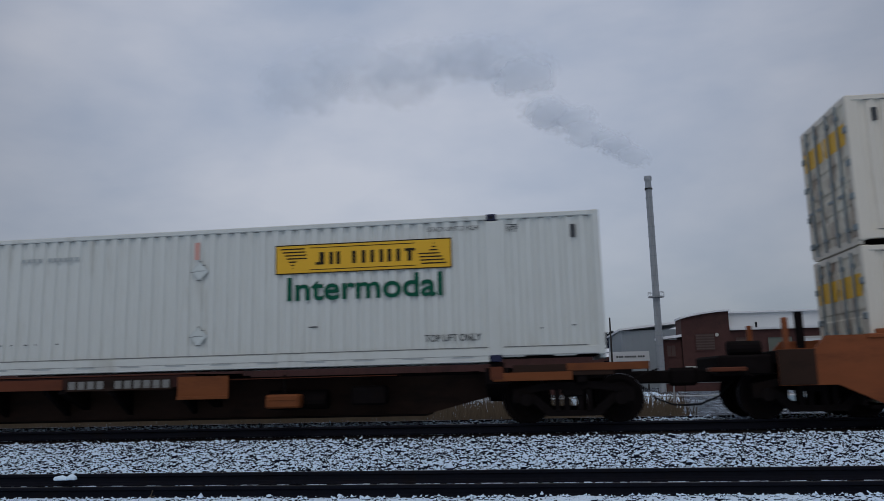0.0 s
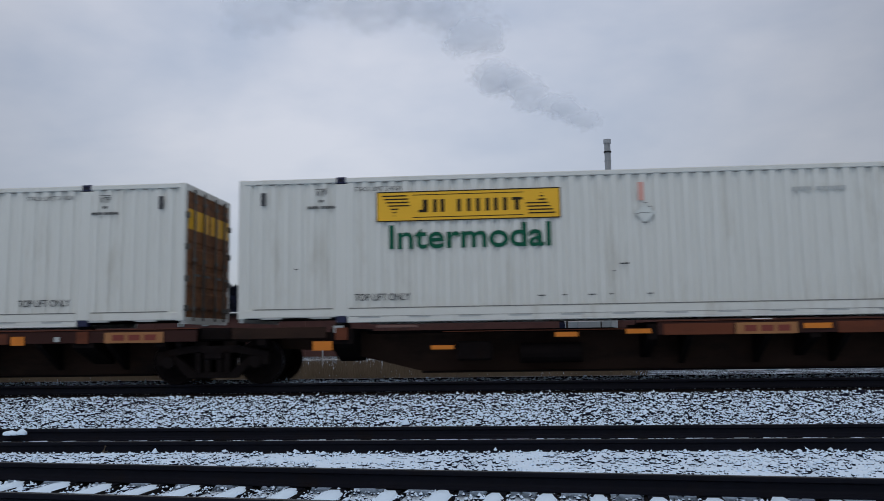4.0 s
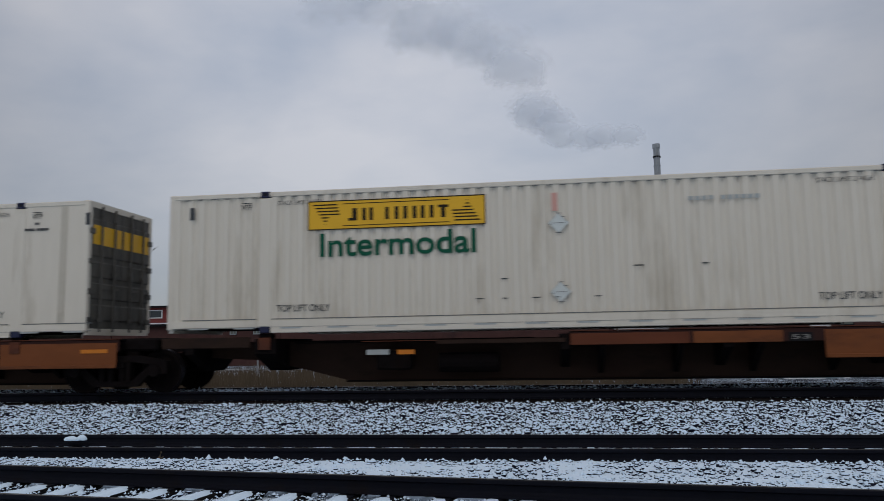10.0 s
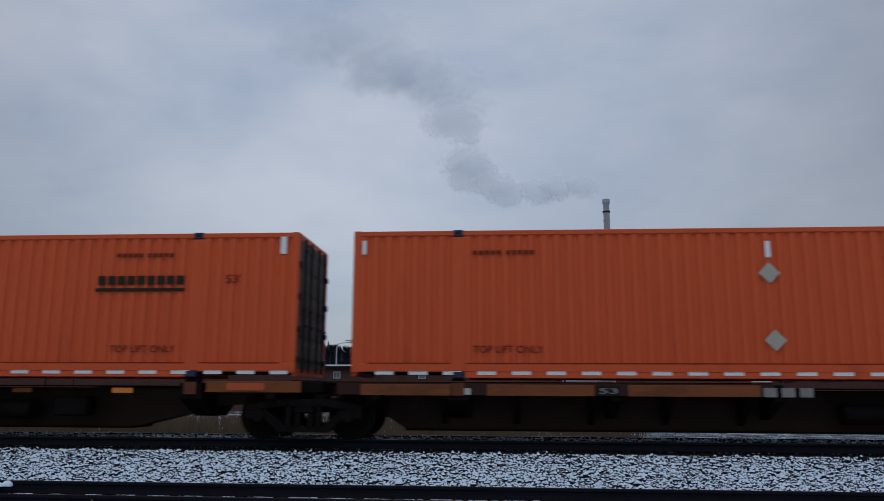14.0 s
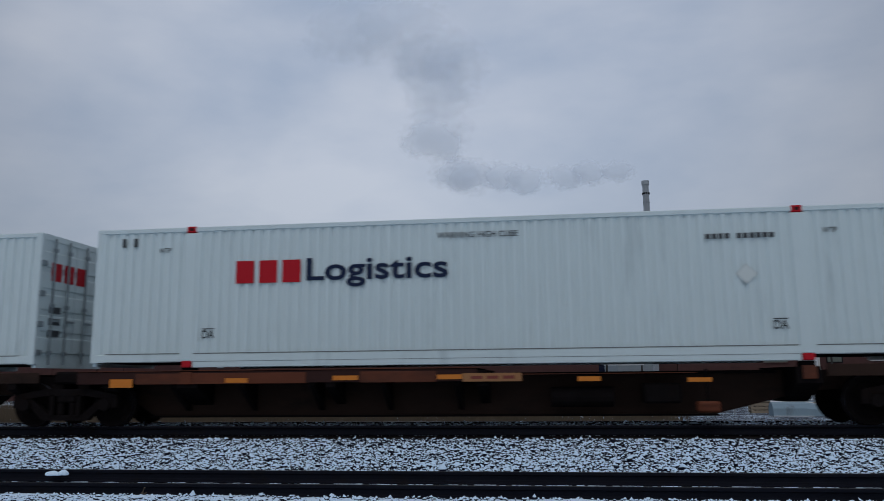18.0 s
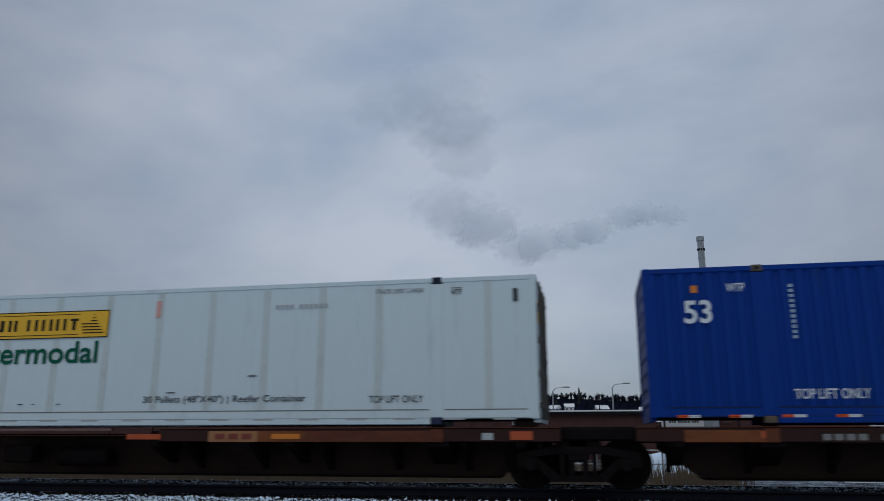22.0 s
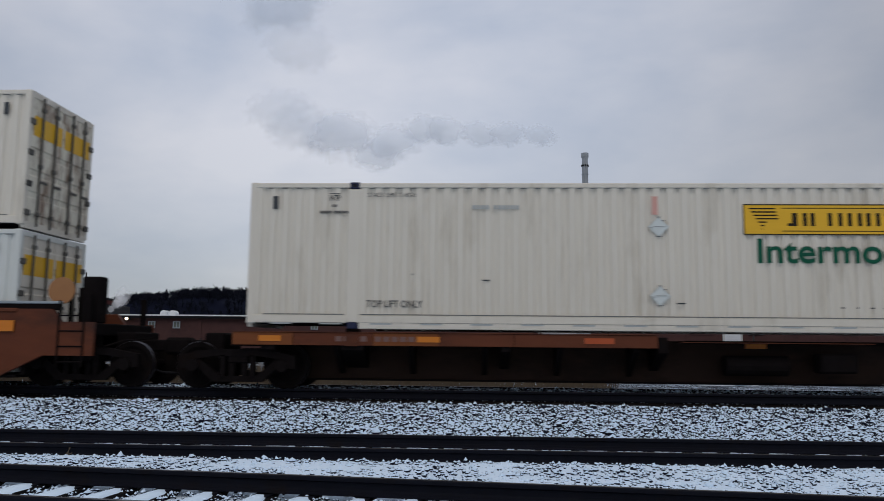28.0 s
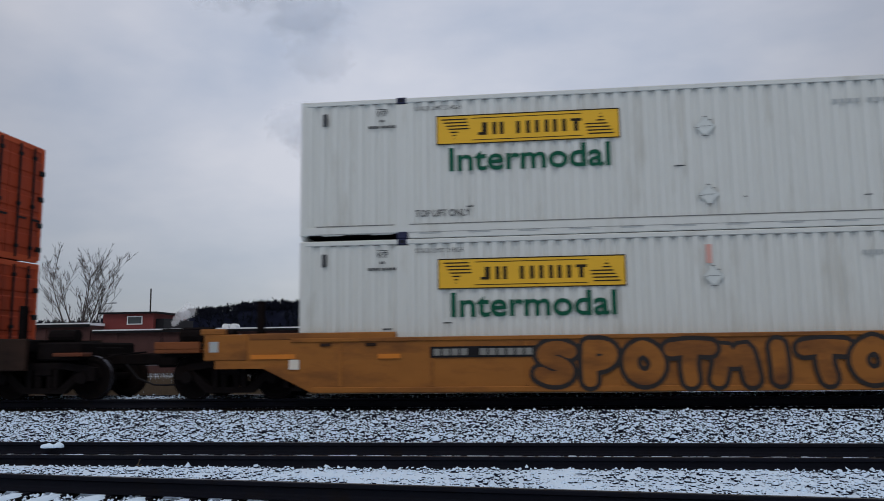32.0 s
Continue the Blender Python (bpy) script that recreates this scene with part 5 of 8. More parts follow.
def badge_box(paint, x, wide, two_line=False, label=""):
    c = box_container(paint, label, pitch=0.21, cast=TAN, end_paint=paint, end_steel=paint)
    up = 0.0 if paint is BLUE else 0.15
    hex_badge(c, x, 1.86 + up, 0.5 if paint is BLUE else 0.44, WLETTER)
    x0 = x + (0.42 if two_line else 0.62)
    if two_line:
        block_word(c, x0, x0 + 2.75, 1.86 + up, 2.12 + up, 10, WLETTER)
        letters("WORLDWIDE INC.", x0, x0 + 2.7, 1.66 + up, 1.78 + up, Y, WLETTER, c)
    else:
        block_word(c, x0, x0 + wide, 1.70 + up, 2.03 + up, 10, WLETTER)
    letters("WARNING HIGH CUBE", -0.9, 0.75, 2.52, 2.63, Y, WFAINT, c)
    for e in (-1, 1):
        letters("53'", e * 7.15 - 0.19, e * 7.15 + 0.19, 0.58, 0.82, Y, WDULL, c)
        letters("DA", e * 5.55 - 0.13, e * 5.55 + 0.13, 0.6, 0.76, Y, WFAINT, c)
        bars([1], 0, e * 5.55 - 0.13, e * 5.55 + 0.13, 0.79, 0.805, Y, WFAINT, c)
        letters("WTP", e * 5.55 - 0.13, e * 5.55 + 0.13, 2.5, 2.6, Y, WFAINT, c)
    bars([1, 1, 1, 1, -0.8, 1, 1, 1, 1, 1, 1], 0.35, -7.55, -6.4, 2.35, 2.49, Y, WFAINT, c, "serial_bar")
    for e in (-7.55, -7.3):
        bars([1], 0, e, e + 0.1, 2.58, 2.72, Y, BLACK, c, "tally_mark")
    return c


def red_navy_box(seed):
    c = box_container(COOL, "cool white ribbed freight container with red and navy lettering", pitch=0.21, cast=CRIMSON, end_paint=COOL, end_steel=GREY)
    w = 5.05
    x0 = -5.0
    block_word(c, x0, x0 + 1.37, 1.68, 2.14, 3, CRIMSON)
    letters("Logistics", x0 + 1.48, x0 + 4.36, 1.56, 2.16, Y, NAVYL, c, "navy_word", bold=0.02)
    letters("WARNING HIGH CUBE", -0.85, 0.75, 2.48, 2.6, Y, LETTER, c)
    for e in (-1, 1):
        letters("DA", e * 5.55 - 0.13, e * 5.55 + 0.13, 0.58, 0.74, Y, LETTER, c)
        bars([1], 0, e * 5.55 - 0.13, e * 5.55 + 0.13, 0.76, 0.78, Y, LETTER, c)
        letters("WTP", e * 6.55 - 0.13, e * 6.55 + 0.13, 2.36, 2.46, Y, LETTER, c)
    bars([1, 1, 1, 1, -0.8, 1, 1, 1, 1, 1, 1], 0.35, 4.3, 5.55, 2.3, 2.4, Y, LETTER, c, "serial_bar")
    placard(c, 5.0, 1.62, 0.2, PLACARD, GHOST)
    bars([1], 0.2, -7.5, -7.42, 2.5, 2.68, Y, LETTER, c, "tally_mark")
    bars([1], 0.2, -7.25, -7.17, 2.5, 2.68, Y, LETTER, c, "tally_mark")
    # lettering on the doors
    for y, m in ((-0.9, CRIMSON), (-0.45, CRIMSON), (0.0, CRIMSON)):
        part("door_block", Geo().box(L53 / 2 + 0.001, L53 / 2 + 0.004, y, y + 0.36, 1.9, 2.3), m, c)
    for z in (1.2, 0.95, 0.7):
        part("door_notice", Geo().box(L53 / 2 + 0.001, L53 / 2 + 0.004, -0.9, -0.5, z, z + 0.14), LETTER, c)
    return c


def orange_box(kind, label, ends=None):
    c = box_container(ORANGE if kind == "plain" else REDOR, label, pitch=0.25, cast=CASTING if kind != "diamond" else REDOR, end_paint=ends or (BLACKEND if kind == "plain" else REDOR), end_steel=BLACK)
    if kind == "diamond":
        placard(c, -7.2, 1.55, 0.27, CLAD, LETTER)
        for x in (-5.2, -4.4):
            bars([1], 0, x, x + 0.09, 1.6, 2.5, Y, SIGNK, c, "faded_mark")
        bars([1, 1, 1, 1, 1, 1, 1], 0.3, -5.1, -4.2, 0.4, 0.52, Y, SIGNK, c)
        part("side_ladder_panel", Geo().box(-6.35, -5.85, Y - 0.01, Y + 0.006, 0.3, 2.75), REDOR, c)
        for x in (5.2, 7.2):
            bars([1, 1], 0.3, x, x + 0.35, 2.3, 2.7, Y, SIGNK, c)
    else:
        block_word(c, 3.95, 5.75, 1.84, 2.02, 9, SIGNK)
        bars([1], 0, 3.9, 5.77, 1.70, 1.77, Y, SIGNK, c, "underline")
        letters("53'", 6.6, 6.9, 1.86, 2.04, Y, DARKRED, c)
        bars([1], 0, -0.1, 0.0, 2.3, 2.62, Y, WLETTER, c, "white_mark")
        placard(c, -0.05, 2.0, 0.2, OLDPLAC, FAINT)
        placard(c, -0.02, 0.72, 0.2, OLDPLAC, FAINT)
        for x in (-5.7, 4.3):
            letters("TOP LIFT ONLY", x, x + 1.35, 0.48, 0.62, Y, DARKRED, c)
            bars([1, 1, 1, 1, 1, -0.4, 1, 1, 1, 1, 1], 0.3, x, x + 1.2, 2.4, 2.48, Y, DARKRED, c)
        bars([1], 0, -7.9, -7.82, 2.42, 2.7, Y, WLETTER, c, "white_mark")
        bars([1], 0, 7.7, 7.82, 2.45, 2.8, Y, WLETTER, c, "white_mark")
    part("edge_tape", cached("reflective_strips", lambda: strips(-7.6, 7.6, 0.66, 0.36, 0.06, 0.13)), WLETTER, c, kind="stuff")
    return c


def speed_line_box():
    c = box_container(NAVY, "deep blue freight container with orange ends and a two-colour name", pitch=0.27, cast=REED, end_paint=INK, end_steel=GREY, corner=ORANGE)
    for e in (-1, 1):
        part("orange_edge", Geo().box(min(e * 7.86, e * 8.07), max(e * 7.86, e * 8.07), -W2 - 0.004, -W2 + 0.01, 0.12, 2.86), ORANGEL, c)
    block_word(c, -2.66, -0.5, 1.28, 1.66, 5, ORANGEL)
    block_word(c, -0.42, 3.3, 1.28, 1.72, 10, WLETTER)
    letters("53", -7.1, -6.63, 1.9, 2.3, Y, WLETTER, c, bold=0.02)
    part("notice", Geo().box(-7.1, -6.6, Y - 0.001, Y + 0.003, 1.42, 1.78), PLACARD, c)
    part("notice", Geo().box(-0.17, 0.31, Y - 0.001, Y + 0.003, 2.33, 2.6), PLACARD, c)
    part("notice", Geo().box(-6.9, -6.66, Y - 0.001, Y + 0.003, 0.5, 0.7), REFL, c)
    placard(c, -5.03, 2.13, 0.34, PLACARD, ORANGEL)
    ring = [(-5.03 + 0.13 * math.cos(a), Y - 0.006, 2.13 + 0.15 * math.sin(a)) for a in np.linspace(0, 2 * math.pi, 15)]
    part("emblem_ring", Geo().tube(ring, 0.022, 5), NAVYL, c)
    for i in range(8):
        z = 1.80 + 0.09 * i
        bars([1], 0, -4.86 + 0.02 * abs(i - 3.5), -3.74 - 0.05 * abs(i - 3.5), z, z + 0.045, Y, WLETTER, c, "speed_line")
    for e in (-1, 1):
        letters("DA", e * 5.3 - 0.14, e * 5.3 + 0.14, 0.52, 0.72, Y, WLETTER, c)
    bars([1, 1, 1, 1, -0.8, 1, 1, 1, 1, 1, 1], 0.35, 5.0, 6.5, 2.3, 2.46, Y, WLETTER, c, "serial_bar")
    for z in (2.1, 1.55, 0.95, 0.4):
        for y in (-0.9, 0.4):
            part("door_notice", Geo().box(L53 / 2 + 0.001, L53 / 2 + 0.004, y, y + 0.36, z, z + 0.3), PLACARD, c)
    return c


def framed_emblem_box():
    c = box_container(ROYAL, "royal blue ribbed freight container with a framed white emblem", pitch=0.27, cast=REED, end_paint=INK, end_steel=GREY)
    fx0, fx1, fz0, fz1 = 3.55, 5.65, 1.58, 2.53
    f = Geo()
    t = 0.04
    f.box(fx0, fx1, Y, Y + 0.003, fz0, fz0 + t).box(fx0, fx1, Y, Y + 0.003, fz1 - t, fz1).box(fx0, fx0 + t, Y, Y + 0.003, fz0 + t, fz1 - t).box(fx1 - t, fx1, Y, Y + 0.003, fz0 + t, fz1 - t)
    part("emblem_frame", f, WLETTER, c)
    arc = Geo()
    for i in range(16):
        a, b = radians(-45 + 11 * i), radians(-45 + 11 * (i + 1))
        w0, w1 = 0.10 * (1 - i / 17), 0.10 * (1 - (i + 1) / 17)
        P = lambda q, rr: (4.8 + rr * 0.62 * math.cos(q), Y, 2.06 + rr * 0.38 * math.sin(q))
        arc.add([P(a, 1), P(b, 1), P(b, 1 - 2.5 * w1), P(a, 1 - 2.5 * w0)], [(0, 1, 2, 3)])
    part("emblem_arc", arc, WLETTER, c)
    block_word(c, fx0 + 0.25, fx0 + 1.0, 2.10, 2.35, 3, WLETTER)
    letters("Logistics", fx0 + 0.2, fx0 + 1.62, 1.71, 2.01, Y, WLETTER, c, bold=0.02)
    letters("53", -7.35, -6.85, 1.82, 2.26, Y, WLETTER, c, bold=0.02)
    placard(c, -0.05, 2.05, 0.22)
    for x in (-5.55, 4.45):
        letters("TOP LIFT ONLY", x, x + 1.25, 0.42, 0.6, Y, WLETTER, c)
    for e in (-1, 1):
        letters("WTP", e * 6.4 - 0.16, e * 6.4 + 0.16, 2.4, 2.56, Y, WLETTER, c)
    part("notice", Geo().box(-7.2, -7.08, Y - 0.001, Y + 0.003, 2.4, 2.54), REFL, c)
    col = Geo()
    for z in np.arange(1.5, 2.5, 0.095):
        col.box(-5.47, -5.40, Y - 0.001, Y + 0.003, z, z + 0.06)
    part("serial_bar", col, WFAINT, c, kind="stuff")
    part("edge_tape", cached("red_strips", lambda: strips(-7.6, 7.6, 0.9, 0.2, 0.1, 0.15)), ORANGEL, c, kind="stuff")
    part("edge_tape", cached("white_strips", lambda: strips(-7.4, 7.6, 0.9, 0.2, 0.1, 0.15)), WLETTER, c, kind="stuff")
    return c


def grey_box():
    c = box_container(GREY, "plain grey ribbed freight container with white markings", pitch=0.21, cast=FAINT, end_paint=BLACKEND, end_steel=BLACK)
    letters("WARNING HIGH CUBE", -0.9, 0.75, 2.52, 2.63, Y, WLETTER, c)
    for e in (-1, 1):
        letters("53'", e * 7.15 - 0.19, e * 7.15 + 0.19, 0.58, 0.80, Y, WLETTER, c)
        letters("DA", e * 5.55 - 0.13, e * 5.55 + 0.13, 0.6, 0.78, Y, WLETTER, c)
        letters("WTP", e * 5.55 - 0.13, e * 5.55 + 0.13, 2.5, 2.6, Y, WLETTER, c)
    bars([1, 1, 1, 1, -0.8, 1, 1, 1, 1, 1, 1], 0.35, -7.5, -6.35, 2.3, 2.46, Y, WLETTER, c, "serial_bar")
    return c


def dark_emblem_box():
    c = box_container(INK, "dark navy freight container with a white diamond emblem", pitch=0.24, cast=CREAM, corner=CREAM, end_paint=INK, end_steel=GREY)
    block_word(c, -5.0, -3.25, 1.73, 2.05, 5, WLETTER)
    for q in range(4):
        a = math.pi / 2 * q
        for b in (-0.22, 0.22):
            d = Vector((math.cos(a + b), math.sin(a + b))) * 0.27
            g = Geo().prism([(d.x - 0.12, d.y), (d.x, d.y - 0.12), (d.x + 0.12, d.y), (d.x, d.y + 0.12)], "y", -0.002, 0.002)
            part("emblem_piece", g, WLETTER, c, at=pose(-2.9, Y, 1.91))
    bars([1, 1, 1, 1, -0.8, 1, 1, 1, 1, 1, 1], 0.35, -5.3, -4.1, 2.36, 2.5, Y, WLETTER, c, "serial_bar")
    for e in (-1, 1):
        letters("WTP", e * 6.55 - 0.16, e * 6.55 + 0.16, 2.36, 2.54, Y, WLETTER, c)
        bars([1], 0, e * 7.5 - 0.06, e * 7.5 + 0.06, 2.4, 2.65, Y, WLETTER, c, "tally_mark")
    for y in (-0.9, 0.1):
        part("door_notice", Geo().box(L53 / 2 + 0.001, L53 / 2 + 0.004, y, y + 0.6, 1.5, 1.66), WLETTER, c)
    return c


def twenty_foot_box(patch):
    c = box_container(PALE, "weathered pale blue twenty-foot container with rusty corner posts", L=L20, pitch=0.26, cast=OLDRUST, corner=OLDRUST if patch else PALE, end_paint=PALE, end_steel=GREY, rail=0.16, h=2.591, door=-1)
    part("emblem", Geo().box(-2.55, -2.25, Y - 0.001, Y + 0.003, 1.92, 2.2), mat("sky_blue_emblem", (0.10, 0.40, 0.60), 0.5), c)
    star = Geo()
    for i in range(7):
        a = 2 * math.pi * i / 7
        d, n = Vector((math.cos(a), math.sin(a))) * 0.12, Vector((-math.sin(a), math.cos(a))) * 0.025
        star.add([(n.x, 0, n.y), (-n.x, 0, -n.y), (d.x, 0, d.y)], [(0, 1, 2)])
    part("emblem_star", star, WLETTER, c, at=pose(-2.4, Y - 0.004, 2.06))
    block_word(c, -2.15, -0.95, 1.97, 2.13, 6, NAVYL)
    block_word(c, -0.85, -0.15, 1.97, 2.13, 4, NAVYL)
    for k, z in enumerate((2.3, 2.2, 2.1)):
        bars([1, 1, -0.6, 1, 1, 1], 0.3, 1.9, 2.45 - 0.1 * k, z, z + 0.06, Y, LETTER, c, "serial_bar")
    if patch:
        part("patch", Geo().box(1.2, 1.9, Y - 0.001, Y + 0.003, 1.5, 1.86), GREY, c)
    r = random.Random(patch)
    for k in range(9):
        x, z = r.uniform(-2.7, 2.7), r.uniform(0.3, 1.2)
        bars([1], 0, x, x + r.uniform(0.05, 0.16), z, z + 0.02, Y, SIGNK, c, "scuff")
    for x in (-1.1, 1.0):
        part("fork_pocket", Geo().box(x - 0.2, x + 0.2, -W2 - 0.002, -W2 + 0.02, 0.02, 0.13), BLACK, c)
    return c


def reefer(c, end, mirror=False, L=15.6):
    """Cooling unit in an open frame at the nose of a refrigerated container."""
    X = end * L / 2
    u = part("cooling_unit", Geo().chamfer(min(X, X + end * 0.5), max(X, X + end * 0.5), -0.85, 0.95, 0.35, 2.6, 0.06), UNIT, c)
    part("fan_opening", Geo().tube([(X + end * 0.5, 0, 2.0), (X + end * 0.52, 0, 2.0)], 0.36, 20), BLACK, u)
    part("grille", Geo().box(min(X + end * 0.5, X + end * 0.51), max(X + end * 0.5, X + end * 0.51), -0.6, 0.6, 0.6, 1.3), BLACK, u)
    part("side_vent", Geo().box(min(X + end * 0.05, X + end * 0.4), max(X + end * 0.05, X + end * 0.4), -0.87, -0.85, 1.2, 2.3), BLACK, u)
    for y in (-W2 + 0.06, W2 - 0.06):
        f = Geo()
        f.box(min(X + end * 0.5, X + end * 0.6), max(X + end * 0.5, X + end * 0.6), y - 0.06, y + 0.06, 0.0, HC)
        f.box(min(X, X + end * 0.5), max(X, X + end * 0.5), y - 0.05, y + 0.05, HC - 0.12, HC)
        f.box(min(X, X + end * 0.5), max(X, X + end * 0.5), y - 0.05, y + 0.05, 0, 0.14)
        f.box(min(X, X + end * 0.5), max(X, X + end * 0.5), y - 0.03, y + 0.03, 1.0, 1.08).box(min(X, X + end * 0.5), max(X, X + end * 0.5), y - 0.03, y + 0.03, 1.95, 2.03)
        part("frame_side", f, GREYCLAD if end < 0 and mirror else CLAD, c)
    part("frame_bar", Geo().box(min(X + end * 0.52, X + end * 0.6), max(X + end * 0.52, X + end * 0.6), -W2 + 0.12, W2 - 0.12, HC - 0.12, HC), GREYCLAD, c)

# ---- railcars ----
R_WHEEL, AXLE = 0.457, 0.89
AXLES = []  # (wheelset, x at 0 s, its pose on the truck)


def wheel_geo():
    g = Geo()
    prof = [(0.0, 0.09), (0.09, 0.09), (0.10, 0.03), (0.30, 0.012), (0.36, 0.045), (R_WHEEL - 0.02, 0.05), (R_WHEEL, 0.045), (R_WHEEL + 0.0, -0.05), (R_WHEEL + 0.028, -0.06), (R_WHEEL + 0.026, -0.085), (0.36, -0.085), (0.30, -0.03), (0.10, -0.05), (0.0, -0.05)]
    n = 28
    v = [(r * math.cos(2 * math.pi * k / n), -w, r * math.sin(2 * math.pi * k / n)) for r, w in prof for k in range(n)]
    f = [(i * n + k, i * n + (k + 1) % n, (i + 1) * n + (k + 1) % n, (i + 1) * n + k) for i in range(len(prof) - 1) for k in range(n)]
    g.add(v, f)
    for k in range(6):
        a = 2 * math.pi * k / 6
        g.tube([(0.2 * math.cos(a), -0.02, 0.2 * math.sin(a)), (0.2 * math.cos(a), -0.06, 0.2 * math.sin(a))], 0.03, 6)
    return g


def tread_geo():
    """The polished band where the wheel runs on the rail."""
    n, prof = 32, [(R_WHEEL - 0.006, -0.050), (R_WHEEL + 0.004, -0.036), (R_WHEEL + 0.005, 0.03)]
    g = Geo()
    v = [(r * math.cos(2 * math.pi * k / n), w, r * math.sin(2 * math.pi * k / n)) for r, w in prof for k in range(n)]
    g.add(v, [(i * n + k, i * n + (k + 1) % n, (i + 1) * n + (k + 1) % n, (i + 1) * n + k) for i in range(len(prof) - 1) for k in range(n)])
    g.smooth = True
    return g


def side_frame_geo(s):
    y0, y1 = s * 1.02 - 0.09, s * 1.02 + 0.09
    g = Geo()
    g.prism([(-1.15, 0.40), (-1.15, 0.66), (-0.5, 0.78), (0.5, 0.78), (1.15, 0.66), (1.15, 0.40), (0.98, 0.40), (0.98, 0.56), (0.46, 0.64), (-0.46, 0.64), (-0.98, 0.56), (-0.98, 0.40)], "y", y0, y1)
    g.prism([(-0.95, 0.57), (-0.78, 0.6), (-0.36, 0.25), (0.36, 0.25), (0.78, 0.6), (0.95, 0.57), (0.5, 0.14), (-0.5, 0.14)], "y", y0 + 0.02, y1 - 0.02)
    g.box(-0.34, -0.25, y0, y1, 0.24, 0.66).box(0.25, 0.34, y0, y1, 0.24, 0.66)
    return g


def truck(x, z):
    """Two-axle railway truck."""
    t = root("railcar_truck", "black two-axle railcar truck with spoked-off cast side frames", "railcar truck", "trucks under the train")
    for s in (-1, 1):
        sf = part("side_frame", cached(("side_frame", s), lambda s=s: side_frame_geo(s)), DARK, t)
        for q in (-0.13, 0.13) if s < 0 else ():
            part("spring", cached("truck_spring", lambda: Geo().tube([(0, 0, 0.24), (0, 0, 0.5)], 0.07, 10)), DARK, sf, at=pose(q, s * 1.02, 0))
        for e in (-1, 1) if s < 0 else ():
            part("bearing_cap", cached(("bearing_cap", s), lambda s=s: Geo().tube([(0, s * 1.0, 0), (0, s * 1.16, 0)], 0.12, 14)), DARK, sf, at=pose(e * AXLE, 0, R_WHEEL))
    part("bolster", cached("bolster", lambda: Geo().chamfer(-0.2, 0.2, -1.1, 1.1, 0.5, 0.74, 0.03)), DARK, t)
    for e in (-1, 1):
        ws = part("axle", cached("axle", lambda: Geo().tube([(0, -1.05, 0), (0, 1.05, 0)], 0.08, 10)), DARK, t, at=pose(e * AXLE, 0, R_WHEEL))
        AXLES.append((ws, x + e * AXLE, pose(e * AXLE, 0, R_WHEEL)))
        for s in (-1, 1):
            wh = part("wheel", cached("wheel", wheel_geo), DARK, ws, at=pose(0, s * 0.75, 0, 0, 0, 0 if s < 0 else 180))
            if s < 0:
                part("tread", cached("wheel_tread", tread_geo), TREAD, wh, "polished steel tread")
    TRAIN.append((t, x, z))
    return t


def reflector(c, x, z, y=-1.262, w=0.46, h=0.11, material=None, name="reflector"):
    part(name, cached(("reflector", w, h), lambda: Geo().box(-w / 2, w / 2, -0.004, 0.004, -h / 2, h / 2)), material or REFL, c, at=pose(x, y, z))


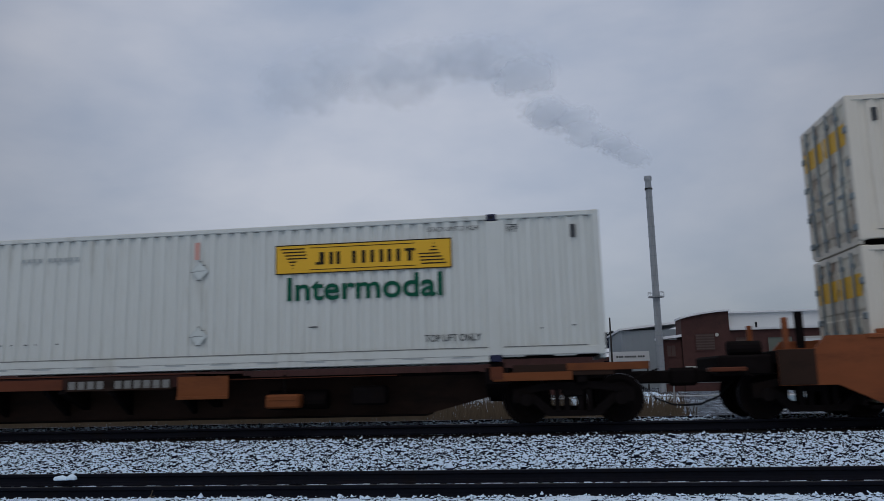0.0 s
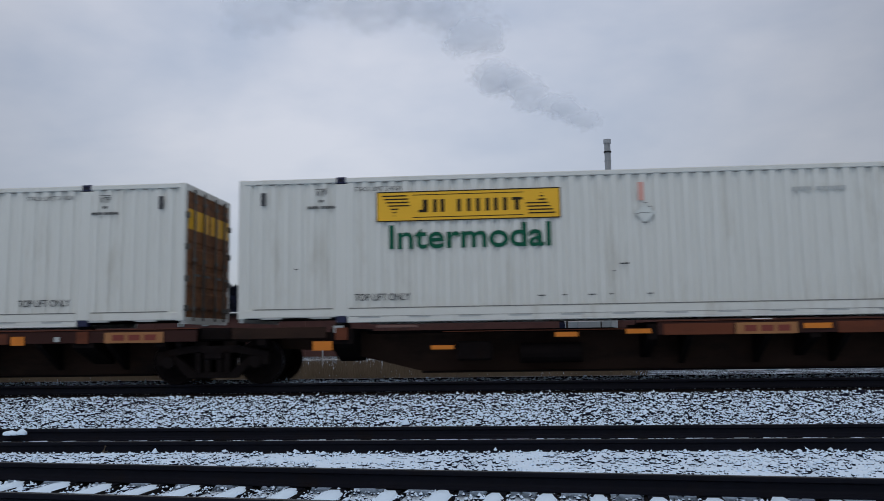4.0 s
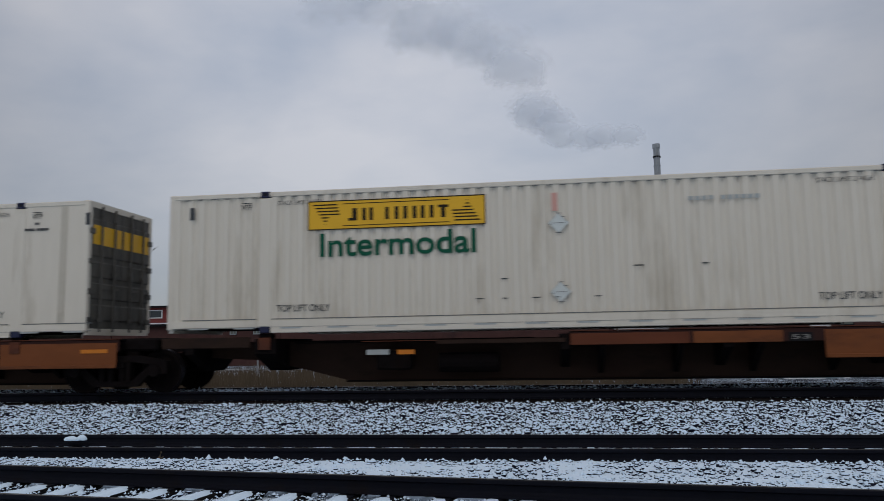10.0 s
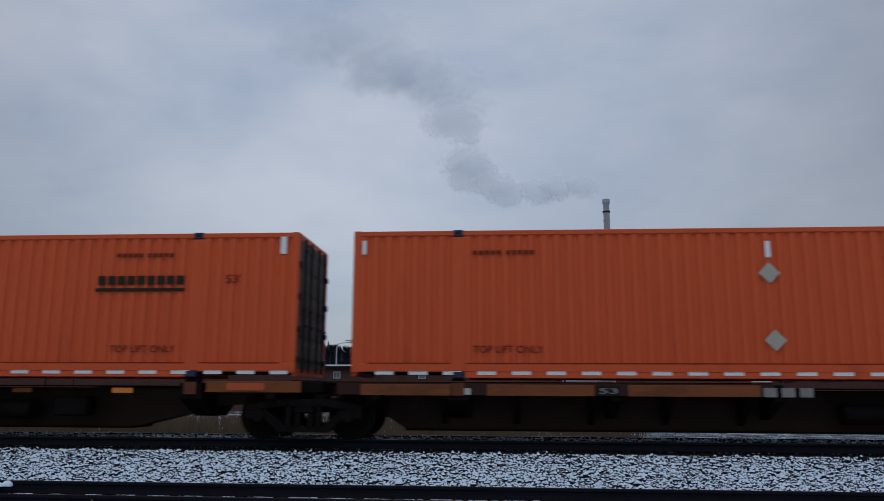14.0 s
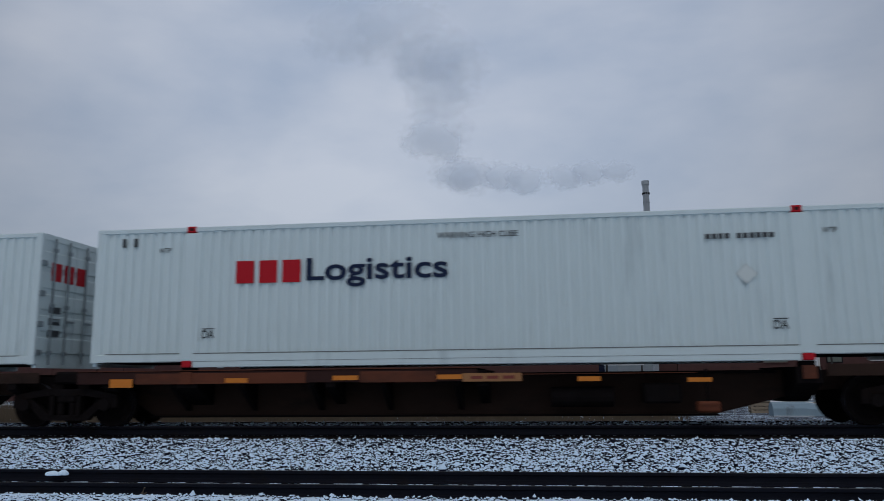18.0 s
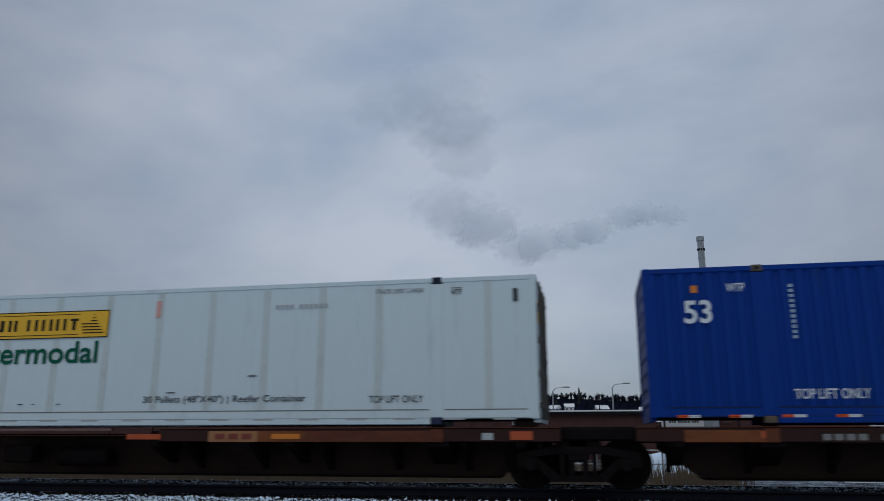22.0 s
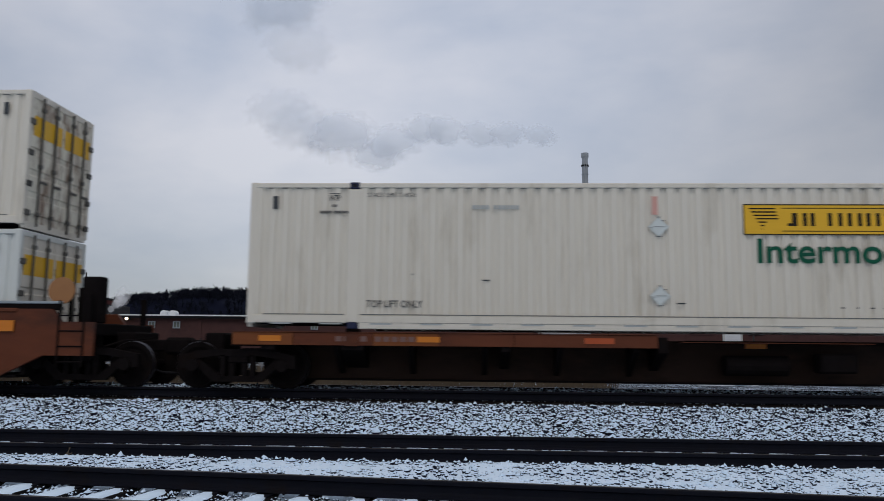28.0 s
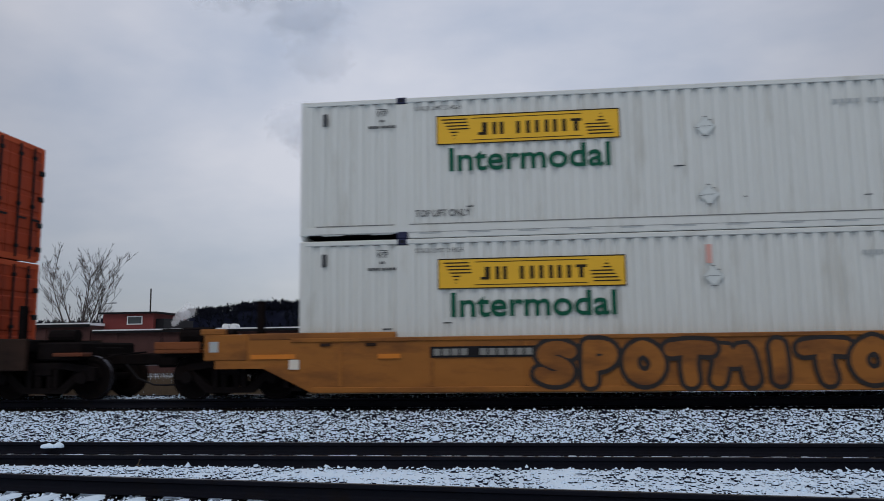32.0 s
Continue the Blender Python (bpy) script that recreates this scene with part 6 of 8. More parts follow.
def car_trim(c, rows):
    """What sits on the near side of a platform. rows: kind, from, to along the car, and bottom and top where they are not the usual ones."""
    names = {"O": OCHRE, "B": BROWN2, "D": BROWN, "U": RUSTOR}
    for row in rows:
        kind, a, b = row[:3]
        z0, z1 = row[3:] if len(row) > 3 else (0.86, 1.075)
        m, zc = (a + b) / 2, (z0 + z1) / 2
        if kind in names:
            plate = part("side_plate", Geo().chamfer(a, b, -1.268, -1.256, z0, z1, 0.005), names[kind], c)
            if z1 - z0 > 0.3:
                part("plate_lip", Geo().chamfer(a, b, -1.30, -1.269, z0 - 0.02, z0 + 0.05, 0.008), names[kind], plate)
        elif kind in ("R", "r"):
            z0, z1 = row[3:] if len(row) > 3 else (0.91, 1.02)
            part("reflector", Geo().box(a, b, -1.278, -1.27, z0, z1), REFL if kind == "R" else REFL2, c)
        elif kind == "T":
            panel = part("name_panel", Geo().chamfer(a, b, -1.276, -1.269, z0, z1, 0.003), TANP, c)
            for q in (0.14, 0.41, 0.68):
                u = a + (b - a) * q
                part("name_block", Geo().box(u, u + (b - a) * 0.2, -1.281, -1.2765, z0 + 0.05, z1 - 0.05), PANELRED, panel)
        elif kind == "W":
            for q in (0.0, 0.36, 0.72):
                u = a + (b - a) * q
                part("name_block", Geo().box(u, u + (b - a) * 0.26, -1.281, -1.27, z0 + 0.02, z1 - 0.03), DULLW, c)
        elif kind in ("53", "139"):
            board = part("number_board", Geo().box(a - 0.05, b + 0.05, -1.276, -1.269, z0, z1), BLACK, c)
            letters(kind, a, b, z0 + 0.04, z1 - 0.04, -1.28, DULLW, board)
        elif kind in ("N", "n"):
            board = part("number_board", Geo().box(a - 0.05, b + 0.05, -1.276, -1.269, z0, z1), BROWN, c)
            ob = bars([1, 1, 1, 1, -0.9, 1, 1, 1, 1, 1, 1], 0.4, a, b, z0 + 0.035, z1 - 0.035, -1.28, DULLW if kind == "N" else DIMRED, c, "number_bar")
        elif kind == "G":
            part("notice_plate", Geo().box(a, b, -1.278, -1.27, z0, z1), FAINT, c)
        elif kind == "P":
            part("walkway_edge", Geo().chamfer(a, b, -1.26, -1.1, 1.085, 1.135, 0.006), DIMRED, c)
        elif kind in ("H", "h"):
            paint = OCHRE if kind == "H" else BROWN2
            box = part("brake_box", Geo().chamfer(a, b, -1.27, -0.95, z0, z1, 0.035), paint, c)
            part("brake_rod", Geo().tube([(m, -1.1, z1), (m, -1.1, 1.06)], 0.025, 7), DARK, box)
            part("lid", Geo().chamfer(a + 0.05, b - 0.05, -1.285, -1.271, zc + 0.02, z1 - 0.03, 0.006), paint, box)


def spine_car(x, half, tall, seed, reach=8.62, trim=None):
    """One platform of a spine car. half: -1 or 1, the end with the wide deck; z = 0 at the rail heads."""
    r = random.Random(seed)
    c = root("spine_car", "rusty brown spine car platform with orange side plates and yellow reflectors", "railcar", "spine car platforms")
    deep = 8.0 if tall else 7.1
    # deep under the deck almost to its end, and drawn up early on the open half
    sill = [(half * u, w) for u, w in ((-7.9, 1.04), (-6.3, 1.02), (0.0, 1.02), (0.05, 1.09), (deep + 0.8, 1.09), (deep + 0.8, 0.72), (deep + 0.65, 0.62), (deep, 0.2), (-4.5, 0.2), (-6.2, 0.62), (-7.9, 0.72))][::half]
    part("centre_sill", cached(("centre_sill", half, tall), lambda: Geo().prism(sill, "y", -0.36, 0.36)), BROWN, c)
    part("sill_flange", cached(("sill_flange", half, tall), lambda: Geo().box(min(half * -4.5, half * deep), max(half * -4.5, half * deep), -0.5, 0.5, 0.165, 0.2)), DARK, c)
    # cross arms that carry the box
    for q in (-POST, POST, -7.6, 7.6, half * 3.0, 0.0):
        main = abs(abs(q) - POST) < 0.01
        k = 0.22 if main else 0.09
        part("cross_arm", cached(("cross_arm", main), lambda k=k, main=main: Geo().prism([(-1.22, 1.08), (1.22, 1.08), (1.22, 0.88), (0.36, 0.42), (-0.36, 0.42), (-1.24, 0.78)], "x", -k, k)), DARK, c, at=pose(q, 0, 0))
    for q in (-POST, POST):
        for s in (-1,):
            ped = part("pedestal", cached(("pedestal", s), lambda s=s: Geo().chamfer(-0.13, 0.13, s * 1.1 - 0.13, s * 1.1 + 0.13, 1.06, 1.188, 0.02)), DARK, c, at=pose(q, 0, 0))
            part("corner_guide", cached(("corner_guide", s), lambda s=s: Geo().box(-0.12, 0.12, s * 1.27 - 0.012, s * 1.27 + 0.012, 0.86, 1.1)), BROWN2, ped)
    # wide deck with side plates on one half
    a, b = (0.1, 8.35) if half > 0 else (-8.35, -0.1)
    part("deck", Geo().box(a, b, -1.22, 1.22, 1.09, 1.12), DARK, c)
    z0, z1 = 0.87, 1.115
    n = 6
    xs = [a + (b - a) * (i + r.uniform(-0.22, 0.22) * (0 < i < n)) / n for i in range(n + 1)]
    for s in (-1, 1):
        for i in range(n if s < 0 and not trim else 0):
            zz0, zz1 = z0, z1
            if tall and ((half > 0 and i >= n // 2) or (half < 0 and i < n // 2)):
                zz0, zz1 = 0.60, 1.13
            m = r.choice((OCHRE, OCHRE, BROWN2, BROWN2, BROWN2, DRED, BROWN))
            sp = part("side_plate", Geo().chamfer(xs[i] + 0.004, xs[i + 1] - 0.004, min(s * 1.23, s * 1.255), max(s * 1.23, s * 1.255), zz0, zz1, 0.006), m, c)
            if zz0 < 0.6:
                part("plate_lip", Geo().box(xs[i], xs[i + 1], min(s * 1.25, s * 1.3), max(s * 1.25, s * 1.3), zz0 - 0.03, zz0 + 0.05), OCHRE, sp)
        part("deck_lip", Geo().box(a, b, min(s * 1.2, s * 1.275), max(s * 1.2, s * 1.275), 1.122, 1.135), BROWN2, c)
        if s > 0 or trim:
            part("side_sill", Geo().chamfer(a, b, min(s * 1.23, s * 1.255), max(s * 1.23, s * 1.255), z0, z1 - 0.005, 0.006), OCHRE if s > 0 else DRED, c)
        for k in range(6 if s < 0 else 0):
            q = a + 0.6 + (b - a - 1.0) * k / 5
            part("gusset", cached(("gusset", s), lambda s=s: Geo().prism([(s * 1.2, 1.08), (s * 1.2, 0.8), (s * 0.4, 0.3), (s * 0.4, 1.08)], "x", -0.05, 0.05)), DARK, c, at=pose(q, 0, 0))
    for k in range(0 if trim else 3):
        q = a + 1.0 + (b - a - 2.0) * (k + r.uniform(-0.2, 0.2)) / 2
        reflector(c, q, 1.0 if not tall else 0.97, material=r.choice((REFL, REFL, REFL2)), w=r.choice((0.44, 0.5, 0.56)))
    o = -half
    for k in range(0 if trim else 2):
        reflector(c, o * (1.8 + 3.1 * k + r.uniform(-0.3, 0.3)), 0.93, y=-0.375 if k == 0 else -1.25, w=0.42, h=0.10)
    part("end_plate", Geo().chamfer(min(o * 6.3, o * 8.2), max(o * 6.3, o * 8.2), -1.25, -1.21, 0.90, 1.12, 0.01), BROWN if trim else r.choice((OCHRE, BROWN2, DRED, BROWN)), c)
    if trim:
        car_trim(c, trim)
    else:
        reflector(c, o * 7.1, 1.01, material=r.choice((REFL, REFL2)), w=0.75, h=0.14)
    # narrow walkway pipe and air tank on the open half
    part("brake_pipe", Geo().tube([(o * 0.6, -0.52, 1.0), (o * 5.6, -0.52, 1.0)], 0.03, 8), DARK, c)
    part("air_tank", Geo().tube([(o * 1.3, -0.72, 0.55), (o * 2.5, -0.72, 0.55)], [0.2, 0.2], 14), DARK, c)
    part("brake_valve", Geo().chamfer(o * 3.4 - 0.35, o * 3.4 + 0.35, -1.0, -0.6, 0.42, 0.8, 0.04), DARK, c)
    part("tread_grating", Geo().box(min(o * 0.4, o * 4.0), max(o * 0.4, o * 4.0), -1.15, -0.6, 0.985, 1.0), BROWN2, c)
    # end sills over the trucks
    for e in (-1, 1):
        part("end_sill", cached(("end_sill", e, reach), lambda e=e: Geo().prism([(e * 7.7, -0.9), (e * reach, -0.5), (e * reach, 0.5), (e * 7.7, 0.9)], "z", 0.84, 1.04)), DARK, c)
    if not trim and r.random() < 0.55:
        q = half * (5.6 + r.uniform(-0.2, 0.2))
        bars([1, 1, 1, 1, -0.6, 1, 1, 1, 1, 1, 1], 0.4, q - 0.8, q + 0.9, 0.95, 1.05, -1.262, DIMRED, c, "number_bar")
    if not trim and r.random() < 0.6:
        q2 = half * 2.7
        part("number_board", Geo().box(q2 - 0.26, q2 + 0.26, -1.262, -1.256, 0.89, 1.1), DRED, c)
        letters("53", q2 - 0.15, q2 + 0.15, 0.93, 1.06, -1.266, FAINT, c)
    if not tall or trim:
        TRAIN.append((c, x, T3_Z))
        return c
    q3 = half * 6.6
    part("mark_panel", Geo().box(q3 - 0.7, q3 + 0.7, -1.263, -1.258, 0.88, 1.11), OCHRE, c)
    for q in (-0.5, -0.15, 0.2):
        bars([1], 0, q3 + q, q3 + q + 0.28, 0.92, 1.07, -1.266, PANELRED, c, "name_block")
    TRAIN.append((c, x, T3_Z))
    return c


def coupler(x, z, reach, stakes=False):
    """Knuckle couplers, drawbars and air hoses between two cars."""
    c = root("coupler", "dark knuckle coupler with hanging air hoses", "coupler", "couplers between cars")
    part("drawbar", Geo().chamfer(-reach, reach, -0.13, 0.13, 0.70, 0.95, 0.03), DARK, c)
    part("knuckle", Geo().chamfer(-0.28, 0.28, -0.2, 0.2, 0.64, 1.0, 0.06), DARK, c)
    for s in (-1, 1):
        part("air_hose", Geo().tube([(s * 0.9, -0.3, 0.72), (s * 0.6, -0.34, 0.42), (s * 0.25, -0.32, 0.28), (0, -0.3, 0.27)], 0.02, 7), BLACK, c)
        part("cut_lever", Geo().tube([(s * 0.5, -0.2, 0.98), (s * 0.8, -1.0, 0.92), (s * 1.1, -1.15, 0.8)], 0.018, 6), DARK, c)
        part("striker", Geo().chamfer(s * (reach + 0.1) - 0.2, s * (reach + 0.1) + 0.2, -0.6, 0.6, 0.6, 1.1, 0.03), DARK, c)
        if stakes:
            part("stake", cached("coupler_stake", lambda: Geo().box(-0.05, 0.05, -0.05, 0.05, 0.95, 1.82).chamfer(-0.07, 0.07, -0.07, 0.07, 1.82, 1.9, 0.02)), DARK, c, at=pose(s * (reach + 0.05), -0.95, 0))
    TRAIN.append((c, x, z))
    return c


STROKES = {
    "S": [[(0.88, 0.80), (0.62, 0.93), (0.30, 0.86), (0.20, 0.68), (0.40, 0.54), (0.70, 0.44), (0.82, 0.26), (0.62, 0.10), (0.32, 0.10), (0.10, 0.22)]],
    "P": [[(0.24, 0.04), (0.22, 0.5), (0.26, 0.92)], [(0.26, 0.90), (0.62, 0.92), (0.84, 0.74), (0.66, 0.50), (0.28, 0.44)]],
    "O": [[(0.5, 0.92), (0.22, 0.78), (0.14, 0.48), (0.26, 0.18), (0.52, 0.08), (0.78, 0.2), (0.88, 0.5), (0.76, 0.8), (0.5, 0.92)]],
    "T": [[(0.04, 0.82), (0.5, 0.88), (0.98, 0.84)], [(0.52, 0.86), (0.48, 0.45), (0.54, 0.05)]],
    "M": [[(0.10, 0.05), (0.20, 0.5), (0.24, 0.90), (0.50, 0.42), (0.76, 0.90), (0.84, 0.5), (0.92, 0.05)]],
    "I": [[(0.48, 0.06), (0.52, 0.5), (0.5, 0.90)]],
}


def ribbon(g, pts, w, y):
    """A flat spray-painted stroke with round ends and rounded bends, facing the viewer."""
    p = [Vector(q) for q in pts]
    for _ in range(2):
        p = [p[0]] + [q for a, b in zip(p, p[1:]) for q in (a.lerp(b, 0.25), a.lerp(b, 0.75))] + [p[-1]]
    k, n = len(g.v), len(p)
    cap = 7

    def arc(c, d, sign):
        """Half a circle round the end of the stroke."""
        out = []
        for i in range(1, cap):
            a = math.pi * i / cap
            out.append(c + w / 2 * (math.cos(a) * Vector((-d.y, d.x)) * sign + math.sin(a) * d))
        return out

    left, right = [], []
    for i in range(n):
        d = (p[min(i + 1, n - 1)] - p[max(i - 1, 0)]).normalized()
        left.append(p[i] + w / 2 * Vector((-d.y, d.x)))
        right.append(p[i] - w / 2 * Vector((-d.y, d.x)))
    d0, d1 = (p[0] - p[1]).normalized(), (p[-1] - p[-2]).normalized()
    tail, head = arc(p[0], d0, -1), arc(p[-1], d1, 1)
    g.v += [(q.x, y - 0.0001 * i, q.y) for i, q in enumerate(left)] + [(q.x, y - 0.0001 * i, q.y) for i, q in enumerate(right)]
    g.f += [(k + i, k + n + i, k + n + i + 1, k + i + 1) for i in range(n - 1)]
    m = len(g.v)
    g.v += [(q.x, y, q.y) for q in tail] + [(q.x, y - 0.0001 * n, q.y) for q in head]
    g.f += [tuple([k] + list(range(m, m + cap - 1)) + [k + n]), tuple([k + n - 1] + list(range(m + cap - 1, m + 2 * cap - 2)) + [k + 2 * n - 1])]


def bubble_word(c, word, x0, x1, z0, z1, y):
    """Fat spray-painted letters: a soft black outline round a fill of the car's own colour."""
    r = random.Random(3)
    w = (x1 - x0) / len(word)
    for i, ch in enumerate(word):
        a, lean = x0 + w * i, r.uniform(-0.06, 0.06)
        lo, hi = z0 + 0.14 + r.uniform(0, 0.03), z1 - 0.13 - r.uniform(0, 0.04)
        rim, body = Geo(), Geo()
        for line in STROKES[ch]:
            pts = [(a + w * (0.06 + 0.90 * u) + lean * v + r.uniform(-0.015, 0.015), lo + (hi - lo) * v) for u, v in line]
            ribbon(rim, pts, 0.43, y - 0.006 * (i % 2))
            ribbon(body, pts, 0.26, y - 0.004 - 0.006 * (i % 2))
        part("spray_outline", rim, SPRAY, c)
        part("spray_fill", body, YWELL, c)


def scrawl(c, x0, x1, z, h, seed, material, y=-1.446):
    """One looping line of handwriting in spray paint."""
    r = random.Random(seed)
    pts, u = [], 0.0
    n = int((x1 - x0) / 0.035)
    ph = r.uniform(0, 6)
    for i in range(n):
        u = i / n
        big = 1.0 if math.sin(i * 0.23 + ph) > 0.35 else 0.55
        pts.append((x0 + (x1 - x0) * u + 0.09 * math.sin(i * 0.82 + 1.2), y, z + 0.5 * h * big * math.sin(i * 0.82 + 0.6 * math.sin(i * 0.31 + ph))))
    part("spray_scrawl", Geo().tube(pts, 0.014, 4), material, c)


def span(e, a, b):
    """The two ends of a stretch of the car, in order, on its e end."""
    return min(e * a, e * b), max(e * a, e * b)


def end_post(c, x, y, z0, z1, material):
    p = part("end_post", Geo().chamfer(x - 0.055, x + 0.055, y - 0.05, y + 0.05, z0, z1, 0.01), material, c)
    part("post_cap", Geo().chamfer(x - 0.075, x + 0.075, y - 0.065, y + 0.065, z1, z1 + 0.05, 0.012), DARK, p)


def yellow_end(c, e, paint):
    """Platform over the end truck: side plate, step, posts and the sooty gear between them."""
    side = part("end_plate", Geo().chamfer(*span(e, 9.08, 9.98), -1.44, -1.30, 0.78, 1.30, 0.02).chamfer(*span(e, 9.55, 10.06), -1.44, -1.30, 1.29, 1.41, 0.02), paint, c)
    bars([1], 0, *span(e, 9.68, 9.86), 0.95, 1.16, -1.446, FAINT, side, "sticker")
    part("end_step", Geo().chamfer(*span(e, 10.1, 11.06), -1.36, -0.95, 0.94, 1.02, 0.015).chamfer(*span(e, 10.1, 11.06), -1.36, -1.31, 1.02, 1.17, 0.012), OCHRE, c)
    part("end_sill", Geo().chamfer(*span(e, 9.3, 11.15), -1.0, 1.0, 0.86, 1.14, 0.04), DARK, c)
    part("brake_cylinder", Geo().tube([(e * 9.6, -0.75, 1.27), (e * 10.4, -0.75, 1.27)], 0.16, 14), DARK, c)
    part("air_reservoir", Geo().tube([(e * 10.3, -0.2, 1.3), (e * 11.0, -0.2, 1.3)], 0.2, 14), DARK, c)
    part("grab_iron", Geo().tube([(e * 10.1, -1.37, 1.17), (e * 10.1, -1.37, 1.42), (e * 10.9, -1.37, 1.42), (e * 10.9, -1.37, 1.17)], 0.018, 6), DARK, c)
    if e > 0:
        end_post(c, e * 10.5, -1.12, 1.02, 1.9, DARK)
        end_post(c, e * 11.07, -1.12, 0.9, 1.88, BROWN2)


def red_end(c, e, posts=True):
    """Dark buffer beam with two tall posts past the platform."""
    part("end_sill", Geo().chamfer(*span(e, 9.76, 10.75), -1.1, 1.1, 0.82, 1.2, 0.04), DARK, c)
    part("brake_cylinder", Geo().tube([(e * 9.9, -0.8, 1.32), (e * 10.5, -0.8, 1.32)], 0.15, 14), DARK, c)
    part("sooty_plate", Geo().chamfer(*span(e, 9.12, 9.77), -1.452, -1.425, 0.63, 1.27, 0.01), BROWN, c)
    part("end_step", Geo().chamfer(*span(e, 10.3, 10.95), -1.36, -1.0, 0.9, 0.98, 0.015), BROWN2, c)
    if posts:
        end_post(c, e * 10.92, -1.15, 0.76, 2.05, BROWN2)
        end_post(c, e * 10.35, -0.2, 1.2, 2.02, GREYCLAD)


def spray_piece(c, x0, x1, z0, z1, y):
    """A second, dull red spray-painted piece with black and pale strokes."""
    r = random.Random(8)
    for k, (m, n, w) in enumerate(((PANELRED, 7, 0.17), (SPRAY, 6, 0.09), (FAINT, 2, 0.03))):
        g = Geo()
        for i in range(n):
            x = x0 + (x1 - x0) * (i + 0.5) / n
            a = (x + r.uniform(-0.1, 0.1), z1 - r.uniform(0.08, 0.14))
            b = (x + r.uniform(-0.16, 0.16), (z0 + z1) / 2)
            d = (x + r.uniform(-0.05, 0.25), z0 + r.uniform(0.08, 0.3))
            ribbon(g, [a, b, d], w, y - 0.004 * k - 0.0004 * i)
        if k == 0:
            ribbon(g, [(x0 + 0.1, z1 - 0.09), ((x0 + x1) / 2, z1 - 0.05), (x1 - 0.1, z1 - 0.08)], w, y - 0.003)
        part("spray_stroke", g, m, c)


def well_car(x, paint, style, seed, ends=(1, 1), top=1.53, label=""):
    """Well of a double-stack car; z = 0 at the rail heads. ends: 1 where the well ends in a platform over its own truck."""
    r = random.Random(seed)
    c = root("well_car", label, "railcar", "double-stack well cars")
    lo, e0, e1 = 0.16, 8.25, 9.75
    pl = [(-7.8, lo), (7.8, lo)]
    pl += [(8.75, 0.62), (e1, 0.62), (e1, 1.28), (9.1, 1.28), (8.9, top)] if ends[1] else [(8.55, 0.75), (8.75, 0.8), (8.75, 1.2), (8.3, top)]
    pl += [(-8.9, top), (-9.1, 1.28), (-e1, 1.28), (-e1, 0.62), (-8.75, 0.62)] if ends[0] else [(-8.3, top), (-8.75, 1.2), (-8.75, 0.8), (-8.55, 0.75)]
    for s in (-1, 1):
        part("side_wall", Geo().prism(pl, "y", min(s * 1.33, s * 1.42), max(s * 1.33, s * 1.42)), paint, c)
        part("top_chord", Geo().chamfer(-8.2, 8.2, min(s * 1.32, s * 1.45), max(s * 1.32, s * 1.45), top - 0.07, top + 0.012, 0.015), paint, c)
        part("bottom_chord", Geo().chamfer(-7.76, 7.76, min(s * 1.3, s * 1.44), max(s * 1.3, s * 1.44), lo - 0.02, lo + 0.09, 0.015), paint, c)
        if style != "yellow":
            for q in (-2.95, 0.15, 3.2) if style == "red" else (-6.2, -3.1, 0.0, 3.1, 6.2):
                part("raised_rim", cached(("raised_rim", s, top), lambda s=s: Geo().prism([(-0.95, top + 0.01), (0.95, top + 0.01), (0.85, top + 0.09), (-0.85, top + 0.09)], "y", min(s * 1.33, s * 1.4), max(s * 1.33, s * 1.4))), paint, c, at=pose(q, 0, 0))
        for q in np.arange(-7.2, 7.3, 1.8):
            part("rib", cached(("well_rib", s, top), lambda s=s: Geo().chamfer(-0.035, 0.035, min(s * 1.415, s * 1.436), max(s * 1.415, s * 1.436), lo + 0.1, top - 0.09, 0.008)), paint, c, at=pose(q, 0, 0))
    part("well_floor", Geo().box(-8.2, 8.2, -1.33, 1.33, 0.18, 0.24), DARK, c)
    for e in (-1, 1):
        z1 = 1.26
        X1 = e1 if ends[0 if e < 0 else 1] else 8.75
        part("bulkhead", Geo().box(min(e * 8.28, e * 8.36), max(e * 8.28, e * 8.36), -1.32, 1.32, 0.24, z1), DARK, c)
        dk = part("end_deck", Geo().chamfer(min(e * 8.37, e * X1), max(e * 8.37, e * X1), -1.32, 1.32, z1 - 0.24, z1, 0.02), DARK if style != "yellow" else OCHRE, c)
        for q in (-0.9, 0.0, 0.9):
            part("deck_beam", Geo().box(min(e * 8.4, e * (X1 - 0.1)), max(e * 8.4, e * (X1 - 0.1)), q - 0.1, q + 0.1, 0.72, z1 - 0.24), DARK, dk)
        if style == "red":
            # a thin rail on blocks runs from the guide horn out to the end
            q = 9.05
            part("end_rail", Geo().chamfer(min(e * 6.0, e * q), max(e * 6.0, e * q), -1.40, -1.29, top + 0.10, top + 0.155, 0.012), GREYCLAD, c)
            for a, b in ((6.62, 7.05), (7.45, q - 0.02)):
                part("rail_block", Geo().chamfer(min(e * a, e * b), max(e * a, e * b), -1.39, -1.30, top - 0.02, top + 0.10, 0.012), DARK, c)
            part("raised_rim", Geo().prism([(e * 5.33 - 0.33, top + 0.01), (e * 5.33 + 0.33, top + 0.01), (e * 5.33 + 0.27, top + 0.08), (e * 5.33 - 0.27, top + 0.08)], "y", -1.4, -1.33), paint, c)
        else:
            for q in (e * 7.85, e * 7.0, e * 6.3):
                part("clip", Geo().chamfer(q - 0.16, q + 0.16, -1.34, -1.28, top - 0.01, top + 0.10, 0.02), paint, c)
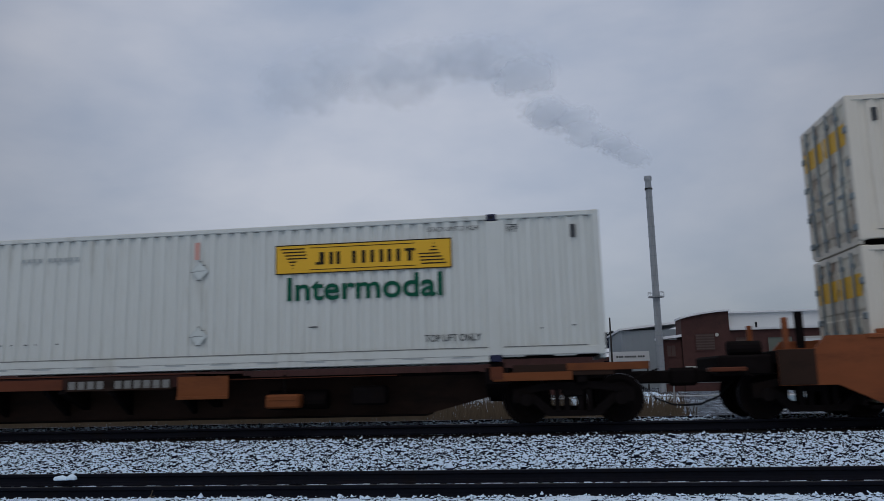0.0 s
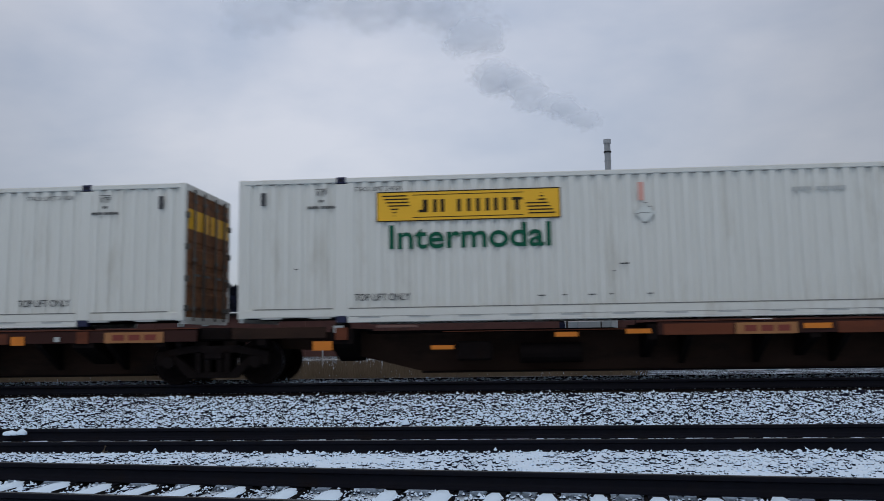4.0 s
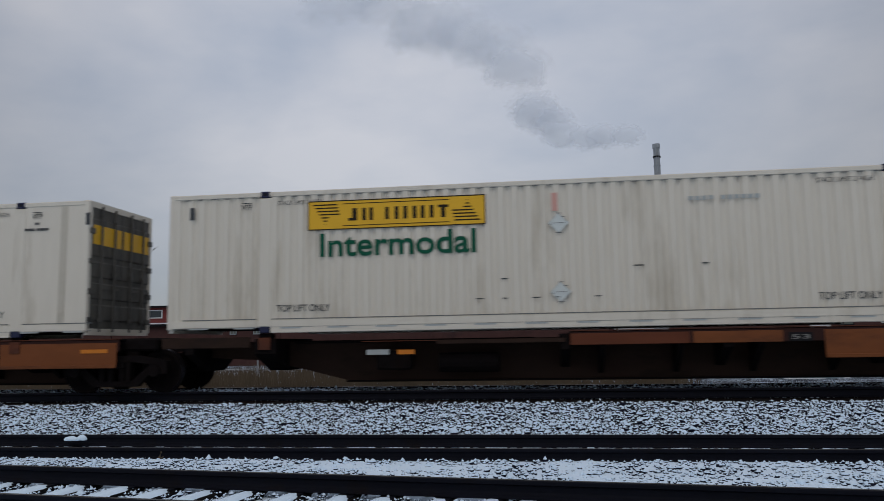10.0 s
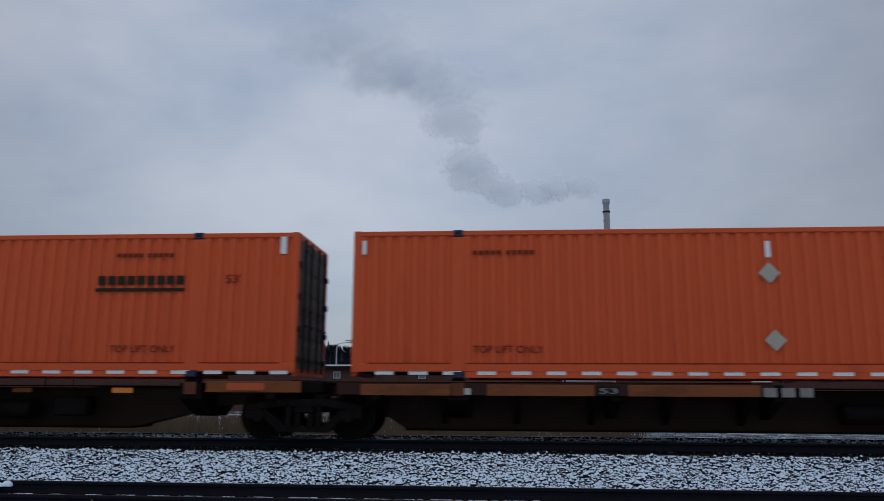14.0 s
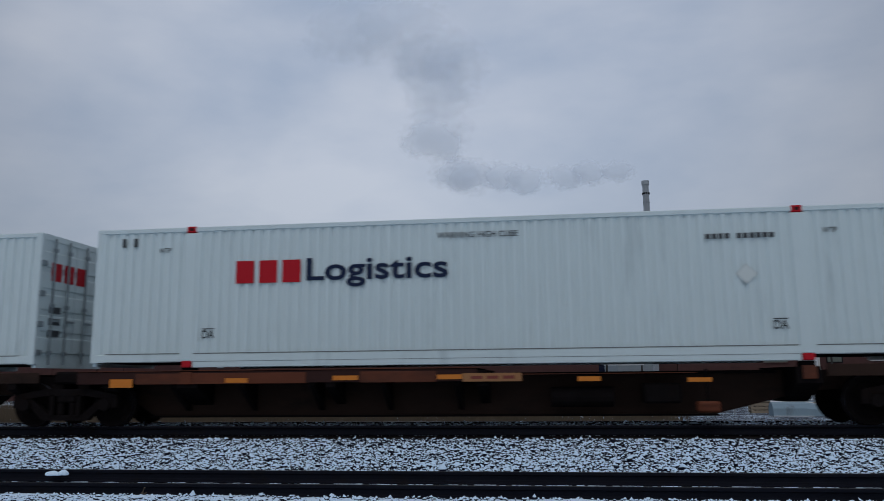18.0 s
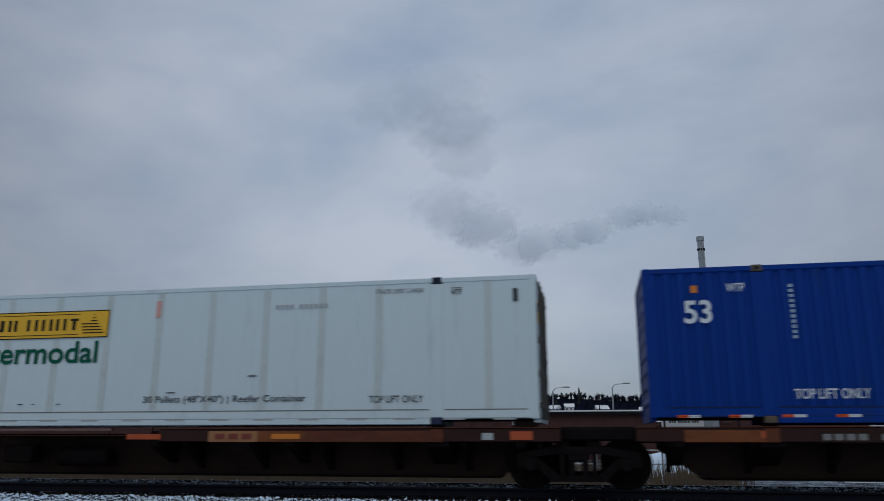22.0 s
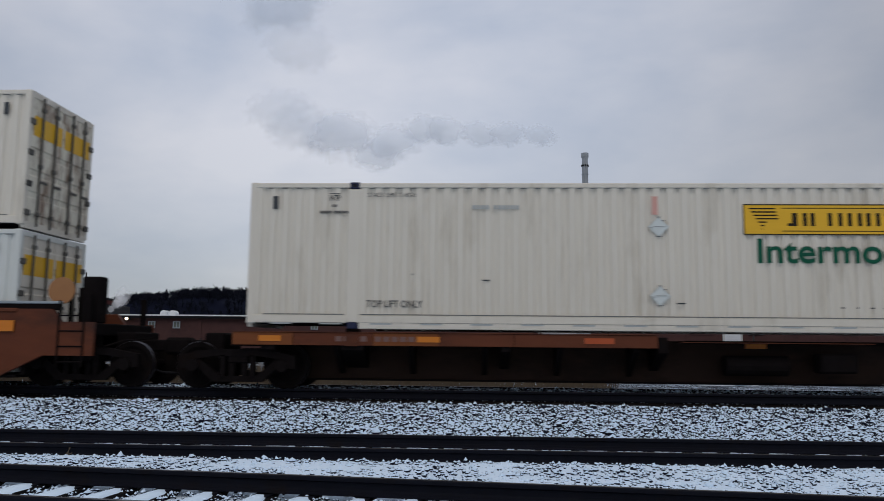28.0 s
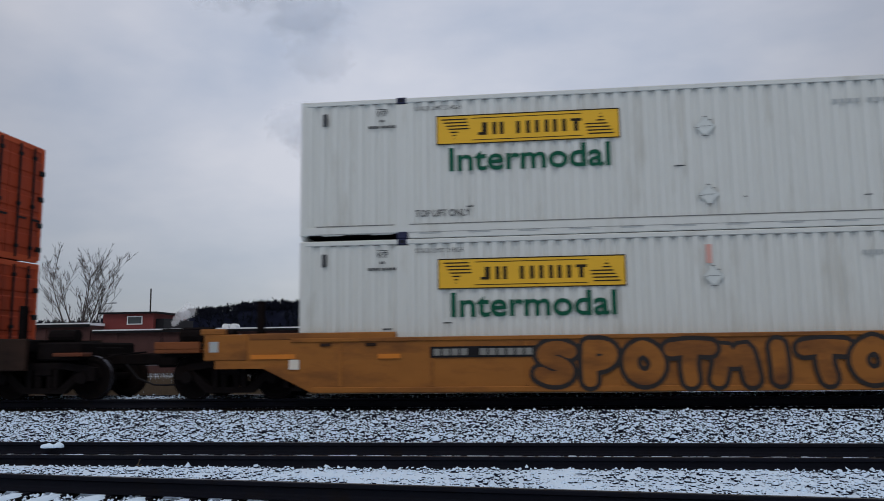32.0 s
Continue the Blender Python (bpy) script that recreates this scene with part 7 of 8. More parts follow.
        if style in ("red", "dark") and not ends[0 if e < 0 else 1]:
            # sooty casting where two wells share a truck, with a short ladder
            cast = part("end_casting", Geo().prism([(e * 7.82, lo + 0.02), (e * 7.95, lo + 0.02), (e * 8.5, 0.72), (e * 9.1, 0.78), (e * 9.1, top), (e * 9.0, top + 0.09), (e * 8.04, top + 0.09), (e * 8.04, 0.6)][::e], "y", -1.452, -1.30), DARK, c)
            if e > 0:
                lad = Geo()
                for q in (8.5, 9.08):
                    lad.tube([(q, -1.48, 0.92), (q, -1.48, top + 0.93)], 0.022, 6)
                for z in (0.95, 1.25, 1.55, 1.85, 2.15, 2.42):
                    lad.tube([(8.5, -1.48, z), (9.08, -1.48, z)], 0.016, 6)
                part("ladder", lad, DARK if seed == 5 else OCHRE, c)
                bars([1], 0, 8.2, 8.42, 0.82, 1.02, -1.456, CREAM, cast, "sticker")
            else:
                bars([1, 1, 1, 1], 0.35, -8.88, -8.3, 1.26, 1.43, -1.456, FAINT, cast, "number_bar")
        if style == "red":
            part("guide_horn", Geo().chamfer(e * 5.99 - 0.13, e * 5.99 + 0.13, -1.44, -1.31, top - 0.1, top + 0.26, 0.03), DARK, c)
    if ends[1] or ends[0]:
        for e in (-1, 1):
            if ends[0 if e < 0 else 1]:
                X = e * 9.55
                for q in (-1.25, 1.25) if style != "yellow" and seed != 7 else ():
                    part("corner_stake", Geo().chamfer(X - 0.05, X + 0.05, q - 0.05, q + 0.05, 1.26, 1.86, 0.01), paint if style == "plain" else DARK, c)
                if style == "yellow":
                    yellow_end(c, e, paint)
                elif style == "red" and e < 0 or seed in (1, 7):
                    red_end(c, e, style == "red")
                else:
                    lad = Geo()
                    for q in (-0.25, 0.25):
                        lad.tube([(e * 9.3 + q, -1.43, 0.4), (e * 9.3 + q, -1.43, 1.7)], 0.02, 6)
                    for z in (0.5, 0.8, 1.1, 1.4):
                        lad.tube([(e * 9.3 - 0.25, -1.43, z), (e * 9.3 + 0.25, -1.43, z)], 0.016, 6)
                    part("ladder", lad, paint if style == "plain" else DARK, c)
                if style == "red" and e > 0:
                    disc = part("brake_wheel", Geo().tube([(e * 8.98, -1.28, 1.9), (e * 8.98, -1.24, 1.9)], 0.27, 20), TANP, c)
                    part("brake_shaft", Geo().tube([(e * 8.98, -1.24, 1.9), (e * 8.98, -0.9, 1.9), (e * 8.98, -0.9, 1.26)], 0.04, 7), DARK, disc)
                    part("brake_stand", Geo().chamfer(e * 9.5 - 0.2, e * 9.5 + 0.2, -1.1, -0.8, 1.26, 2.2, 0.03), DARK, c)
                part("platform_post", Geo().box(e * 9.1 - 0.06, e * 9.1 + 0.06, -0.7, -0.55, 1.26, 2.0), DARK, c)
    return c

# ---- the train, from its head (leaving to the viewer's right) to its tail ----
SPEED = 20.6
Z_BOX = 1.652  # container floor on a spine car
Z_LOW, Z_TOP = 0.71, 3.61  # lower and upper container in a well


def load(c, x, z):
    TRAIN.append((c, x, z))


def on_spine(c, right, half, tall=False, trim=None, length=L53, seed=None, reach=8.62):
    """A box whose right end stands at x = right at 0 s, on its spine car platform."""
    x = right - length / 2
    load(c, x, Z_BOX)
    spine_car(x, half, tall, seed or int(abs(right) * 10), reach=reach, trim=trim)
    return x


def in_well(low, up, right, paint, style, ends, top, label, seed):
    x = right - L53 / 2
    load(low, x, Z_LOW)
    load(up, x, Z_TOP)
    w = well_car(x, paint, style, seed, ends, top, label)
    load(w, x, T3_Z)
    return w


def joint(left_of, right_of, shared, stakes=False, trucks=None):
    """Trucks (and couplers) between the box end at right_of (nearer the tail) and left_of (nearer the head)."""
    mid = (left_of + right_of) / 2
    if shared:
        t = truck(mid, T3_Z)
        w = max(0.35, abs(left_of - right_of) / 2 - 0.35)
        part("articulation_plate", Geo().chamfer(-w, w, -1.0, 1.0, 0.88, 1.14, 0.04), DARK, t)
        part("centre_bowl", Geo().tube([(0, 0, 0.74), (0, 0, 0.88)], 0.3, 14), DARK, t)
        for e in (-1, 1):
            part("side_bearing", cached(("side_bearing", e), lambda e=e: Geo().chamfer(e * 0.3 - 0.14, e * 0.3 + 0.14, -0.95, -0.7, 0.74, 0.88, 0.02)), DARK, t)
        if w > 0.9:
            part("end_stub", Geo().chamfer(-w - 0.1, -w + 0.35, -1.1, -0.6, 1.0, 1.26, 0.03), BROWN, t)
    else:
        a, b = trucks or (left_of + 0.55, right_of - 0.55)
        truck(a, T3_Z)
        truck(b, T3_Z)
        coupler(mid, T3_Z, max(0.6, abs(left_of - right_of) / 2 - 0.2), stakes)


def well_marks(w, lamps, num=None, scuff=None, low=True):
    """Reflectors, number board, notices, hatches and scraped paint on the side of a red well."""
    for q in lamps:
        if q == -8.52:
            reflector(w, q, 1.16, y=-1.458, w=0.96, h=0.11)
        elif abs(q) > 7.5:
            reflector(w, q, 1.19 if abs(q) < 9 else 1.08, y=-1.458, w=0.53, h=0.215)
        else:
            reflector(w, q, 1.07, y=-1.442, w=0.51, h=0.125)
    if num is not None:
        part("number_board", Geo().box(num - 0.12, num + 2.95, -1.441, -1.437, 0.72, 1.05), BLACK, w)
        bars([1, 1, 1, 1, -0.7, 1, 1, 1, 1, 1, 1], 0.45, num, num + 2.83, 0.79, 0.99, -1.445, WORN, w, "number_bar")
        bars([1, 0.8, 1, 1], 0.3, num + 0.3, num + 1.2, 1.15, 1.33, -1.44, SPRAY, w, "spray_mark")
    letters("53", -7.95, -7.2, 0.50, 0.94, -1.445, DRED, w, bold=0.02)
    for q in (-7.28, -6.8, -6.05, 6.12, 7.0, 7.47):
        bars([1], 0, q, q + 0.09, 1.29, 1.45, -1.44, FAINT, w, "small_notice")
    for q in (-6.0, 6.13):
        bars([1], 0, q, q + 0.19, 0.83, 0.98, -1.44, FAINT, w, "small_notice")
    for a, b, z0, z1 in ((-5.66, -5.1, 0.36, 0.72), (5.46, 6.0, 0.37, 0.55)) + (((-0.62, 0.97, 0.34, 0.54),) if low else ()):
        g = Geo().box(a, b, -1.43, -1.42, z1 - 0.025, z1).box(a, b, -1.43, -1.42, z0, z0 + 0.025)
        g.box(a, a + 0.025, -1.43, -1.42, z0 + 0.025, z1 - 0.025).box(b - 0.025, b, -1.43, -1.42, z0 + 0.025, z1 - 0.025)
        part("hatch_frame", g, BROWN, w)
    if scuff is not None:
        g, r = Geo(), random.Random(int(scuff * 10))
        for i in range(7):
            x, z = scuff + r.uniform(0, 0.9), 0.72 + r.uniform(0, 0.24)
            ribbon(g, [(x, z), (x + 0.15, z + r.uniform(-0.03, 0.03)), (x + r.uniform(0.25, 0.5), z + r.uniform(-0.03, 0.02))], r.uniform(0.02, 0.06), -1.424 - 0.001 * i)
        part("scraped_paint", g, TANP, w)


def build_train():
    J = yellow_logo_box
    # a double stack just leaving the view
    w = in_well(J("R", CREAM, door=-1, pattern=1, end_paint=STAINED), J("R", CREAM, door=-1, pattern=2, end_paint=STAINED), 22.03, RUSTOR, "plain", (1, 1), 1.5, "rusty orange double-stack well car with a platform end", 1)
    joint(4.38, 1.05, False)
    on_spine(J("R", WHITE, red=True, pattern=3, door=-1, end_paint=DIRTY), 1.15, -1, False, [("O", -8.3, -7.1), ("B", -7.0, -3.0), ("N", -2.85, -0.65, 0.83, 1.06), ("O", -0.48, 0.6, 0.63, 1.07), ("H", 1.37, 2.06, 0.40, 0.67), ("O", 5.92, 7.42, 0.82, 0.98), ("O", 7.32, 8.85, 0.99, 1.13)])
    joint(-15.00, -16.99, True)
    on_spine(J("L", WHITE, pattern=4, dz=0.1), -16.99, 1, False, [("O", -0.59, 0.13), ("B", 0.14, 1.32), ("53", 1.42, 1.85), ("O", 1.94, 3.16), ("n", 3.25, 5.2, 0.85, 1.03), ("O", 5.41, 5.91), ("O", 6.01, 8.0, 0.79, 1.04), ("O", -8.0, -6.8), ("R", -6.6, -6.1)])
    joint(-33.14, -33.96, True)
    on_spine(J("L", WHITE, placards=1, pattern=5), -33.96, 1, False, [("O", -8.8, -7.75, 0.95, 1.12), ("O", -7.48, -5.71, 0.80, 0.97), ("h", -0.55, 0.36, 0.78, 1.07), ("O", -0.18, 0.42, 0.55, 0.77), ("r", 0.42, 0.62), ("r", 1.41, 1.67), ("R", 2.74, 3.16), ("B", 3.27, 5.02), ("O", 5.04, 6.35), ("O", 6.37, 8.2)])
    joint(-49.25, -52.19, False)
    x = -60.34
    load(twenty_foot_box(1), x - 3.06, Z_BOX)
    load(twenty_foot_box(0), x + 3.06, Z_BOX)
    spine_car(x, -1, False, 77, trim=[("R", -7.59, -6.58, 0.79, 0.88), ("R", -5.8, -5.56, 0.84, 1.02), ("n", -5.45, -3.04, 0.86, 1.02), ("B", -2.9, -0.3), ("R", -2.11, -1.62, 0.93, 1.04), ("R", 1.62, 2.47, 0.82, 0.92), ("R", 4.38, 4.75, 0.84, 0.93), ("G", 0.3, 0.9, 1.1, 1.14)])
    joint(-68.59, -70.83, True)
    on_spine(J("L", WHITE, placards=1, pattern=6, end_paint=STAINED, dz=0.1), -70.83, 1, False, [("R", -6.56, -6.17, 0.66, 0.84), ("G", -6.14, -5.95, 1.0, 1.14), ("P", -5.3, -4.5), ("R", -4.23, -3.79, 0.65, 0.73), ("R", -1.84, -1.41, 0.86, 0.95), ("R", -0.5, -0.03, 0.90, 0.99), ("B", 0.2, 1.5), ("T", 1.54, 2.67), ("R", 2.78, 3.29, 0.95, 1.05), ("B", 3.4, 6.0), ("O", 6.2, 7.9)])
    joint(-87.00, -88.09, True)
    on_spine(J("L", WHITE, placards=1, red=False, pattern=7, end_paint=RUST), -88.09, 1, False, [("B", 1.0, 4.4), ("R", 4.49, 4.77, 0.84, 1.02), ("G", 5.4, 5.52, 0.9, 1.0), ("T", 6.45, 7.67), ("R", -6.9, -6.4), ("R", -2.0, -1.6)])
    joint(-104.23, -105.20, True)
    on_spine(J("L", WHITE, pattern=8), -105.2, -1)
    joint(-121.30, -122.22, True)
    on_spine(J("R", WHITE, pattern=9, red=False, door=-1, end_paint=DIRTY), -122.22, -1)
    joint(-138.37, -140.39, False)
    on_spine(J("L", WHITE, pattern=10, end_paint=STAINED, dz=0.18), -140.39, -1, True, [("O", -8.3, -4.9, 0.66, 1.08), ("53", -4.75, -4.28, 0.88, 1.06), ("B", -4.1, -2.35), ("R", -3.02, -2.52, 0.89, 1.0), ("N", -2.27, -0.25, 0.87, 1.05), ("h", -0.06, 0.35, 0.55, 1.0), ("R", 3.34, 3.72, 0.77, 0.86), ("O", 6.41, 6.86, 0.92, 1.06), ("O", 6.87, 7.95, 0.83, 0.98)])
    joint(-157.19, -160.56, True)
    on_spine(J("L", CREAM, placards=3, pattern=11, end_paint=STAINED), -161.26, 1, True, [("O", 0.01, 1.65), ("R", 1.2, 1.64, 0.93, 1.02), ("D", 1.67, 2.92), ("B", 2.94, 3.84), ("53", 3.98, 4.38, 0.87, 1.05), ("O", 4.59, 8.35, 0.58, 1.08), ("R", 6.62, 7.08, 0.85, 0.95), ("T", 7.15, 8.27, 0.75, 1.05), ("O", 8.42, 8.75, 0.77, 0.95)])
    joint(-177.46, -178.47, True)
    on_spine(J("L", CREAM, pattern=12, end_paint=STAINED), -178.54, 1, True, [("O", 0.04, 3.85), ("R", 1.32, 1.76, 0.92, 1.01), ("53", 4.02, 4.4, 0.87, 1.05), ("O", 4.66, 8.45, 0.63, 1.08), ("R", 6.5, 6.95, 0.83, 0.91), ("T", 7.35, 8.15, 0.76, 0.96), ("R", -6.5, -6.1, 0.75, 0.85)])
    joint(-194.69, -195.72, True)
    on_spine(J("L", CREAM, pattern=13, dz=0.18, dx=0.2), -195.72, 1, True, [("G", -3.88, -3.43, 0.73, 0.83), ("R", -3.26, -2.92, 0.73, 0.82), ("D", -2.48, 0.0, 0.92, 1.0), ("B", 0.1, 2.3), ("O", 2.36, 3.96), ("53", 4.1, 4.42, 0.87, 1.03), ("O", 4.68, 8.4, 0.58, 1.07), ("R", 6.6, 7.1, 0.85, 0.94)])
    joint(-211.87, -214.33, True)
    c = J("LL", CREAM, "plain", pattern=14, dz=0.1, L=15.2, end_paint=BLACKEND, placards=0, label="cream-white smooth-sided refrigerated container with a yellow sign and green lettering")
    part("word_panel", Geo().box(-4.72, -1.4, Y + 0.001, Y + 0.004, 1.36, 1.96), CLAD, c)
    reefer(c, -1, True, L=15.2)
    on_spine(c, -213.68, 1, False, [("O", -8.6, -7.4, 0.94, 1.11), ("O", -7.2, -6.3, 0.94, 1.11), ("R", -2.69, -2.22, 0.73, 0.81), ("H", -0.22, 0.21, 0.55, 0.92), ("N", 0.6, 2.85, 0.84, 1.03), ("B", 3.0, 5.5), ("O", 5.65, 8.3, 0.55, 1.05), ("R", 7.5, 8.1, 0.84, 0.92)], length=15.2)
    joint(-230.43, -232.53, False)
    w = in_well(dark_emblem_box(), J("L", CREAM, pattern=15, end_paint=STAINED, dz=0.12), -234.13, DRED, "dark", (1, 1), 1.5, "dark red-brown double-stack well car with white spray paint", 2)
    letters("53", -7.95, -7.15, 0.28, 0.74, -1.44, DIMRED, w, bold=0.03)
    for q in np.arange(-7.4, 7.6, 0.62):
        part("red_dash", Geo().box(q, q + 0.34, -1.442, -1.437, 0.91, 0.96), PANELRED, w)
    for q in (-9.5, -7.7, -5.7, -2.0, 3.6, 7.0):
        reflector(w, q, 1.07 if abs(q) < 9 else 1.0, y=-1.442, w=0.5, h=0.12)
    bars([1, 1, -0.5, 1, 1, 1, 1, 1, 1], 0.3, -5.3, -3.4, 1.12, 1.3, -1.44, DIMRED, w, "number_bar")
    scrawl(w, -3.1, -0.1, 1.25, 0.34, 9, DULLW)
    scrawl(w, 1.3, 3.2, 1.22, 0.32, 8, DULLW)
    scrawl(w, -7.9, -5.6, 1.62, 0.22, 5, DULLW, -1.32)
    scrawl(w, 6.0, 8.0, 1.62, 0.22, 6, DULLW, -1.32)
    for q in (-7.2, -6.6, -5.9, 5.2, 6.1, 6.9, 7.6):
        bars([1, -0.3, 1], 0.1, q, q + 0.32, 1.22, 1.40, -1.44, DIMRED, w, "small_notice")
    joint(-251.93, -254.47, False, True)
    on_spine(badge_box(BLUE, -4.2, 3.2, label="bright blue ribbed freight container with white emblem and markings"), -254.98, -1, False, [("O", -7.46, -5.77), ("O", -5.44, -4.44), ("53", -4.3, -3.86, 0.87, 1.06), ("O", -3.75, -2.81), ("N", -2.64, -0.19, 0.86, 1.08), ("O", 0.07, 0.81, 0.90, 1.08), ("R", 0.01, 0.59, 0.72, 0.82), ("H", 1.46, 2.02, 0.46, 0.69), ("R", 6.3, 6.8)])
    joint(-271.07, -271.98, True)
    on_spine(orange_box("plain", "orange ribbed freight container with small black name"), -272.28, -1, False, [("O", -7.88, -6.14), ("G", -5.95, -5.75, 0.88, 1.0), ("O", -5.44, -3.41), ("53", -3.32, -2.98, 0.87, 1.05), ("O", -2.78, -0.35), ("W", -0.3, 0.61, 0.84, 1.06), ("R", 4.0, 4.4, 0.84, 0.93), ("R", 6.6, 7.1)])
    joint(-288.83, -289.94, True)
    on_spine(orange_box("plain", "orange ribbed freight container with small black name"), -289.54, -1)
    joint(-305.74, -306.85, True)
    on_spine(orange_box("plain", "orange ribbed freight container with small black name"), -306.85, 1)
    joint(-323.00, -325.19, True)
    on_spine(orange_box("diamond", "orange ribbed freight container with a white diamond placard"), -325.24, 1)
    joint(-341.39, -343.90, False)
    on_spine(red_navy_box(1), -344.0, -1, False, [("R", -5.48, -4.92, 0.85, 0.94), ("B", -4.79, -1.87), ("139", -0.98, -0.46, 0.85, 1.06), ("R", 0.12, 0.58, 0.93, 1.02), ("r", 1.04, 1.39, 0.86, 0.95), ("R", 4.38, 4.81, 0.77, 0.86), ("R", 6.09, 6.56, 0.90, 1.0)])
    joint(-360.10, -360.08, True)
    on_spine(red_navy_box(2), -360.06, -1, False, [("R", -7.62, -7.13, 0.80, 0.97), ("B", -7.07, -3.5), ("R", -5.16, -4.69, 0.88, 0.97), ("R", -2.95, -2.44, 0.91, 1.0), ("B", -2.4, -0.9), ("R", -0.88, -0.39, 0.91, 1.0), ("T", -0.38, 0.75, 0.86, 1.02), ("R", 1.81, 2.23, 0.85, 0.94), ("R", 3.82, 4.25, 0.82, 0.90), ("h", 3.99, 4.39, 0.26, 0.46)])
    joint(-376.22, -377.42, True)
    on_spine(red_navy_box(3), -377.47, -1, False, [("R", -7.68, -7.21, 0.88, 1.05), ("B", -7.15, -6.0), ("B", -5.9, -2.2), ("R", -4.54, -4.04), ("R", -1.99, -1.52), ("n", -1.41, 0.1, 0.88, 1.03), ("R", 2.63, 3.01, 0.85, 0.92), ("H", 1.32, 1.82, 0.43, 0.70), ("R", 6.6, 7.1)])
    joint(-393.67, -394.6, True)
    on_spine(speed_line_box(), -394.6, -1, False, [("R", -7.39, -6.91, 0.91, 1.07), ("O", -6.88, -6.17), ("B", -6.1, -2.9), ("R", -4.9, -4.43, 0.94, 1.03), ("R", -2.79, -2.32, 0.92, 1.02), ("B", -2.2, -0.8), ("R", -0.75, -0.27, 0.92, 1.01), ("T", -0.24, 0.7), ("R", 3.0, 3.4, 0.85, 0.94), ("R", 6.5, 7.0)])
    joint(-410.88, -412.92, True)
    on_spine(J("L", COOL, dx=-0.22, dz=0.1, pattern=16, red=False, placards=1, end_paint=COOL), -412.9, 1, False, [("R", -7.3, -6.8), ("R", -3.6, -3.2, 0.84, 0.93), ("T", -0.4, 0.7), ("B", 0.8, 2.0), ("139", 2.18, 2.58, 0.85, 1.05), ("R", 2.69, 3.15, 0.92, 1.01), ("B", 3.2, 4.8), ("R", 4.85, 5.4, 0.88, 0.98), ("O", 5.42, 7.2), ("R", 7.24, 7.73, 0.88, 1.05)])
    joint(-429.22, -431.67, False)
    on_spine(framed_emblem_box(), -431.72, -1, False, [("O", -7.5, -6.1), ("r", -6.18, -5.98, 0.93, 1.05), ("N", -5.16, -3.1, 0.86, 1.04), ("B", -2.9, -0.6), ("r", -2.0, -1.5), ("H", 1.4, 1.9, 0.42, 0.68), ("R", 3.4, 3.9, 0.84, 0.93), ("R", 6.6, 7.2)])
    joint(-447.77, -450.67, True)
    c = J("LL", COOL, "plain", pattern=17, L=15.95, placards=0, end_paint=COOL, label="white smooth-sided refrigerated container with a yellow sign and green lettering")
    letters('30 Pallets (48"X40") | Reefer Container', -0.3, 3.3, 0.42, 0.6, Y, LETTER, c)
    reefer(c, -1, L=15.95)
    on_spine(c, -449.9, 1, False, [("P", -4.3, -1.0), ("r", -0.61, 0.16), ("T", 1.23, 2.3), ("O", 2.3, 3.3), ("R", 2.6, 3.2, 0.92, 1.02), ("B", 3.3, 5.9), ("G", 6.87, 7.08, 0.9, 1.03), ("r", 7.41, 7.83, 0.90, 1.06)], length=15.95)
    joint(-466.87, -467.45, True)
    on_spine(badge_box(TEAL, -4.25, 2.8, True, label="teal-blue ribbed freight container with white emblem and two lines of lettering"), -467.5, 1, False, [("P", -4.0, -0.8), ("O", -0.53, 0.43), ("53", 0.54, 0.86, 0.88, 1.06), ("O", 0.96, 3.85), ("R", 2.17, 2.63, 0.94, 1.03), ("n", 4.07, 5.45, 0.88, 1.06), ("O", 5.71, 7.9), ("r", 7.4, 7.84, 0.91, 1.04), ("r", -7.4, -6.8)])
    joint(-483.65, -484.41, True)
    on_spine(badge_box(TEAL, -4.25, 3.35, label="teal-blue ribbed freight container with white emblem"), -484.46, 1, False, [("P", -4.2, -1.0), ("r", -0.43, 0.18), ("B", 0.2, 0.75), ("T", 0.78, 2.17), ("r", 2.74, 3.36), ("O", 3.46, 5.36), ("53", 5.46, 5.75, 0.87, 1.05), ("h", 5.87, 6.39, 0.54, 0.84), ("O", 6.42, 7.6), ("r", 7.64, 8.0)])
    joint(-500.61, -501.76, True)
    on_spine(grey_box(), -501.86, 1, False, [("r", -7.08, -5.95, 1.0, 1.1), ("P", -3.87, -0.77), ("H", -0.31, 0.18, 0.62, 0.86), ("N", 0.42, 2.96, 0.86, 1.06), ("B", 3.1, 4.05), ("r", 4.1, 4.75, 0.88, 1.03), ("B", 4.8, 8.0)])
    joint(-518.06, -520.00, False)
    on_spine(J("LL", COOL, "plain", False, pattern=18, placards=2, red=False, end_paint=STAINED, L=15.6, dx=0.25), -520.5, -1, False, [("R", -7.94, -7.51, 0.94, 1.11), ("G", -7.49, -6.98, 1.02, 1.10), ("n", -5.14, -3.6, 0.88, 1.06), ("B", -3.4, -0.5), ("r", 0.5, 0.9, 1.02, 1.10), ("r", 6.3, 7.0)], length=15.6, reach=9.45)
    joint(-536.10, -540.70, True)
    on_spine(J("LL", WHITE, pattern=19, end_paint=STAINED), -540.65, 1, False, [("B", 0.4, 3.0), ("R", 1.6, 2.1), ("53", 3.4, 3.8, 0.87, 1.05), ("O", 4.6, 7.6), ("r", 7.75, 8.3, 0.89, 1.05), ("R", -4.4, -3.9, 0.7, 0.8)], reach=9.45)
    joint(-556.80, -560.40, True)
    on_spine(J("R", CREAM, pattern=20, door=1), -560.40, -1)
    joint(-577.3, -579.35, False)
    R = "red-brown double-stack well car with yellow reflectors"
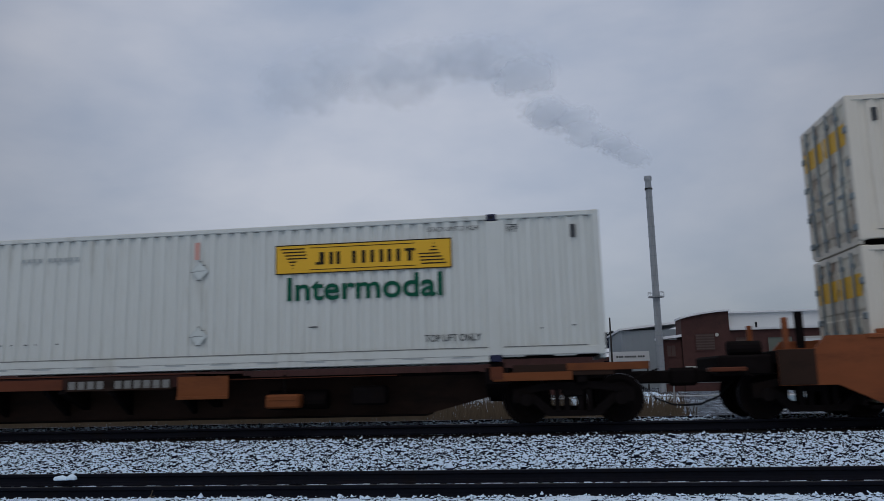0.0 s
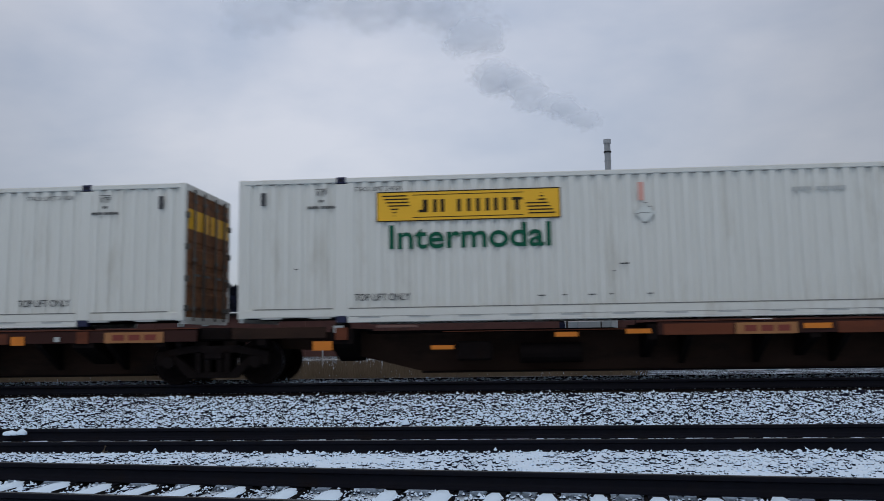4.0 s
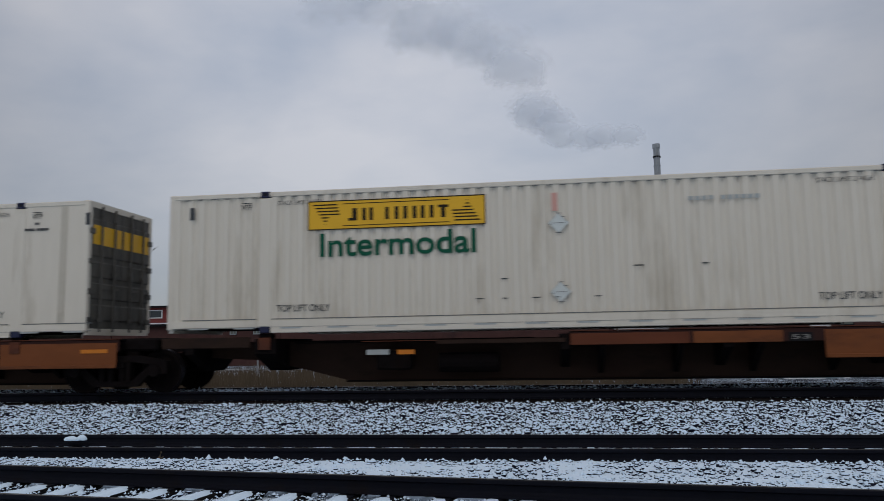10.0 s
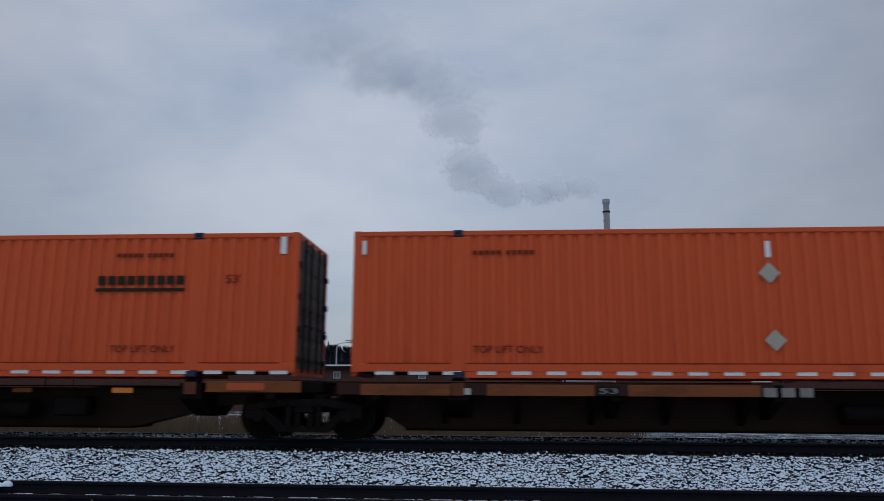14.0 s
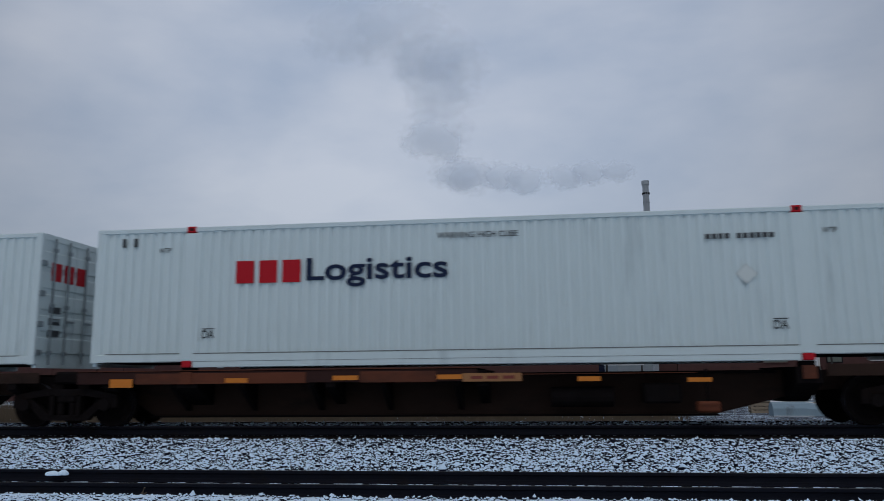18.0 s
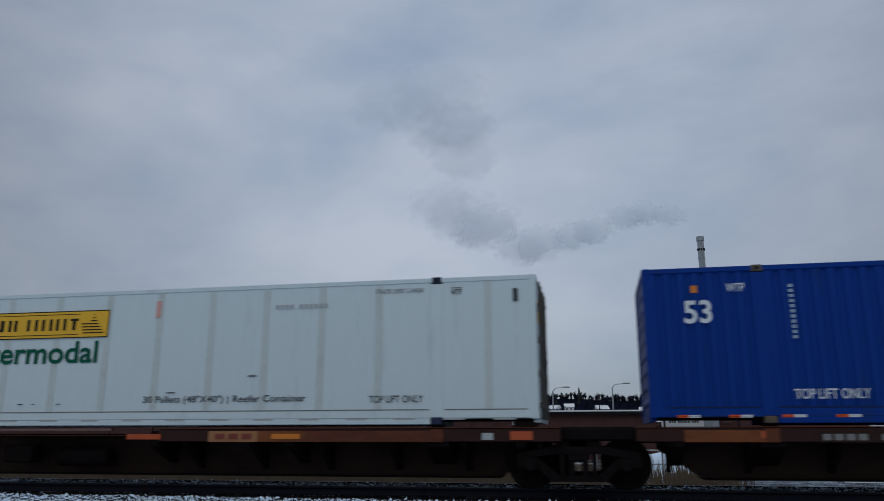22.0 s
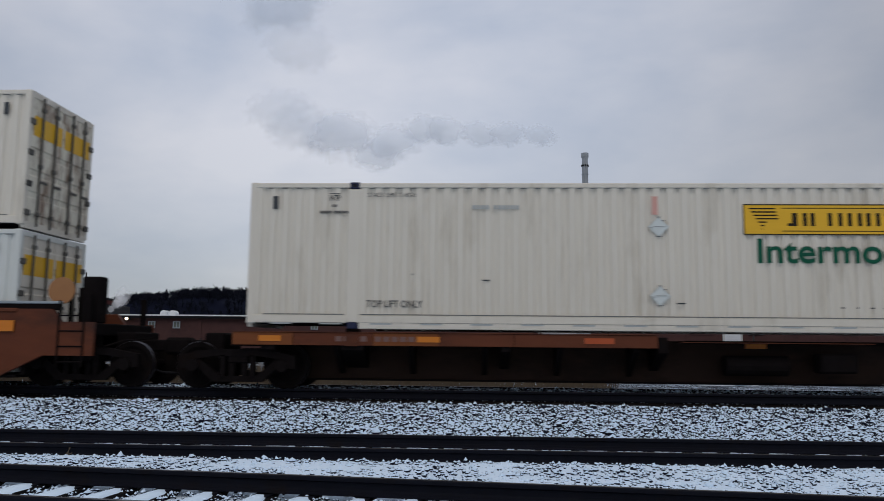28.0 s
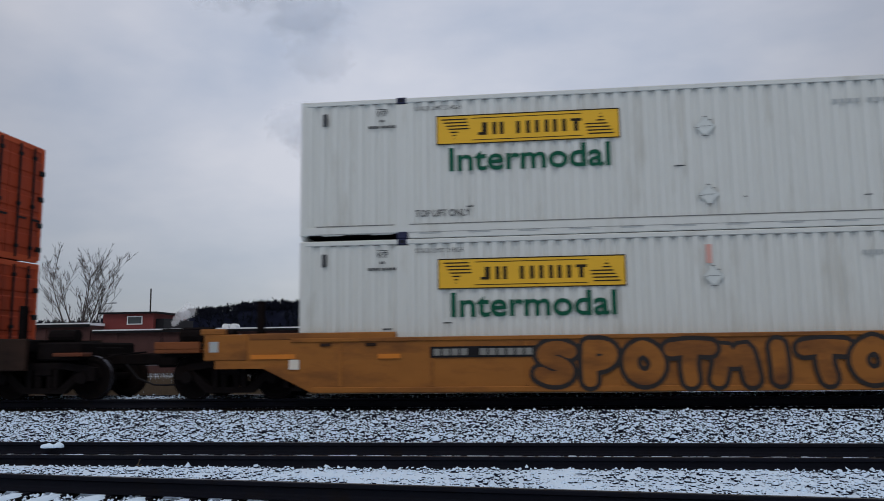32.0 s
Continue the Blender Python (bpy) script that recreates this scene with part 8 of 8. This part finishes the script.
    well_marks(in_well(J("L", WHITE, pattern=21, placards=0, end_paint=CREAM), J("L", CREAM, pattern=22, end_paint=STAINED, dz=0.12, dx=-0.12), -581.20, BROWN2, "red", (0, 1), 1.53, R, 3), (-8.52, -4.73, -1.28, 1.87, 4.9, 7.9), 2.3, -2.2)
    joint(-597.35, -600.55, True)
    w = in_well(J("R", WHITE, pattern=23, red=False), J("L", CREAM, pattern=24, end_paint=STAINED, dz=0.12), -600.50, BROWN2, "red", (0, 0), 1.53, "red-brown double-stack well car with a tan lettered panel", 4)
    part("mark_panel", Geo().box(-1.32, 1.62, -1.447, -1.440, 0.20, 1.47), TANP, w)
    for a, b in ((-0.85, -0.1), (-0.06, 0.42), (0.48, 1.08)):
        bars([1], 0, a, b, 0.69, 1.28, -1.45, PANELRED, w, "name_block")
    well_marks(w, (-7.8, -4.53, -2.93, -1.43, 1.92, 4.9, 8.33), low=False)
    joint(-616.65, -620.05, True)
    well_marks(in_well(J("L", WHITE, pattern=25, placards=1), J("L", WHITE, pattern=26, end_paint=STAINED, dz=0.12), -620.12, BROWN2, "red", (1, 0), 1.53, R, 5), (-9.44, -5.1, -3.2, -1.55, 1.65, 4.8, 8.08), -4.75, 1.6)
    joint(-638.3, -640.5, False, trucks=(-637.3, -641.95))
    w = in_well(J("L", WHITE, pattern=27, placards=1), J("L", WHITE, pattern=28, red=False), -643.55, YWELL, "yellow", (1, 1), 1.19, "yellow-orange double-stack well car covered in black bubble spray paint", 6)
    bubble_word(w, "SPOTMITO", -3.45, 3.0, 0.17, 1.17, -1.444)
    part("number_board", Geo().box(-5.43, -3.38, -1.441, -1.437, 0.80, 1.01), BLACK, w)
    bars([1, 1, 1, 1, -1.2, 1, 1, 1, 1, 1, 1], 0.3, -5.36, -3.48, 0.84, 0.97, -1.445, WORN, w, "number_bar")
    spray_piece(w, 2.95, 4.75, 0.2, 1.0, -1.444)
    letters("53", 6.93, 7.27, 0.58, 0.83, -1.445, SIGNK, w)
    frame_plate = part("data_plate", Geo().box(7.5, 7.94, -1.441, -1.437, 0.56, 0.83), FAINT, w)
    bars([1, 1, 1, 1, 1], 0.12, 7.53, 7.91, 0.59, 0.68, -1.444, DRED, frame_plate, "notice_bar")
    bars([1, 1, 1], 0.12, 7.53, 7.91, 0.71, 0.80, -1.444, DRED, frame_plate, "notice_bar")
    bars([1, 0.8, 1], 0.1, 8.13, 8.58, 0.92, 0.99, -1.444, BROWN, w, "small_notice")
    for q in (6.6, 7.15, 8.0, -6.7, -7.6):
        bars([1], 0, q, q + 0.22, 1.04, 1.1, -1.444, BROWN, w, "small_notice")
    reflector(w, 5.24, 0.88, y=-1.444, w=0.4, h=0.09)
    for e in (-1, 1):
        part("raised_end", Geo().chamfer(*span(e, 6.1, 9.05), -1.43, -1.32, 1.17, 1.31, 0.02), YWELL, w)
        reflector(w, e * 8.55, 0.85, y=-1.444, w=0.9, h=0.09)
        reflector(w, e * 6.23, 0.84, y=-1.444, w=0.44, h=0.09)
    bars([1], 0, -8.22, -8.02, 0.6, 0.79, -1.444, CREAM, w, "sticker")
    joint(-661.2, -664.7, False, trucks=(-661.2, -665.25))
    # the doors take the darker red to paint in the shade on these ends
    in_well(orange_box("plain", "orange ribbed freight container with small black name", REDOR), orange_box("plain", "orange ribbed freight container with small black name", REDOR), -667.1, BROWN, "plain", (1, 1), 1.3, "dark brown double-stack well car with sooty end platform", 7)


build_train()

# ---- smoke from the chimney ----
def smoke_mat(name, tint, dense):
    m = bpy.data.materials.new(name)
    m.use_nodes = True
    nt = m.node_tree
    N, L = nt.nodes.new, nt.links.new
    nt.nodes.clear()
    out, mix, tr, di = N("ShaderNodeOutputMaterial"), N("ShaderNodeMixShader"), N("ShaderNodeBsdfTransparent"), N("ShaderNodeBsdfDiffuse")
    di.inputs["Color"].default_value = tint
    co, gr, ns, inf = N("ShaderNodeTexCoord"), N("ShaderNodeTexGradient"), N("ShaderNodeTexNoise"), N("ShaderNodeObjectInfo")
    gr.gradient_type = "SPHERICAL"
    mp = N("ShaderNodeMapping")
    mp.inputs["Scale"].default_value = (1.0, 0.0, 1.0)
    L(co.outputs["Object"], mp.inputs["Vector"])
    nv, dv = N("ShaderNodeVectorMath"), N("ShaderNodeVectorMath")
    nv.operation, dv.operation = "MULTIPLY_ADD", "MULTIPLY_ADD"
    nv.inputs[1].default_value = (41.0, 17.0, 29.0)
    L(inf.outputs["Random"], nv.inputs[0])
    L(co.outputs["Object"], nv.inputs[2])
    ns.inputs["Scale"].default_value, ns.inputs["Detail"].default_value, ns.inputs["Roughness"].default_value = 2.1, 6.0, 0.6
    L(nv.outputs[0], ns.inputs["Vector"])
    L(mp.outputs[0], gr.inputs["Vector"])
    a, b = N("ShaderNodeMath"), N("ShaderNodeMapRange")
    a.operation = "MULTIPLY_ADD"
    a.inputs[1].default_value = 0.9
    L(ns.outputs["Fac"], a.inputs[0])
    L(gr.outputs["Fac"], a.inputs[2])
    b.interpolation_type = "SMOOTHSTEP"
    b.inputs["From Min"].default_value, b.inputs["From Max"].default_value = 0.62, 1.02
    b.inputs["To Min"].default_value, b.inputs["To Max"].default_value = 0.0, dense
    L(a.outputs[0], b.inputs["Value"])
    c = N("ShaderNodeMath")
    c.operation = "MULTIPLY"
    edge = N("ShaderNodeMapRange")
    edge.inputs["From Max"].default_value = 0.25
    L(gr.outputs["Fac"], edge.inputs["Value"])
    L(b.outputs[0], c.inputs[0])
    L(edge.outputs[0], c.inputs[1])
    L(c.outputs[0], mix.inputs["Fac"])
    L(tr.outputs[0], mix.inputs[1])
    L(di.outputs[0], mix.inputs[2])
    L(mix.outputs[0], out.inputs["Surface"])
    return m


SMOKE = smoke_mat("thin_grey_smoke", (0.80, 0.87, 0.97, 1), 0.37)
SMOKE_THIN = smoke_mat("thinning_grey_smoke", (0.80, 0.87, 0.97, 1), 0.27)
STEAM = smoke_mat("white_steam", (0.88, 0.90, 0.93, 1), 0.33)
# centre line of the plume at some times: metres left of and above the chimney's mouth
PLUME = {
    0.0: [(-3, 3), (-9, 9), (-17, 16), (-25, 22), (-33, 29), (-42, 35), (-55, 37), (-76, 34), (-95, 32)],
    2.0: [(-3, 3), (-10, 9), (-18, 15), (-26, 20), (-33, 28), (-40, 36), (-54, 40), (-74, 34), (-98, 31)],
    4.0: [(-5, 3), (-13, 9), (-21, 15), (-29, 21), (-36, 29), (-42, 37), (-54, 43), (-72, 44), (-96, 40)],
    7.0: [(-6, 2), (-16, 7), (-25, 14), (-34, 20), (-42, 28), (-49, 36), (-57, 43), (-72, 48), (-94, 46)],
    9.0: [(-6, 1), (-16, 3), (-23, 8), (-29, 15), (-35, 23), (-44, 29), (-54, 36), (-66, 44), (-84, 50)],
    11.0: [(-6, 1), (-19, 2), (-29, 6), (-34, 13), (-39, 23), (-45, 30), (-56, 36), (-70, 43), (-88, 49)],
    13.0: [(-5, 2), (-17, 2), (-29, 4), (-36, 13), (-39, 24), (-45, 34), (-57, 39), (-67, 45), (-80, 51)],
    17.0: [(-5, 1), (-17, 2), (-33, 3), (-47, 6), (-52, 14), (-50, 28), (-51, 39), (-64, 43), (-82, 47)],
    19.0: [(-6, 2), (-21, 2), (-37, 2), (-51, 5), (-59, 13), (-57, 27), (-53, 37), (-65, 45), (-80, 48)],
    21.0: [(-6, 4), (-16, 5), (-30, 1), (-46, 1), (-58, 4), (-64, 11), (-61, 34), (-66, 43), (-80, 44)],
    23.0: [(-7, 4), (-20, 8), (-31, 5), (-45, 2), (-59, 4), (-68, 8), (-62, 36), (-71, 45), (-86, 46)],
    26.0: [(-9, 3), (-25, 6), (-37, 8), (-51, 2), (-64, 3), (-75, 6), (-72, 40), (-83, 48), (-98, 53)],
    32.0: [(-10, 3), (-28, 4), (-46, 6), (-60, 6), (-76, 4), (-90, 6), (-86, 44), (-96, 52), (-112, 56)],
}


def puff_mesh(s):
    """A shallow shell of smoke, bulging towards the yard."""
    g, n, m = Geo(), 14, 5
    v = [(0, -0.25 * s, 0)]
    for i in range(1, m + 1):
        for k in range(n):
            r, a = s * i / m, 2 * math.pi * k / n
            v.append((r * math.cos(a), -0.25 * s * (1 - (i / m) ** 2), r * math.sin(a)))
    f = [(0, 1 + (k + 1) % n, 1 + k) for k in range(n)]
    f += [(1 + i * n + k, 1 + i * n + (k + 1) % n, 1 + (i + 1) * n + (k + 1) % n, 1 + (i + 1) * n + k) for i in range(m - 1) for k in range(n)]
    g.add(v, f)
    g.smooth = True
    return g


PUFFS = []


def smoke():
    r = random.Random(9)
    pl = root("smoke_plume", "thin grey smoke drifting from the factory chimney", "smoke", at=pose(8.553, 59.5, 16.389) @ Matrix.Scale(FAR, 4))
    n = 16
    for i in range(n):
        s = (i + 0.3) / n * 8
        size = 4.6 + 1.25 * s + r.uniform(-0.5, 0.8) * (0.4 + 0.25 * s)
        p = part("puff", cached("puff_shell", lambda: puff_mesh(1.0)), SMOKE if s < 3.9 else SMOKE_THIN, pl)
        p.scale = (size * 1.25, size, size * 0.85)
        off = (r.uniform(-1, 1) * 0.2 * size, (i % 7) * 2.0 - 6, r.uniform(-1, 1) * 0.2 * size)
        rows = []
        for t in sorted(PLUME):
            k = min(int(s), 7)
            a, b = PLUME[t][k], PLUME[t][k + 1]
            u = s - k
            rows.append((t, pose(a[0] + (b[0] - a[0]) * u + off[0] * (0.3 if s < 1 else 1), off[1], a[1] + (b[1] - a[1]) * u + off[2] * (0.3 if s < 1 else 1), 0, r.uniform(-12, 12), 0)))
        p.location = rows[0][1].translation
        PUFFS.append((p, rows))


def vent_steam():
    """White vapour curling from a vent beside the roof block."""
    r = random.Random(4)
    st = root("steam", "small cloud of white steam from a roof vent", "steam", at=pose(-29.5, 61.5, 3.9))
    for i in range(5):
        p = part("puff", cached("puff_shell", lambda: puff_mesh(1.0)), STEAM, st)
        size = 0.45 + 0.13 * i
        p.scale = (size, size, size)
        rows = [(t, pose(0.22 * i - 0.3 + 0.15 * math.sin(t * 0.9 + i), 0.1 * i, 0.1 + 0.26 * i + 0.1 * math.sin(t * 1.3 + 2 * i), 0, r.uniform(-15, 15), 0)) for t in range(0, 33, 2)]
        p.location = rows[0][1].translation
        PUFFS.append((p, rows))


smoke()
vent_steam()


# ---- what moves ----
# how far the train has fallen behind its even pace, in metres
LAG = [(0, 0), (1, -0.08), (2, -0.20), (3, -0.38), (4, -0.64), (6.5, -1.24), (8, -1.57), (10, -1.93), (11, -2.10), (13, -2.58), (16.5, -3.44), (18, -3.77), (20, -4.09), (22, -4.32), (24, -4.51), (25, -4.67), (26, -4.42), (28.5, -4.58), (29, -4.21), (30, -4.0), (30.5, -4.43), (31, -4.39), (32, -4.11)]


def run(t):
    """Metres that the train has run at t seconds."""
    return SPEED * t + float(np.interp(t, [p[0] for p in LAG], [p[1] for p in LAG]))


def turning(x, rest):
    """Rows of a rolling wheelset that starts at x, keyed while it rolls past the viewer."""
    t0, t1 = (-16 - x) / SPEED, (17 - x) / SPEED + 0.3
    if t1 < 0 or t0 > 32:
        return None
    t0, t1 = max(0.0, t0), min(32.0, t1)
    steps = int((t1 - t0) / 0.033) + 1
    rows = [(t0 + (t1 - t0) * i / steps, rest @ pose(0, 0, 0, 0, math.degrees((run(t0 + (t1 - t0) * i / steps) - run(t0)) / R_WHEEL), 0)) for i in range(steps + 1)]
    return ([(0.0, rows[0][1])] if t0 > 0.01 else []) + rows + ([(32.0, rows[-1][1])] if t1 < 31.99 else [])


def motions():
    for thing, x, z in TRAIN:
        walk(thing, [(t, pose(x + run(t), T3_Y, z)) for t, _ in LAG])
    for axle, x, rest in AXLES:
        rows = turning(x, rest)
        if rows:
            walk(axle, rows)
    for puff, rows in PUFFS:
        walk(puff, rows)


motions()
